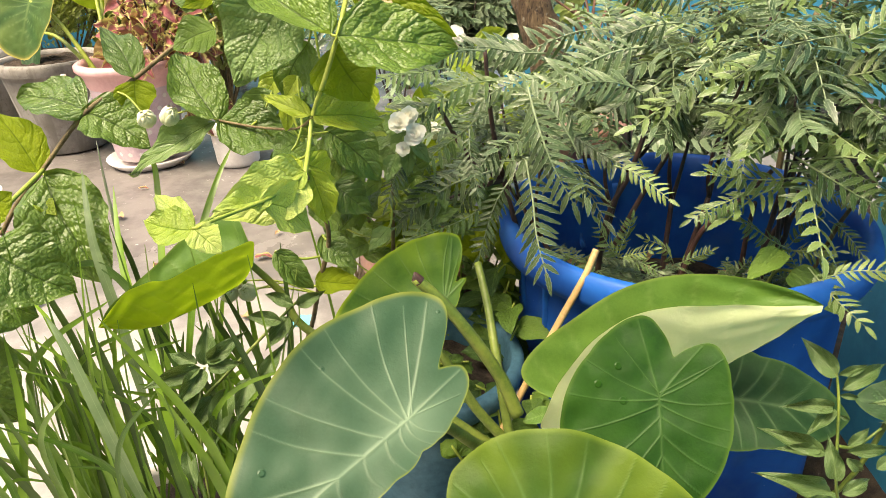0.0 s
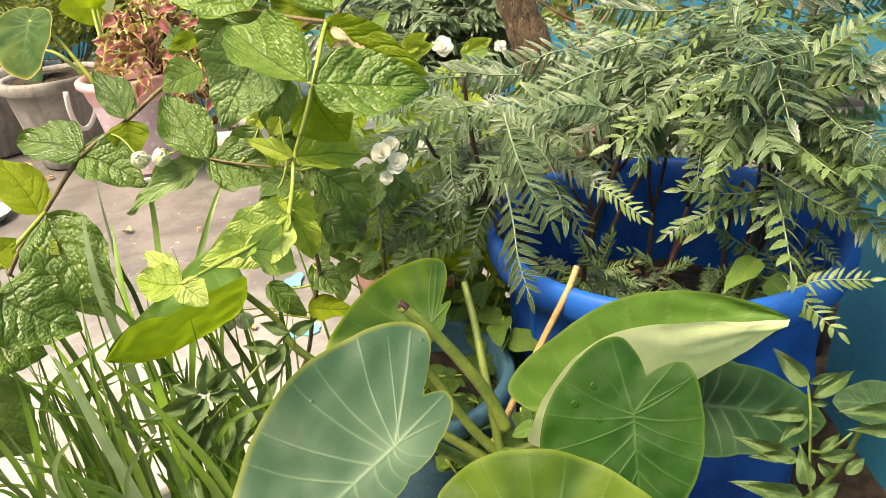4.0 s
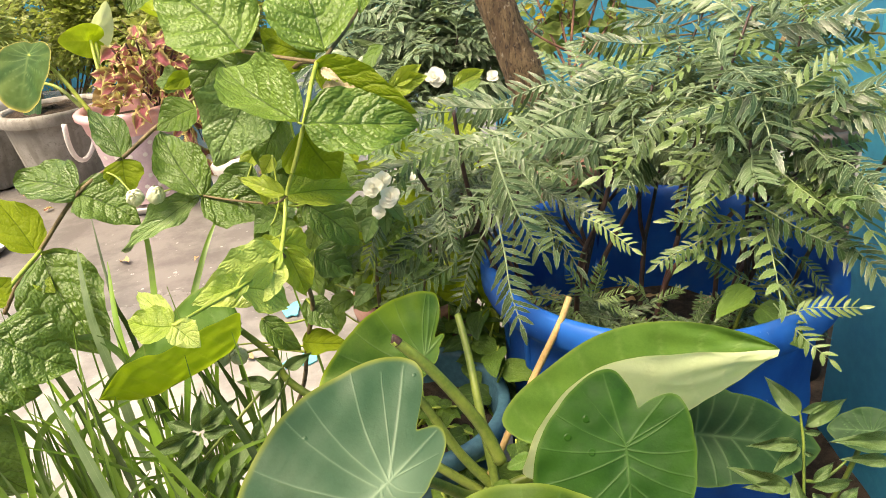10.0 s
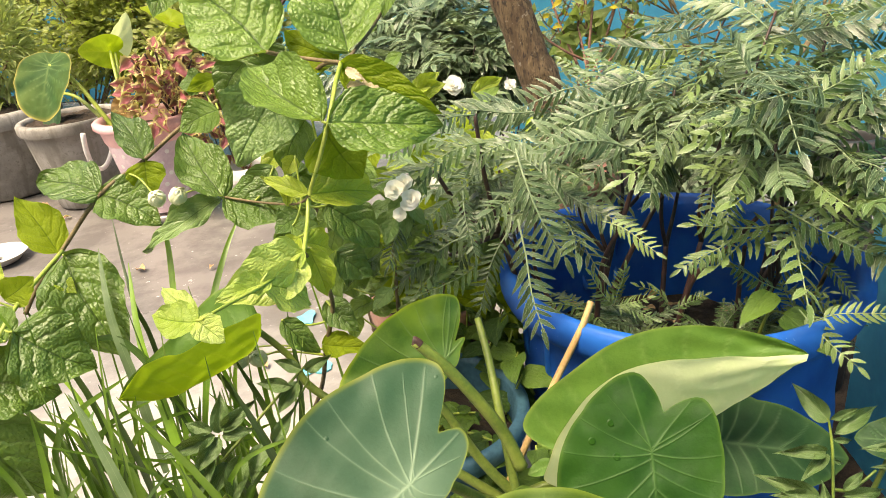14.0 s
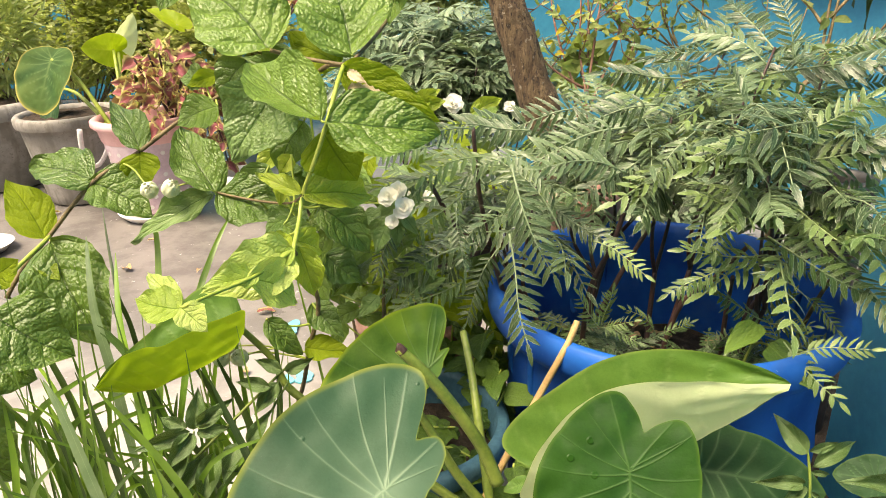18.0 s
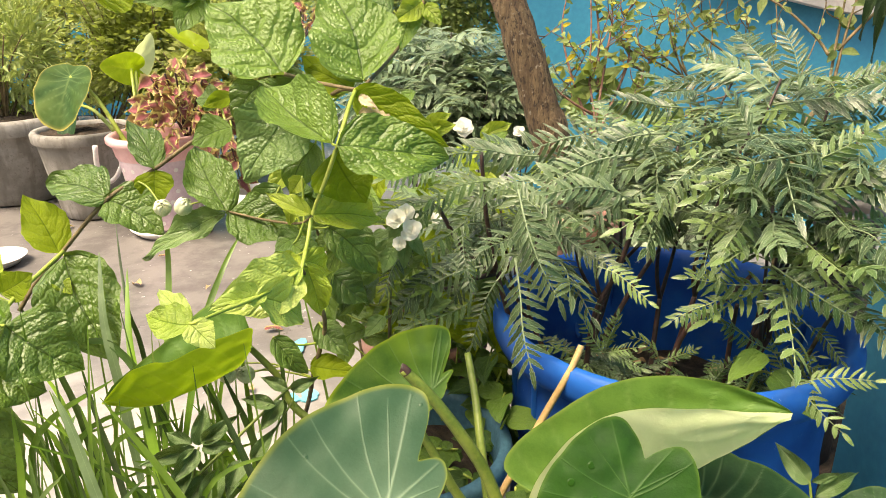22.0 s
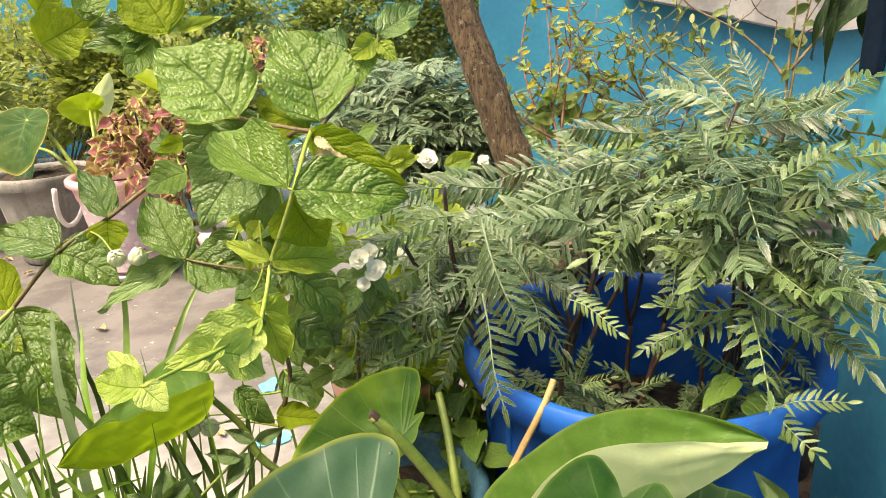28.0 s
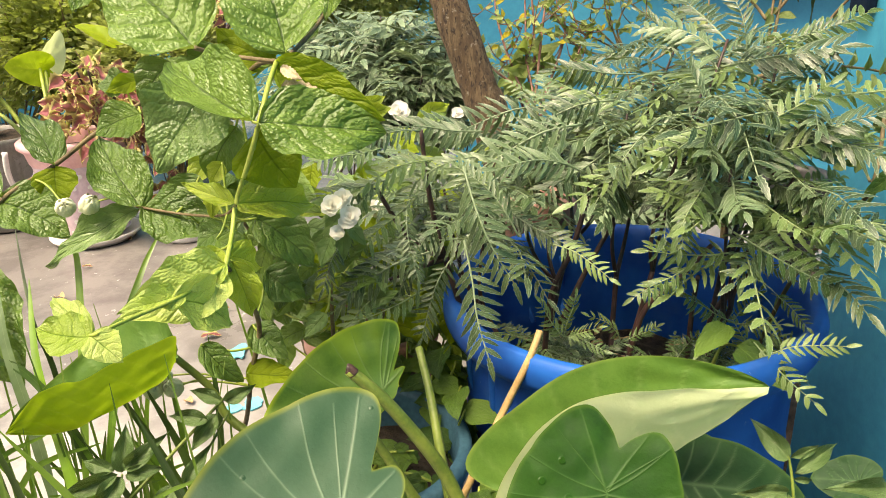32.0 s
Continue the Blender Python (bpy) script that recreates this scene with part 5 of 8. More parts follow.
    for spec in (((0.441, 0.928, 0.595), (0.500, 0.937, 0.620), 0.035, (0.053, -0.971, 0.233)), ((0.430, 0.923, 0.581), (0.414, 0.915, 0.557), 0.031, (0.075, -0.956, 0.282)), ((0.333, 0.932, 0.612), (0.387, 0.942, 0.638), 0.031, (0.078, -0.978, 0.192)), ((0.322, 0.929, 0.603), (0.396, 0.935, 0.618), 0.042, (0.038, -0.979, 0.201))):
        put_leaf(t, JAS_LIME[0], *spec)


jasmine_behind()
JAS_B = thing("jasmine_bush", (0.30, 0.52, 0.0), "low jasmine shoots with mid-green leaves before the tub", "plant", "jasmine plants")
stem(JAS_B, [(0.30, 0.52, 0.0), (0.32, 0.47, 0.25), (0.33, 0.43, 0.42), (0.34, 0.41, 0.56)], 0.004, 0.002, M_STEM_BROWN, "branch", sides=6)
stem(JAS_B, [(0.32, 0.47, 0.25), (0.37, 0.44, 0.38), (0.40, 0.42, 0.50)], 0.003, 0.0018, M_STEM_BROWN, "branch", sides=6)
for k, spec in enumerate((
    ((0.304, 0.360, 0.579), (0.308, 0.340, 0.544), 0.026, (0.167, -0.660, 0.733)),
    ((0.327, 0.393, 0.546), (0.306, 0.373, 0.534), 0.018, (0.131, -0.661, 0.739)),
    ((0.293, 0.427, 0.495), (0.271, 0.407, 0.479), 0.020, (0.148, -0.749, 0.646)),
    ((0.247, 0.460, 0.473), (0.257, 0.440, 0.447), 0.018, (0.255, -0.722, 0.643)),
    ((0.351, 0.360, 0.588), (0.341, 0.340, 0.565), 0.019, (0.126, -0.804, 0.581)),
    ((0.357, 0.393, 0.521), (0.390, 0.373, 0.534), 0.020, (-0.019, -0.779, 0.627)),
    ((0.301, 0.427, 0.453), (0.261, 0.407, 0.437), 0.029, (0.121, -0.617, 0.777)),
    ((0.268, 0.460, 0.419), (0.265, 0.440, 0.387), 0.025, (0.226, -0.634, 0.740)),
    ((0.337, 0.360, 0.503), (0.315, 0.340, 0.486), 0.020, (0.015, -0.756, 0.654)),
    ((0.374, 0.393, 0.496), (0.411, 0.373, 0.518), 0.021, (0.085, -0.800, 0.594)),
    ((0.400, 0.427, 0.483), (0.432, 0.407, 0.471), 0.024, (-0.037, -0.716, 0.698)),
    ((0.360, 0.460, 0.527), (0.384, 0.440, 0.494), 0.023, (-0.063, -0.664, 0.745)),
    ((0.285, 0.360, 0.581), (0.272, 0.340, 0.546), 0.022, (0.114, -0.688, 0.717)),
    ((0.394, 0.393, 0.539), (0.401, 0.373, 0.517), 0.015, (0.149, -0.776, 0.613)),
    ((0.315, 0.427, 0.577), (0.361, 0.407, 0.580), 0.030, (0.044, -0.696, 0.716)),
    ((0.332, 0.460, 0.430), (0.368, 0.440, 0.412), 0.028, (0.132, -0.751, 0.647)),
)):
    put_leaf(JAS_B, (JAS_FLAT + JAS_PALE)[k % 5], *spec)
    foot = min(spline([(0.32, 0.47, 0.25), (0.37, 0.44, 0.38), (0.40, 0.42, 0.50)], 8) + spline([(0.32, 0.47, 0.25), (0.33, 0.43, 0.42), (0.34, 0.41, 0.56)], 8), key=lambda q: (q - Vector(spec[0])).length)
    stem(JAS_B, [foot, foot.lerp(Vector(spec[0]), 0.5) + Vector((0, 0, -0.01)), spec[0]], 0.0014, 0.0012, M_STEM_LIME, "petiole", sides=5)

jasmine_flower(JAS_B, (0.356, 0.355, 0.623), 0.011, 40)
jasmine_flower(JAS_B, (0.372, 0.360, 0.607), 0.013, 41)
jasmine_flower(JAS_B, (0.366, 0.365, 0.627), 0.01, 42)
jasmine_flower(JAS_B, (0.359, 0.355, 0.594), 0.008, 43)
stem(JAS_B, [(0.34, 0.41, 0.56), (0.362, 0.372, 0.599)], 0.0018, 0.0012, M_STEM_LIME, "flower_stalk", sides=5)
for spec in (
    ((0.362, 0.370, 0.610), (0.341, 0.360, 0.586), 0.015, (0.076, -0.797, 0.600)),
    ((0.368, 0.370, 0.599), (0.386, 0.360, 0.578), 0.015, (0.049, -0.793, 0.607)),
    ((0.358, 0.370, 0.620), (0.337, 0.360, 0.627), 0.014, (0.081, -0.810, 0.580)),
    ((0.364, 0.370, 0.593), (0.361, 0.360, 0.561), 0.016, (0.064, -0.786, 0.615)),
    ((0.347, 0.370, 0.593), (0.327, 0.360, 0.569), 0.016, (0.090, -0.786, 0.612)),
):
    put_leaf(JAS_B, JAS_PALE[0], *spec)

# ---- taro: broad leaves on long stalks ----
HEART = ((-180, 0.3), (-172, 0.4), (-160, 0.56), (-146, 0.63), (-118, 0.63), (-92, 0.63), (-66, 0.67), (-42, 0.74), (-22, 0.85), (-9, 0.95), (0, 1.0), (9, 0.95), (22, 0.85), (42, 0.74), (66, 0.67), (92, 0.63), (118, 0.63), (146, 0.63), (160, 0.56), (172, 0.4), (180, 0.3))
GREY_BLADE = ((-180, 0.435), (-172, 0.41), (-158, 0.32), (-140, 0.24), (-105, 0.19), (-73, 0.18), (-37, 0.32), (-26, 0.46), (-17, 0.64), (-8, 0.85), (0, 1.0), (8, 1.02), (16, 0.98), (22, 0.92), (32, 0.84), (45, 0.78), (59, 0.73), (77, 0.69), (93, 0.67), (108, 0.67), (125, 0.71), (138, 0.735), (146, 0.72), (152, 0.64), (156, 0.46), (160, 0.31), (166, 0.36), (174, 0.43), (180, 0.435))
HEART_BLADE = ((-180, 0.66), (-178, 0.61), (-167, 0.48), (-157, 0.34), (-152, 0.42), (-145, 0.51), (-137, 0.62), (-131, 0.66), (-120, 0.64), (-99, 0.59), (-73, 0.6), (-50, 0.67), (-31, 0.78), (-17, 0.88), (0, 1.0), (18, 0.97), (36, 0.97), (53, 0.95), (67, 0.9), (82, 0.82), (100, 0.74), (121, 0.67), (143, 0.67), (161, 0.7), (173, 0.7), (180, 0.66))
BACK_BLADE = ((-180, 0.14), (-150, 0.115), (-87, 0.11), (-44, 0.23), (-25, 0.49), (-14, 0.75), (0, 1.0), (5, 0.99), (14, 0.93), (28, 0.78), (45, 0.67), (69, 0.58), (93, 0.55), (116, 0.56), (128, 0.55), (135, 0.44), (141, 0.27), (146, 0.15), (153, 0.22), (161, 0.26), (170, 0.18), (180, 0.14))


OVAL_BLADE = ((-180, 0.2), (-150, 0.24), (-120, 0.3), (-90, 0.37), (-60, 0.47), (-40, 0.6), (-24, 0.78), (-10, 0.94), (0, 1.0), (10, 0.94), (24, 0.78), (40, 0.6), (60, 0.47), (90, 0.37), (120, 0.3), (150, 0.24), (180, 0.2))


def pattern_on(ob, **values):
    """Keep the blade's pattern with its points."""
    for key, data in values.items():
        ob.data.attributes.new(key, "FLOAT", "POINT").data.foreach_set("value", np.ascontiguousarray(data, dtype=np.float32))


def to_lines(pts, lines, core, halo):
    """How strongly each point of the blade is a vein: 1 on a line, fading to its sides and thinner towards its end."""
    best = np.zeros(len(pts))
    for line, strength in lines:
        for i in range(len(line) - 1):
            a, b = np.array(line[i]), np.array(line[i + 1])
            d = b - a
            q = np.clip(((pts - a) @ d) / (d @ d + 1e-12), 0, 1)
            gap = np.linalg.norm(pts - a - q[:, None] * d, axis=1)
            along = (i + q) / (len(line) - 1)
            w = core * strength * (1.15 - 0.45 * along)
            best = np.maximum(best, (0.72 * np.exp(-((gap / w) ** 2)) + 0.28 * np.exp(-gap / halo)) * (1 - 0.55 * along))
    return best


def taro_leaf(parent, seat, tip, normal, mat, shape=HEART, wide=1.0, fold=8.0, droop=0.1, wave=0.03, seed=0, label="", rings=52, seg=420, core=0.013, lobes=(150, -150), extra=(130, -130)):
    """seat: where the stalk meets the blade. shape: how far the blade goes from the seat at each angle from the tip. The halves fold up along the midrib."""
    s, e, n = Vector(seat), Vector(tip), Vector(normal)
    y = e - s
    size = y.length
    y.normalize()
    n = (n - y * n.dot(y)).normalized()
    x = y.cross(n)
    rng = random.Random(seed)
    ph, f = rng.uniform(0, 6), math.radians(fold)
    degs = np.linspace(-180, 180, 721)
    radius = np.interp(degs, [a for a, _ in shape], [r for _, r in shape])
    pad = np.concatenate((radius[-16:-1], radius, radius[1:16]))
    soft = np.exp(-((np.arange(-15, 16) / 6.0) ** 2))
    radius = np.convolve(pad, soft / soft.sum(), "valid")

    def reach(deg):
        return float(np.interp(deg, degs, radius)) * (1 + (wide - 1) * min(1.0, abs(deg) / 50.0))

    flat, edge_q, verts = [(0.0, 0.0)], [0.0], []
    for i in range(1, rings + 1):
        for k in range(seg):
            deg = -180 + 360 * k / seg
            r = reach(deg) * i / rings
            flat.append((r * math.sin(math.radians(deg)), r * math.cos(math.radians(deg))))
            edge_q.append(i / rings)
    for px, py in flat:
        rad, ang = math.hypot(px, py), math.atan2(px, py)
        bend = abs(px) * abs(px) / (abs(px) + 0.05)
        qx = math.copysign(abs(px) - bend * (1 - math.cos(f)), px)
        qz = bend * math.sin(f) - droop * max(py, 0) ** 2 - 0.7 * droop * max(-py, 0) ** 2
        qz += wave * rad * rad * (math.sin(5 * ang + ph) + 0.5 * math.sin(9 * ang + 2 * ph)) + 0.35 * wave * rad**3 * math.sin(16 * ang + 3 * ph + 2 * math.sin(3 * ang))
        qz += 0.02 * noise.noise(Vector((px * 5, py * 5, seed)))
        verts.append(s + (x * qx + y * py + n * qz) * size)
    faces = [(0, 1 + k, 1 + (k + 1) % seg) for k in range(seg)]
    for i in range(rings - 1):
        for k in range(seg):
            a, b = 1 + i * seg + k, 1 + i * seg + (k + 1) % seg
            faces.append((a, a + seg, b + seg, b))
    blade = part("leaf", mesh_of("leaf", verts, faces, [mat]), parent, label)

    def run(deg, start, stop=0.96, bow=0.03):
        r = reach(deg) * stop
        ex, ey = math.sin(math.radians(deg)) * r, math.cos(math.radians(deg)) * r
        return [(ex * q, start + (ey - start) * q + bow * math.sin(math.pi * q)) for q in (i / 8 for i in range(9))]

    lines = [(run(0, 0.0, 0.97, 0.0), 1.25)] + [(run(deg, 0.0, 0.93, -0.01), 1.1) for deg in lobes]
    for sgn in (-1, 1):
        for deg, start in ((116, 0.0), (90, 0.02), (68, 0.06), (48, 0.16), (32, 0.3), (19, 0.47), (9, 0.67)):
            lines.append((run(sgn * (deg + rng.uniform(-5, 5)), start), 0.75))
    lines.extend((run(deg, -0.03, 0.88, 0.0), 0.6) for deg in extra)
    pts = np.array(flat)
    veins = to_lines(pts, lines, core, 0.03)
    heart = np.maximum(np.exp(-np.linalg.norm(pts, axis=1) / 0.15), 0.75 * to_lines(pts, lines[:1], 0.05, 0.1))
    streak = [0.5 + 0.9 * noise.noise(Vector((math.sin(math.atan2(px, py)) * 3.2, math.cos(math.atan2(px, py)) * 3.2, 0.9 * math.hypot(px, py) + seed))) * min(1, 2.2 * math.hypot(px, py)) for px, py in flat]
    rim = np.clip((np.array(edge_q) - 0.95) / 0.05, 0, 1)
    pattern_on(blade, vein=veins, heart=heart, streak=np.clip(streak, 0, 1) * np.clip(np.array(edge_q) * 1.3, 0, 1), rim=rim)
    return blade


def curled_leaf(parent, midrib, far_edge, near_edge, mats, bulge=0.01, seed=0, label="", nu=26, nv=60):
    """A blade that folds up along its midrib: each half spans from the midrib to its own margin. mats: of the far and the near half."""

    def even(points):
        line = spline(points, 12)
        gone = np.concatenate(([0.0], np.cumsum([(b - a).length for a, b in zip(line, line[1:])])))
        return [np.array([np.interp(q * gone[-1], gone, [p[i] for p in line]) for i in range(3)]) for q in np.linspace(0, 1, nv + 1)]

    mid, far, near = even(midrib), even(far_edge), even(near_edge)
    middle = sum(mid) / len(mid)
    verts, faces, index, uv = [], [], [], []
    for half, rim_line in ((0, far), (1, near)):
        k0 = len(verts)
        for j in range(nv + 1):
            for i in range(nu + 1):
                q = i / nu
                p = mid[j] * (1 - q) + rim_line[j] * q
                out = np.cross(mid[min(j + 1, nv)] - mid[max(j - 1, 0)], rim_line[j] - mid[j])
                size = np.linalg.norm(out)
                other = (near if half == 0 else far)[j] - rim_line[j]
                sag = bulge * math.sin(math.pi * min(1, q * 0.9)) * (-1 if out @ other > 0 else 1)
                p = p + (out / size if size > 1e-9 else out) * (sag + 0.0025 * noise.noise(Vector((q * 4, j / nv * 9, seed + half))) + 0.0007 * math.sin(j * 0.55 + seed) * q**3)
                verts.append(p)
                uv.append((q, j / nv, half))
        for j in range(nv):
            for i in range(nu):
                a = k0 + j * (nu + 1) + i
                faces.append((a, a + 1, a + nu + 2, a + nu + 1) if half else (a, a + nu + 1, a + nu + 2, a + 1))
                index.append(half)
    blade = part("leaf", mesh_of("leaf", verts, faces, mats, None, index), parent, label)
    q, v, half = np.array(uv).T
    phase = (v - 0.22 * q**1.2) * 8 + 0.35 * half
    gap = np.abs(phase - np.round(phase)) / 8
    veins = np.maximum(np.exp(-((gap / 0.008) ** 2)) * (0.85 - 0.4 * q), np.exp(-((q / 0.03) ** 2)))
    streak = [0.5 + 0.9 * noise.noise(Vector((b * 14, a * 1.5, seed + c))) for a, b, c in uv]
    pattern_on(blade, vein=veins, heart=np.exp(-q / 0.18), streak=np.clip(streak, 0, 1), rim=np.clip((q - 0.965) / 0.03, 0, 1))
    return blade


TARO_FOOT = (0.463, 0.207, 0.324)
TARO = thing("taro_plant", (TARO_FOOT[0], TARO_FOOT[1], 0.0), "taro plant with broad heart-shaped green leaves on thick stalks", "plant")


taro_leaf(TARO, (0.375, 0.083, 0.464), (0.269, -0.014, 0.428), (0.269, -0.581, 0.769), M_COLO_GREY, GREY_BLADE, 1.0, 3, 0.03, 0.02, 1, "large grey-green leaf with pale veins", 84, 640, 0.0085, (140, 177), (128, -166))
taro_leaf(TARO, (0.574, 0.105, 0.464), (0.571, 0.041, 0.393), (-0.05, -0.74, 0.67), M_COLO, HEART_BLADE, 1.0, 4, 0.05, 0.025, 2, "heart-shaped mid-green leaf", 72, 560, 0.0105, (168, -138), (146, -120))
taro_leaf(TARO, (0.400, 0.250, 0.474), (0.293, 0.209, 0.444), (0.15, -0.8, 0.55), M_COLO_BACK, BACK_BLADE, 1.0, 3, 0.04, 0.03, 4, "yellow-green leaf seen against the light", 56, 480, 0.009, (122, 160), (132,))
curled_leaf(TARO, [(0.575, 0.195, 0.367), (0.614, 0.192, 0.397), (0.658, 0.182, 0.440), (0.693, 0.172, 0.475), (0.720, 0.164, 0.510)],
            [(0.520, 0.200, 0.379), (0.488, 0.212, 0.388), (0.473, 0.222, 0.404), (0.489, 0.232, 0.427), (0.522, 0.238, 0.453), (0.569, 0.236, 0.489), (0.617, 0.226, 0.508), (0.661, 0.208, 0.515), (0.700, 0.183, 0.515), (0.720, 0.164, 0.510)],
            [(0.506, 0.186, 0.356), (0.490, 0.184, 0.368), (0.493, 0.183, 0.387), (0.503, 0.183, 0.417), (0.520, 0.182, 0.450), (0.541, 0.181, 0.476), (0.571, 0.179, 0.498), (0.604, 0.176, 0.506), (0.645, 0.172, 0.509), (0.685, 0.167, 0.510), (0.720, 0.164, 0.510)],
            [M_COLO_MID, M_COLO_UNDER], 0.006, 3, "light green leaf folded up along its midrib, pale underneath")
# the near half's bright lime paints in light that shines through it
curled_leaf(TARO, [(0.210, 0.250, 0.509), (0.198, 0.245, 0.496), (0.153, 0.240, 0.474), (0.103, 0.235, 0.456), (0.056, 0.233, 0.460)],
            [(0.210, 0.270, 0.518), (0.194, 0.285, 0.556), (0.162, 0.285, 0.550), (0.136, 0.275, 0.531), (0.113, 0.262, 0.512), (0.092, 0.250, 0.497), (0.070, 0.240, 0.480), (0.056, 0.233, 0.460)],
            [(0.221, 0.243, 0.533), (0.222, 0.240, 0.548), (0.200, 0.233, 0.541), (0.184, 0.229, 0.537), (0.148, 0.226, 0.519), (0.120, 0.227, 0.512), (0.094, 0.229, 0.500), (0.056, 0.233, 0.460)],
            [M_COLO_MID, M_COLO_LIME], 0.002, 7, "small yellow-green leaf curling up at the edge")
taro_leaf(TARO, (0.475, 0.023, 0.382), (0.620, -0.004, 0.381), (-0.118, -0.637, 0.762), M_COLO_EDGED, seed=5, label="mid-green leaf with yellowing edges")
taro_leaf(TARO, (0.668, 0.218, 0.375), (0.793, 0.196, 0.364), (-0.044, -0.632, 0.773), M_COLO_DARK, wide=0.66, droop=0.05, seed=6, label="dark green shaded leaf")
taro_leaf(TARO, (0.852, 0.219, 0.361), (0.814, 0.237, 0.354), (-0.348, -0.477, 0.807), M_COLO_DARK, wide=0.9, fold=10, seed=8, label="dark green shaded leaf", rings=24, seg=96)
taro_leaf(TARO, (0.494, 0.205, 0.365), (0.474, 0.202, 0.360), (-0.111, -0.496, 0.861), M_COLO_MID, wide=0.7, fold=20, seed=9, label="small unfolding leaf", rings=20, seg=72)
stem(TARO, [(0.469, 0.205, 0.366), (0.450, 0.215, 0.410), (0.408, 0.218, 0.477), (0.375, 0.219, 0.515)] , 0.0072, 0.0052, M_PETIOLE, "cut_stalk", "cut leaf stalk with a dark dried tip")
stem(TARO, [(0.379, 0.219, 0.511), (0.375, 0.219, 0.516), (0.373, 0.219, 0.517)], 0.0056, 0.0042, M_STEM_DARK, "stalk_tip", "dark dried tip")
stem(TARO, [(0.463, 0.207, 0.324), (0.451, 0.253, 0.396), (0.443, 0.296, 0.439), (0.434, 0.333, 0.470)], 0.0052, 0.004, M_PETIOLE, "cut_stalk", "yellowing cut leaf stalk")
stem(TARO, [(0.463, 0.204, 0.319), (0.431, 0.175, 0.353), (0.402, 0.135, 0.412), (0.375, 0.094, 0.456)], 0.0065, 0.0045, M_PETIOLE, "stalk")
stem(TARO, [(0.469, 0.204, 0.319), (0.504, 0.185, 0.322), (0.556, 0.175, 0.344), (0.580, 0.128, 0.445)], 0.0065, 0.004, M_PETIOLE, "stalk")
stem(TARO, [(0.464, 0.214, 0.317), (0.427, 0.231, 0.356), (0.399, 0.243, 0.404), (0.377, 0.254, 0.439), (0.372, 0.254, 0.462)], 0.006, 0.004, M_PETIOLE, "stalk")
stem(TARO, [(0.467, 0.214, 0.317), (0.496, 0.220, 0.327), (0.551, 0.206, 0.338), (0.575, 0.198, 0.365)], 0.006, 0.004, M_PETIOLE, "stalk")
stem(TARO, [(0.455, 0.219, 0.305), (0.345, 0.248, 0.374), (0.249, 0.280, 0.425), (0.227, 0.291, 0.461), (0.191, 0.288, 0.509)], 0.0055, 0.0035, M_PETIOLE, "stalk")
stem(TARO, [(0.478, 0.222, 0.302), (0.575, 0.235, 0.262), (0.655, 0.25, 0.30), (0.668, 0.224, 0.372)], 0.004, 0.003, M_PETIOLE, "stalk")
stem(TARO, [(0.484, 0.220, 0.296), (0.637, 0.237, 0.16), (0.815, 0.247, 0.2), (0.852, 0.226, 0.358)], 0.0035, 0.0028, M_PETIOLE, "stalk")
stem(TARO, [(0.465, 0.187, 0.331), (0.479, 0.105, 0.344), (0.478, 0.033, 0.379)], 0.006, 0.004, M_PETIOLE, "stalk")
stem(TARO, [TARO_FOOT, (TARO_FOOT[0] + 0.01, TARO_FOOT[1] + 0.01, 0.12), (TARO_FOOT[0] + 0.01, TARO_FOOT[1] + 0.02, 0.02)], 0.017, 0.022, M_PETIOLE, "stem_base")
pot("flower_pot", (TARO_FOOT[0] + 0.01, TARO_FOOT[1] + 0.02, 0.0), 0.12, 0.16, 0.09, M_BLACK, "small black pot under the taro leaves", fill=0.03)
stick = thing("bamboo_stick", (0.418, 0.226, 0.243), "split bamboo stick leaning on the blue tub", "stick")
stem(stick, [(0.559, 0.320, 0.489), (0.546, 0.306, 0.465), (0.516, 0.291, 0.412), (0.480, 0.273, 0.344), (0.451, 0.253, 0.295), (0.418, 0.226, 0.243)], 0.0038, 0.0042, M_STICK, "cane", sides=6)

# ---- blue tub with marigolds ----
TUB = Vector((0.6895, 0.471, 0.0))


def tub():
    t = thing("tub", TUB, "blue plastic tub with a thick rolled rim, full of marigolds", "tub")
    r, h, foot = 0.226, 0.47, 0.198
    prof = [(0.02, 0.0), (foot - 0.01, 0.0), (foot, 0.01)]
    for i in range(1, 15):
        q = i / 14
        prof.append((foot + (r - 0.026 - foot) * q + (0.004 if 8 <= i <= 9 else 0), 0.01 + (h - 0.055) * q))
    prof += [(r - 0.016, h - 0.044), (r - 0.004, h - 0.04), (r, h - 0.03), (r, h - 0.016), (r - 0.005, h - 0.004), (r - 0.012, h), (r - 0.02, h - 0.005), (r - 0.024, h - 0.016), (r - 0.028, h - 0.05), (r - 0.034, h - 0.12), (r - 0.042, h - 0.2)]
    turned("body", prof, M_BLUE, t, TUB, segments=72)
    for ang in (200, 20, 110):
        a = math.radians(ang)
        c = TUB + Vector((math.cos(a) * (r - 0.03), math.sin(a) * (r - 0.03), h - 0.075))
        side = Vector((-math.sin(a), math.cos(a), 0))
        for s in (-1, 1):
            stem(t, [c + side * 0.03 * s + Vector((0, 0, 0.034)), c + side * 0.03 * s + Vector((0, 0, -0.03)), c + side * 0.026 * s * 1.0 + Vector((-math.cos(a) * 0.012, -math.sin(a) * 0.012, -0.06))], 0.006, 0.004, M_BLUE, "rib", sides=6)
    soil_disc(t, (TUB.x, TUB.y, h - 0.165), r - 0.036, 2, 0.02)
    return t


tub()


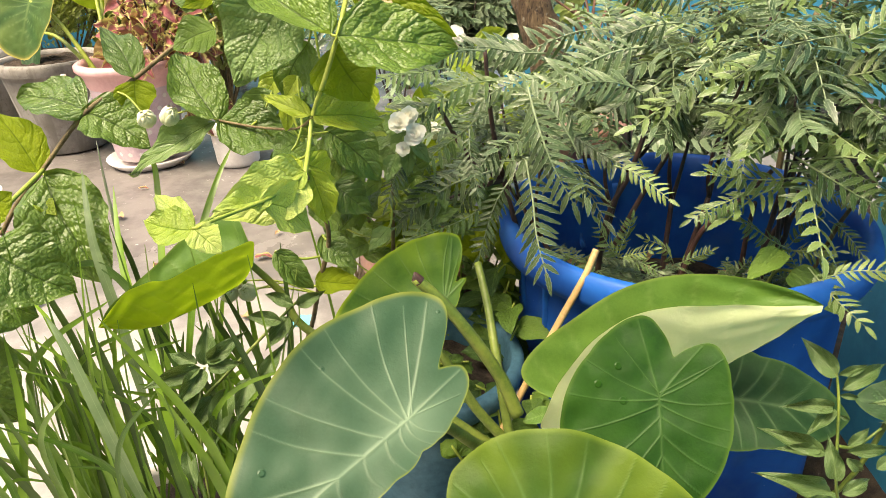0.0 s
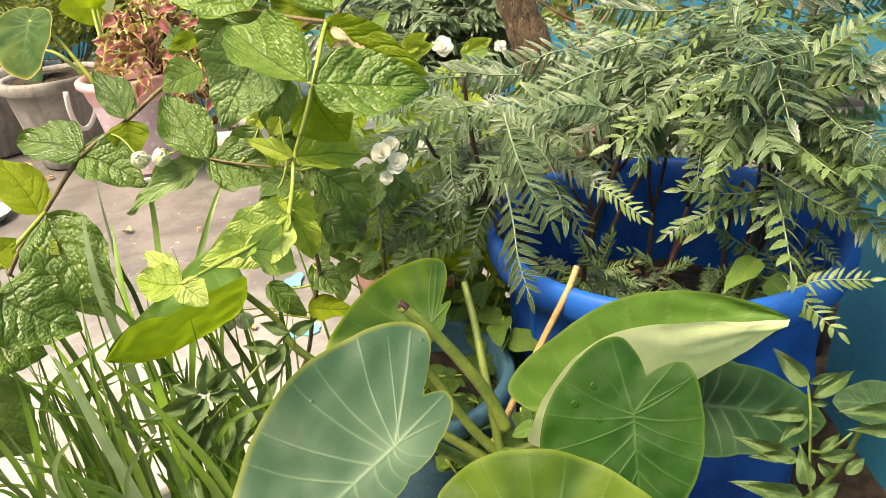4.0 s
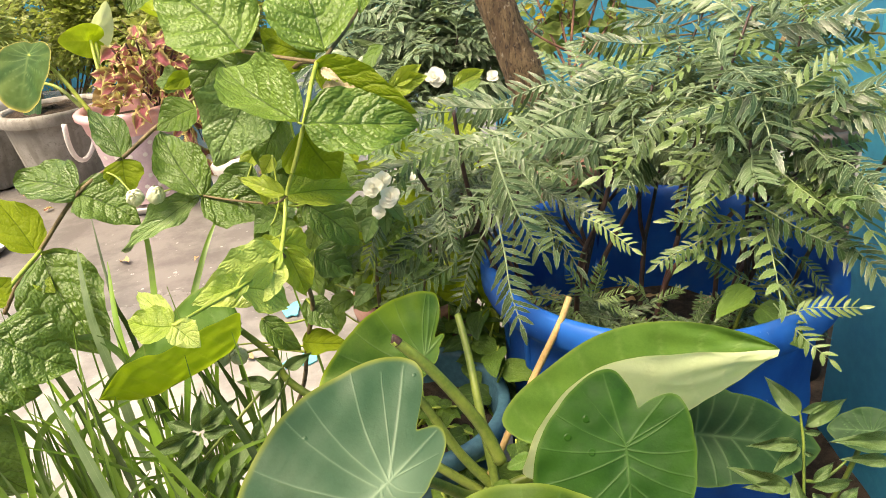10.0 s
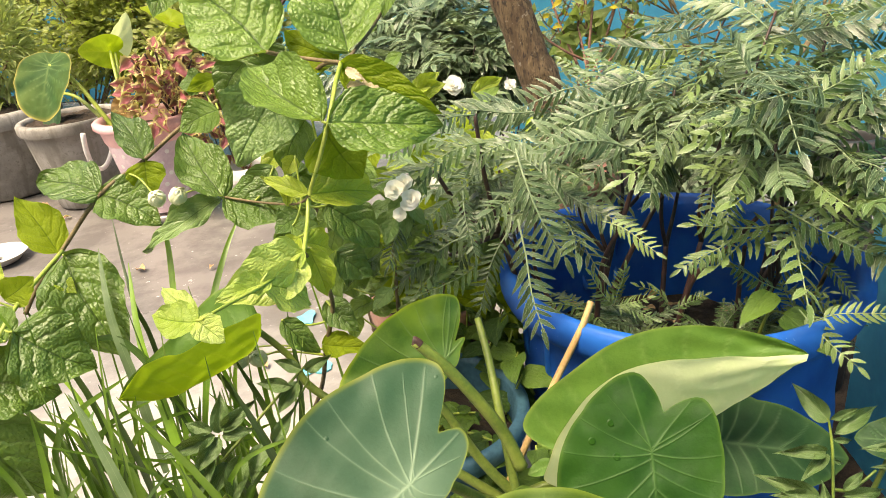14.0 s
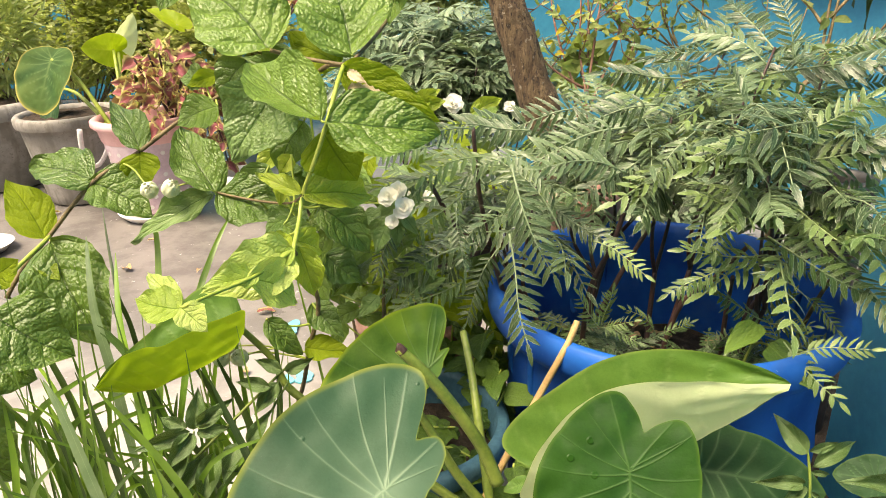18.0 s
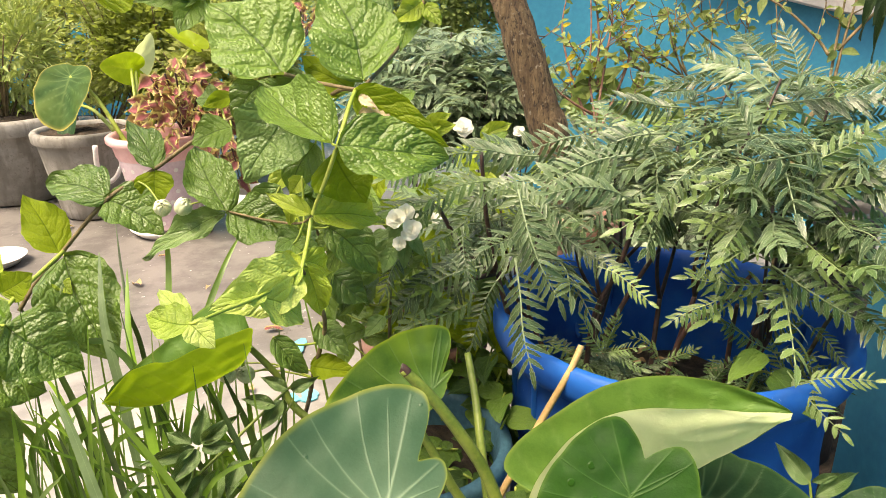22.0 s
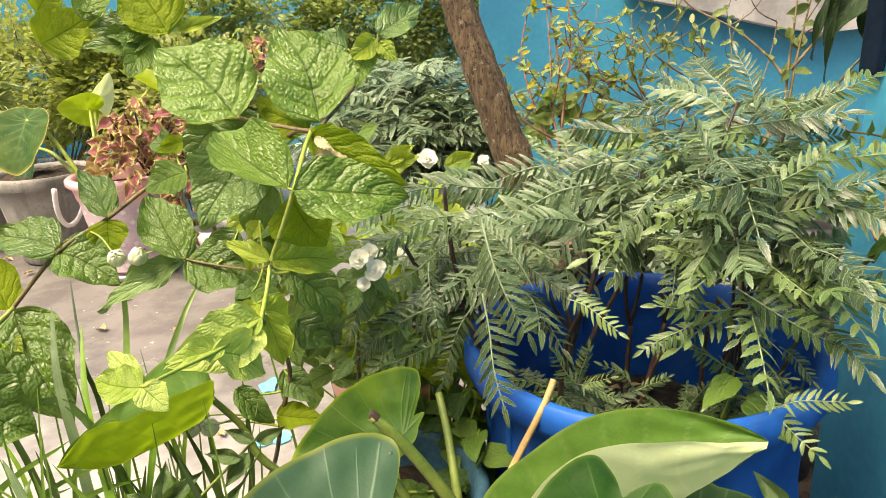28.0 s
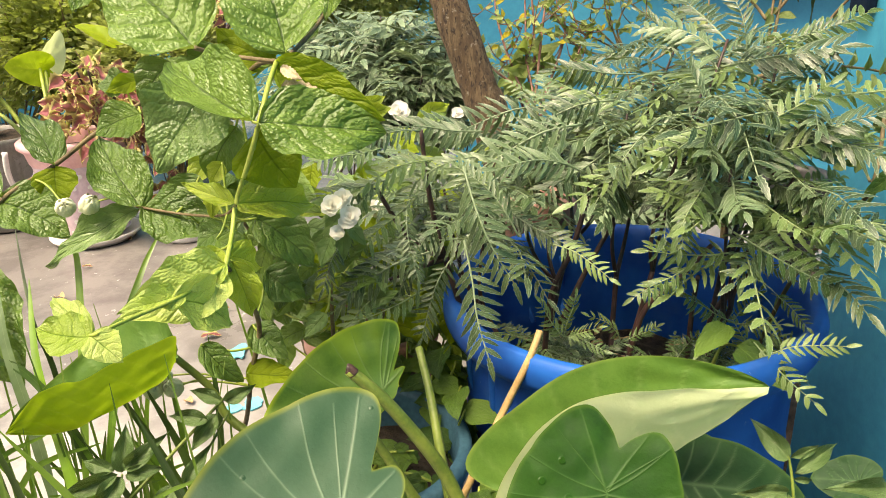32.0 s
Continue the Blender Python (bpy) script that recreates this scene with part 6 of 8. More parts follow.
def pinnate(mat, seed, pairs=8, curve=0.3, long=0.4, slim=0.024):
    """A compound leaf, 1 long along y: a thin rib with toothed leaflets in pairs and one at the tip."""
    rng = random.Random(seed)
    verts, faces, uvs = [], [], []

    def at(v):
        return Vector((0.07 * math.sin(3.3 * v + seed) - 0.07 * math.sin(seed), v, -curve * v * v + 0.05 * math.sin(4 * v + 2 * seed)))

    def leaflet(o, d, n, s, w):
        side = d.cross(n).normalized()
        k = len(verts)
        steps = 11
        for j in range(steps + 1):
            q = j / steps
            half = w * math.sin(math.pi * min(1, 0.04 + 0.96 * q) ** 0.85) ** 0.8 + 0.002
            tooth = 1.18 if j % 2 else 0.8
            sag = n * (-0.25 * s * q * q)
            for sd in (-1, 0, 1):
                verts.append(o + d * (s * q - (0.05 * s if sd and j % 2 else 0)) + side * (half * tooth * sd) + sag + n * (0.3 * half * abs(sd)))
                uvs.append((0.5 + 0.5 * sd, q))
        for j in range(steps):
            for i in range(2):
                a = k + 3 * j + i
                faces.append((a, a + 1, a + 4, a + 3))

    for i in range(pairs):
        v = 0.16 + 0.8 * i / pairs
        s = long * (0.5 + 0.62 * math.sin(math.pi * (0.12 + 0.78 * v))) * 0.75
        for sd in (-1, 1):
            d = Vector((sd * 0.9, 0.5 + 0.35 * v + rng.uniform(-0.2, 0.2), rng.uniform(-0.5, 0.1))).normalized()
            leaflet(at(v) + Vector((0, rng.uniform(-0.015, 0.015), 0)), d, Vector((rng.uniform(-0.35, 0.35), rng.uniform(-0.3, 0.4), 1)), s * rng.uniform(0.75, 1.15), slim * rng.uniform(0.75, 1.25))
    leaflet(at(0.96), Vector((0.05, 1, -curve)).normalized(), Vector((0, 0.3, 1)), long * 0.7, slim * 1.1)
    tv, tf = tube_data([at(0), at(0.33), at(0.66), at(1.0)], 0.011, 0.005, 5, 4)
    k = len(verts)
    verts += tv
    uvs += [(0.5, 0.5)] * len(tv)
    faces += [tuple(q + k for q in f) for f in tf]
    return mesh_of("leaf", verts, faces, [mat], uvs)


PIN = [pinnate(M_MARI, s, 11 + s % 3, 0.22 + 0.12 * (s % 4), 0.31, 0.024) for s in range(6)]
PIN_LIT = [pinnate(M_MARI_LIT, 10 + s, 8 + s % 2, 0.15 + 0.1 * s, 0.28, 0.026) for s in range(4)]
PIN_BIG = [pinnate(M_MARI, 30 + s, 11 + s % 2, 0.15 + 0.1 * s, 0.29, 0.018) for s in range(3)]
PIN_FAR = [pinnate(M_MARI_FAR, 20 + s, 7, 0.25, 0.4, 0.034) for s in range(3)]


def frond(parent, me, base, tip, width, normal):
    b, e, n = Vector(base), Vector(tip), Vector(normal)
    y = e - b
    s = y.length
    y.normalize()
    n = (n - y * n.dot(y)).normalized()
    x = y.cross(n)
    m = Matrix((x * s, y * s, n * s)).transposed().to_4x4()
    m.translation = b
    return part("leaf", me, parent, "", m)


def marigold(at, tops, seed, count=34, far=False, group="marigolds in the tub", label="", lit=0.22, size=0.102):
    rng = random.Random(seed)
    t = thing("marigold_plant", at, label or "leafy green marigold plant with dark red stems, not in flower", "plant", group)
    a = Vector(at)
    middle = sum((Vector(top) for top in tops), Vector()) / len(tops)
    fork = a.lerp(middle, 0.45) + Vector((rng.uniform(-0.015, 0.015), rng.uniform(-0.015, 0.015), 0))
    stem(t, [a, a.lerp(fork, 0.5) + Vector((rng.uniform(-0.008, 0.008), 0, 0)), fork], 0.0036, 0.003, M_STEM_DARK, "main_stem", sides=8)
    for top in tops:
        e = Vector(top)
        mid = fork.lerp(e, 0.3) + Vector((rng.uniform(-0.02, 0.02), rng.uniform(-0.02, 0.02), 0))
        stem(t, [fork, mid, e], 0.003, 0.0015, M_STEM_DARK, "stem", sides=6)
        for i in range(count):
            q = 1 - 0.3 * (i / count) ** 1.1
            o = fork.lerp(mid, max(0.0, (q - 0.3) / 0.25)) if q < 0.55 else mid.lerp(e, (q - 0.55) / 0.45)
            ang = i * 2.4 + 0.9 * len(tops) + rng.uniform(-0.5, 0.5)
            d = Vector((math.cos(ang), math.sin(ang) - 0.25, rng.uniform(0.0, 0.75) * (1 if q > 0.8 else 0.5))).normalized()
            s = size * rng.uniform(0.65, 1.3)
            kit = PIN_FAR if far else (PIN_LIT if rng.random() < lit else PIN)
            n = Vector((rng.uniform(-0.6, 0.6), -0.3 + rng.uniform(-0.5, 0.3), 1))
            frond(t, rng.choice(kit), o, o + d * s, s, n)
    return t


Z = 0.315
marigold((0.572, 0.405, Z), [(0.521, 0.435, 0.606), (0.470, 0.552, 0.596), (0.428, 0.563, 0.561)], 1, 11)
marigold((0.582, 0.410, Z), [(0.642, 0.512, 0.670), (0.566, 0.543, 0.638)], 2, 15)
marigold((0.660, 0.410, Z), [(0.735, 0.547, 0.707), (0.682, 0.473, 0.677)], 3, 15)
marigold((0.668, 0.420, Z), [(0.809, 0.520, 0.748), (0.744, 0.420, 0.704)], 4, 15)
marigold((0.750, 0.415, Z), [(0.871, 0.519, 0.744), (0.811, 0.384, 0.689)], 5, 15)
marigold((0.757, 0.405, Z), [(0.755, 0.356, 0.639), (0.820, 0.353, 0.629)], 6, 10, lit=0.6)
marigold((0.748, 0.425, Z), [(0.869, 0.422, 0.707), (0.825, 0.319, 0.591)], 7, 12, lit=0.5)
marigold((0.578, 0.425, Z), [(0.625, 0.637, 0.666), (0.807, 0.666, 0.744)], 8, 15)
MARI = thing("marigold_plant", (0.66, 0.40, Z), "marigold plant with arching toothed leaves over the tub's rim", "plant", "marigolds in the tub")
for pts in (
    [(0.577, 0.405, 0.315), (0.582, 0.400, 0.475), (0.607, 0.400, 0.544), (0.622, 0.400, 0.602), (0.626, 0.405, 0.628)],
    [(0.598, 0.410, 0.448), (0.622, 0.420, 0.496), (0.647, 0.430, 0.538), (0.664, 0.440, 0.558)],
    [(0.664, 0.40, 0.315), (0.682, 0.380, 0.466), (0.713, 0.360, 0.519), (0.739, 0.345, 0.563)],
    [(0.752, 0.41, 0.315), (0.747, 0.400, 0.435), (0.744, 0.390, 0.478), (0.738, 0.370, 0.517)],
    [(0.755, 0.42, 0.315), (0.769, 0.400, 0.442), (0.788, 0.400, 0.488), (0.788, 0.400, 0.531), (0.784, 0.400, 0.624)],
    [(0.520, 0.450, 0.315), (0.495, 0.452, 0.43), (0.490, 0.450, 0.436)],
    [(0.490, 0.450, 0.436), (0.468, 0.440, 0.525), (0.454, 0.445, 0.599), (0.448, 0.450, 0.675)],
    [(0.468, 0.440, 0.525), (0.429, 0.430, 0.556), (0.395, 0.430, 0.618)],
    [(0.468, 0.440, 0.525), (0.432, 0.420, 0.523), (0.404, 0.410, 0.515)],
):
    stem(MARI, pts, 0.0036, 0.0024, M_STEM_DARK)


def arching(number, base, tip, normal):
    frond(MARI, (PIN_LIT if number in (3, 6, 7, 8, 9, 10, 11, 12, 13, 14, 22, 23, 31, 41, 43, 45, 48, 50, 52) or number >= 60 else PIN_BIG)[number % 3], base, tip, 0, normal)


arching(0, (0.486, 0.345, 0.583), (0.519, 0.265, 0.495), (-0.017, -0.751, 0.660))
arching(1, (0.489, 0.370, 0.654), (0.541, 0.300, 0.557), (-0.032, -0.802, 0.596))
arching(2, (0.450, 0.390, 0.553), (0.333, 0.360, 0.519), (0.085, -0.815, 0.573))
arching(3, (0.575, 0.330, 0.577), (0.618, 0.280, 0.571), (-0.128, -0.766, 0.630))
arching(4, (0.543, 0.350, 0.581), (0.478, 0.360, 0.657), (-0.060, -0.834, 0.548))
arching(5, (0.616, 0.420, 0.676), (0.499, 0.360, 0.668), (-0.112, -0.865, 0.490))
arching(6, (0.753, 0.330, 0.559), (0.668, 0.306, 0.575), (-0.223, -0.750, 0.622))
arching(7, (0.711, 0.320, 0.554), (0.652, 0.288, 0.533), (-0.203, -0.727, 0.656))
arching(8, (0.744, 0.310, 0.591), (0.828, 0.254, 0.565), (-0.354, -0.702, 0.618))
arching(9, (0.763, 0.340, 0.571), (0.849, 0.270, 0.603), (-0.353, -0.721, 0.597))
arching(10, (0.729, 0.340, 0.646), (0.691, 0.280, 0.603), (-0.263, -0.774, 0.576))
arching(11, (0.772, 0.300, 0.475), (0.806, 0.232, 0.457), (-0.322, -0.636, 0.702))
arching(12, (0.777, 0.270, 0.476), (0.816, 0.230, 0.513), (-0.336, -0.648, 0.684))
arching(13, (0.765, 0.360, 0.667), (0.817, 0.330, 0.736), (-0.373, -0.807, 0.458))
arching(14, (0.770, 0.360, 0.673), (0.679, 0.290, 0.677), (-0.309, -0.814, 0.492))
arching(15, (0.758, 0.400, 0.676), (0.706, 0.400, 0.738), (-0.297, -0.843, 0.447))
arching(16, (0.621, 0.400, 0.632), (0.533, 0.340, 0.658), (-0.135, -0.844, 0.518))
arching(17, (0.659, 0.450, 0.695), (0.546, 0.420, 0.687), (-0.156, -0.874, 0.461))
arching(18, (0.792, 0.600, 0.730), (0.726, 0.600, 0.771), (-0.272, -0.882, 0.384))
arching(19, (0.826, 0.500, 0.722), (0.799, 0.520, 0.808), (-0.344, -0.860, 0.378))
arching(20, (0.842, 0.500, 0.742), (0.895, 0.450, 0.768), (-0.401, -0.830, 0.387))
arching(21, (0.844, 0.450, 0.717), (0.898, 0.420, 0.733), (-0.412, -0.810, 0.417))
arching(22, (0.727, 0.360, 0.627), (0.702, 0.300, 0.581), (-0.284, -0.782, 0.555))
arching(23, (0.766, 0.380, 0.646), (0.839, 0.330, 0.688), (-0.373, -0.791, 0.486))
arching(24, (0.519, 0.480, 0.664), (0.420, 0.440, 0.671), (-0.012, -0.877, 0.480))
arching(25, (0.523, 0.440, 0.646), (0.437, 0.400, 0.628), (-0.024, -0.857, 0.515))
arching(26, (0.599, 0.500, 0.682), (0.477, 0.460, 0.683), (-0.083, -0.883, 0.462))
arching(27, (0.715, 0.550, 0.710), (0.611, 0.520, 0.713), (-0.199, -0.883, 0.425))
arching(28, (0.691, 0.400, 0.680), (0.639, 0.360, 0.622), (-0.228, -0.832, 0.506))
arching(29, (0.537, 0.400, 0.593), (0.593, 0.330, 0.579), (-0.086, -0.795, 0.600))
arching(30, (0.649, 0.420, 0.650), (0.573, 0.360, 0.610), (-0.167, -0.835, 0.525))
arching(31, (0.857, 0.420, 0.634), (0.805, 0.360, 0.575), (-0.371, -0.764, 0.528))
arching(40, (0.449, 0.440, 0.678), (0.380, 0.385, 0.672), (-0.068, -0.800, 0.597))
arching(41, (0.472, 0.436, 0.646), (0.391, 0.381, 0.636), (0.160, -0.772, 0.615))
arching(42, (0.417, 0.432, 0.629), (0.347, 0.377, 0.619), (0.087, -0.768, 0.634))
arching(43, (0.441, 0.428, 0.607), (0.375, 0.373, 0.562), (-0.061, -0.747, 0.662))
arching(44, (0.472, 0.424, 0.584), (0.410, 0.369, 0.531), (0.145, -0.724, 0.674))
arching(45, (0.389, 0.420, 0.615), (0.337, 0.365, 0.584), (0.106, -0.750, 0.653))
arching(46, (0.429, 0.416, 0.555), (0.360, 0.361, 0.522), (-0.048, -0.718, 0.694))
arching(47, (0.475, 0.412, 0.537), (0.431, 0.357, 0.475), (0.132, -0.694, 0.708))
arching(48, (0.444, 0.408, 0.504), (0.373, 0.353, 0.495), (0.056, -0.694, 0.718))
arching(49, (0.372, 0.404, 0.581), (0.341, 0.349, 0.541), (-0.010, -0.728, 0.686))
arching(50, (0.411, 0.400, 0.519), (0.355, 0.345, 0.475), (0.195, -0.677, 0.710))
arching(52, (0.407, 0.392, 0.670), (0.354, 0.337, 0.673), (-0.029, -0.790, 0.612))
arching(53, (0.428, 0.388, 0.602), (0.436, 0.333, 0.557), (0.156, -0.727, 0.669))
arching(60, (0.590, 0.360, 0.460), (0.566, 0.330, 0.508), (-0.250, -0.632, 0.733))
arching(61, (0.592, 0.360, 0.460), (0.594, 0.340, 0.509), (0.028, -0.654, 0.756))
arching(62, (0.593, 0.360, 0.459), (0.611, 0.330, 0.491), (-0.128, -0.642, 0.756))
arching(63, (0.593, 0.360, 0.458), (0.624, 0.320, 0.470), (-0.273, -0.615, 0.740))
arching(64, (0.779, 0.360, 0.464), (0.722, 0.330, 0.508), (-0.106, -0.640, 0.761))
arching(65, (0.781, 0.360, 0.464), (0.801, 0.320, 0.492), (-0.283, -0.609, 0.741))
arching(66, (0.782, 0.360, 0.461), (0.825, 0.310, 0.467), (-0.417, -0.567, 0.710))
arching(67, (0.778, 0.360, 0.467), (0.784, 0.340, 0.512), (-0.129, -0.639, 0.758))
arching(68, (0.773, 0.350, 0.467), (0.731, 0.310, 0.467), (-0.253, -0.608, 0.753))
arching(69, (0.817, 0.360, 0.496), (0.832, 0.310, 0.488), (-0.438, -0.573, 0.693))
arching(70, (0.724, 0.350, 0.526), (0.678, 0.320, 0.523), (-0.073, -0.665, 0.744))
arching(71, (0.726, 0.350, 0.529), (0.687, 0.320, 0.573), (-0.231, -0.662, 0.713))
arching(72, (0.797, 0.370, 0.530), (0.816, 0.330, 0.535), (-0.432, -0.601, 0.673))
arching(73, (0.662, 0.370, 0.443), (0.683, 0.350, 0.477), (-0.035, -0.640, 0.768))
arching(74, (0.663, 0.380, 0.439), (0.631, 0.360, 0.478), (-0.161, -0.635, 0.755))

marigold((0.62, 0.40, Z), [(0.631, 0.431, 0.385), (0.570, 0.431, 0.420)], 9, 20, size=0.06, lit=0.5, label="young marigold seedlings low in the tub")
marigold((0.75, 0.42, Z), [(0.769, 0.402, 0.385), (0.822, 0.396, 0.400)], 10, 20, size=0.06, lit=0.6, label="young marigold seedlings low in the tub")
marigold((0.67, 0.34, Z), [(0.673, 0.360, 0.400), (0.713, 0.360, 0.410)], 11, 18, size=0.052, lit=0.7, label="young marigold seedlings low in the tub")
rng_l = random.Random(4)
LITTER = [unit_leaf("lance", M_DRY, 0.4, 0.3, 0.1, 0.0, 0.03, s, 4, 8) for s in (5, 6)]
for k in range(40):
    a, q = rng_l.uniform(0, 6.28), 0.17 * math.sqrt(rng_l.random())
    o = Vector((TUB.x + q * math.cos(a), TUB.y + q * math.sin(a), 0.325))
    d = Vector((rng_l.uniform(-1, 1), rng_l.uniform(-1, 1), 0.15)).normalized() * rng_l.uniform(0.015, 0.035)
    tagged(put_leaf(None, LITTER[k % 2], o, o + d, 0.01, (rng_l.uniform(-0.4, 0.4), -0.2, 1), name="fallen_leaf"), "dry fallen leaf on the tub's soil", "leaf", "fallen leaves in the tub")

# marigolds further back, in the paler far leaf
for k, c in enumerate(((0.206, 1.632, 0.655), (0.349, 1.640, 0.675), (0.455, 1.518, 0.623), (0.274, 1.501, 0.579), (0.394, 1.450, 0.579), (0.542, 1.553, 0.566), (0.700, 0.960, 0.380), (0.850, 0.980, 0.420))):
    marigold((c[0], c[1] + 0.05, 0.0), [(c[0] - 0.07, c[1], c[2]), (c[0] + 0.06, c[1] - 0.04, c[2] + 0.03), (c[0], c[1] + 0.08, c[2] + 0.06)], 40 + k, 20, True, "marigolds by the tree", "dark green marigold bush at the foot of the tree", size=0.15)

# ---- pale blue pot behind the taro ----
RING = (0.363, 0.363, 0.333)
pot("round_pot", (RING[0], RING[1], 0.0), 0.125, RING[2], 0.09, M_TEAL, "faded pale blue plastic pot with dark soil", fill=0.05, lip=0.016)


# ---- lily clump ----
def blade(parent, points, width, mat=None, keel=0.25, name="blade"):
    line = spline(points, 6)
    n = len(line)
    verts, faces, uvs = [], [], []
    for i, p in enumerate(line):
        q = i / (n - 1)
        ahead = (line[min(i + 1, n - 1)] - line[max(i - 1, 0)]).normalized()
        side = ahead.cross(Vector((0.05, -1, 0.25))).normalized()
        out = side.cross(ahead)
        w = width * min(1.0, 0.55 + q * 2) * (1 - q**3.2) * 0.5 + 0.0003
        for sd in (-1, 0, 1):
            verts.append(p + side * (w * sd) + out * (keel * w * abs(sd)))
            uvs.append((0.5 + 0.5 * sd, q))
    for i in range(n - 1):
        for k in range(2):
            a = 3 * i + k
            faces.append((a, a + 1, a + 4, a + 3))
    return part(name, mesh_of(name, verts, faces, [mat or M_GRASS], uvs), parent)


M_BLADE_PALE = leaf_mat("pale_lily_blade", (0.12, 0.2, 0.04), (0.26, 0.36, 0.1), (0.3, 0.4, 0.14), sides=0.0, rough=0.4, glow=0.22, pale=0.4, k=1.0, relief=0.0008)
M_BLADE_DARK = leaf_mat("dark_lily_blade", (0.018, 0.055, 0.01), (0.07, 0.13, 0.025), (0.1, 0.17, 0.04), sides=0.0, rough=0.36, glow=0.12, pale=0.4, k=1.0, relief=0.0008)
M_BLADE_GREY = leaf_mat("dusty_lily_blade", (0.07, 0.125, 0.05), (0.18, 0.25, 0.13), (0.2, 0.28, 0.15), sides=0.0, rough=0.45, glow=0.15, pale=0.4, k=1.0, relief=0.0008)
LILY_AT = Vector((0.078, 0.211, 0.186))
LILY = thing("lily_clump", (LILY_AT.x, LILY_AT.y, 0.0), "clump of long narrow green lily leaves in a pot", "plant")


def lily():
    rng = random.Random(8)
    foot = LILY_AT
    for i in range(70):
        a = foot + Vector((rng.uniform(-0.2, 0.14), rng.uniform(-0.08, 0.1), rng.uniform(-0.03, 0.02)))
        lean = Vector((rng.gauss(-0.012, 0.04), rng.gauss(0, 0.05), rng.uniform(0.1, 0.32)))
        tip = a + lean + Vector((rng.gauss(0, 0.05), 0, -abs(rng.gauss(0, 0.03))))
        mid = a + lean * 0.6 + Vector((-lean.x * 0.15, 0, 0.03))
        blade(LILY, [a, mid, tip], rng.uniform(0.0035, 0.0085))
    for i in range(46):
        a = foot + Vector((rng.uniform(-0.2, 0.16), rng.uniform(-0.06, 0.1), rng.uniform(-0.02, 0.02)))
        tip = a + Vector((rng.gauss(-0.03, 0.04), rng.gauss(0, 0.03), rng.uniform(0.18, 0.36)))
        mid = a.lerp(tip, 0.55) + Vector((rng.gauss(0.012, 0.012), 0, 0.01))
        blade(LILY, [a, mid, tip], rng.uniform(0.006, 0.0115), M_BLADE_DARK if i % 3 == 1 else None)
    for i in range(34):
        a = foot + Vector((rng.uniform(-0.14, 0.2), rng.uniform(-0.06, 0.12), 0.0))
        tip = a + Vector((rng.gauss(0, 0.03), rng.gauss(0, 0.03), rng.uniform(0.24, 0.4)))
        mid = a.lerp(tip, 0.5) + Vector((rng.gauss(0, 0.012), 0, 0))
        blade(LILY, [a, mid, tip], rng.uniform(0.0018, 0.0034), M_BLADE_PALE if i % 3 == 0 else None)


lily()
for w, pts in (
    (0.012, [(0.084, 0.231, 0.363), (0.057, 0.272, 0.449), (0.032, 0.306, 0.519), (0.016, 0.349, 0.585)]),
    (0.011, [(0.131, 0.181, 0.301), (0.105, 0.231, 0.406), (0.064, 0.293, 0.491), (0.044, 0.351, 0.564)]),
    (0.012, [(0.119, 0.126, 0.327), (0.094, 0.142, 0.408), (0.060, 0.173, 0.474), (0.034, 0.195, 0.497)]),
    (0.010, [(0.176, 0.191, 0.274), (0.108, 0.255, 0.431), (0.040, 0.295, 0.497), (-0.028, 0.306, 0.480)]),
    (0.008, [(0.099, 0.253, 0.360), (0.087, 0.324, 0.460), (0.072, 0.398, 0.566), (0.056, 0.403, 0.578)]),
    (0.008, [(0.117, 0.253, 0.359), (0.125, 0.339, 0.486), (0.139, 0.391, 0.546), (0.152, 0.430, 0.579)]),
    (0.006, [(0.097, 0.269, 0.348), (0.047, 0.346, 0.463), (0.026, 0.368, 0.510), (-0.015, 0.448, 0.586)]),
    (0.0034, [(0.070, 0.103, 0.656), (0.067, 0.092, 0.685), (0.054, 0.095, 0.762), (0.038, 0.109, 0.868)]),
    (0.0034, [(0.084, 0.096, 0.627), (0.053, 0.099, 0.713), (0.042, 0.104, 0.793), (0.034, 0.115, 0.889)]),
    (0.0042, [(0.058, 0.100, 0.691), (0.055, 0.100, 0.792), (0.047, 0.105, 0.866)]),
    (0.0033, [(0.060, 0.105, 0.687), (0.053, 0.110, 0.767), (0.047, 0.115, 0.828)]),
    (0.0028, [(0.052, 0.110, 0.695), (0.040, 0.115, 0.757), (0.036, 0.120, 0.817)]),
    (0.0033, [(0.059, 0.102, 0.688), (0.049, 0.105, 0.800), (0.034, 0.110, 0.892)]),
    (0.0032, [(-0.003, 0.108, 0.464), (-0.069, 0.144, 0.600), (-0.139, 0.179, 0.673), (-0.172, 0.185, 0.708)]),
    (0.003, [(-0.015, 0.091, 0.423), (-0.081, 0.094, 0.464), (-0.141, 0.095, 0.500), (-0.174, 0.094, 0.512)]),
):
    blade(LILY, pts, w, M_BLADE_GREY if w == 0.012 else M_BLADE_DARK if w in (0.006, 0.01) else None)
pot("flower_pot", (LILY_AT.x, LILY_AT.y, 0.0), 0.175, LILY_AT.z - 0.02, 0.12, M_WHITE, "dusty white pot that holds the lily clump", fill=0.02)

# ---- chilli plants ----
CHI = [unit_leaf("point", M_CHILLI, 0.7, 0.35, 0.14, 0.0, 0.07, s, 10, 18) for s in (1, 2, 3)]


def chilli(at, label, lines):
    t = thing("chilli_plant", at, label, "plant", "chilli plants")
    for pts in lines:
        stem(t, pts, 0.0018, 0.0012, M_PETIOLE, "stem", sides=6)
    return t


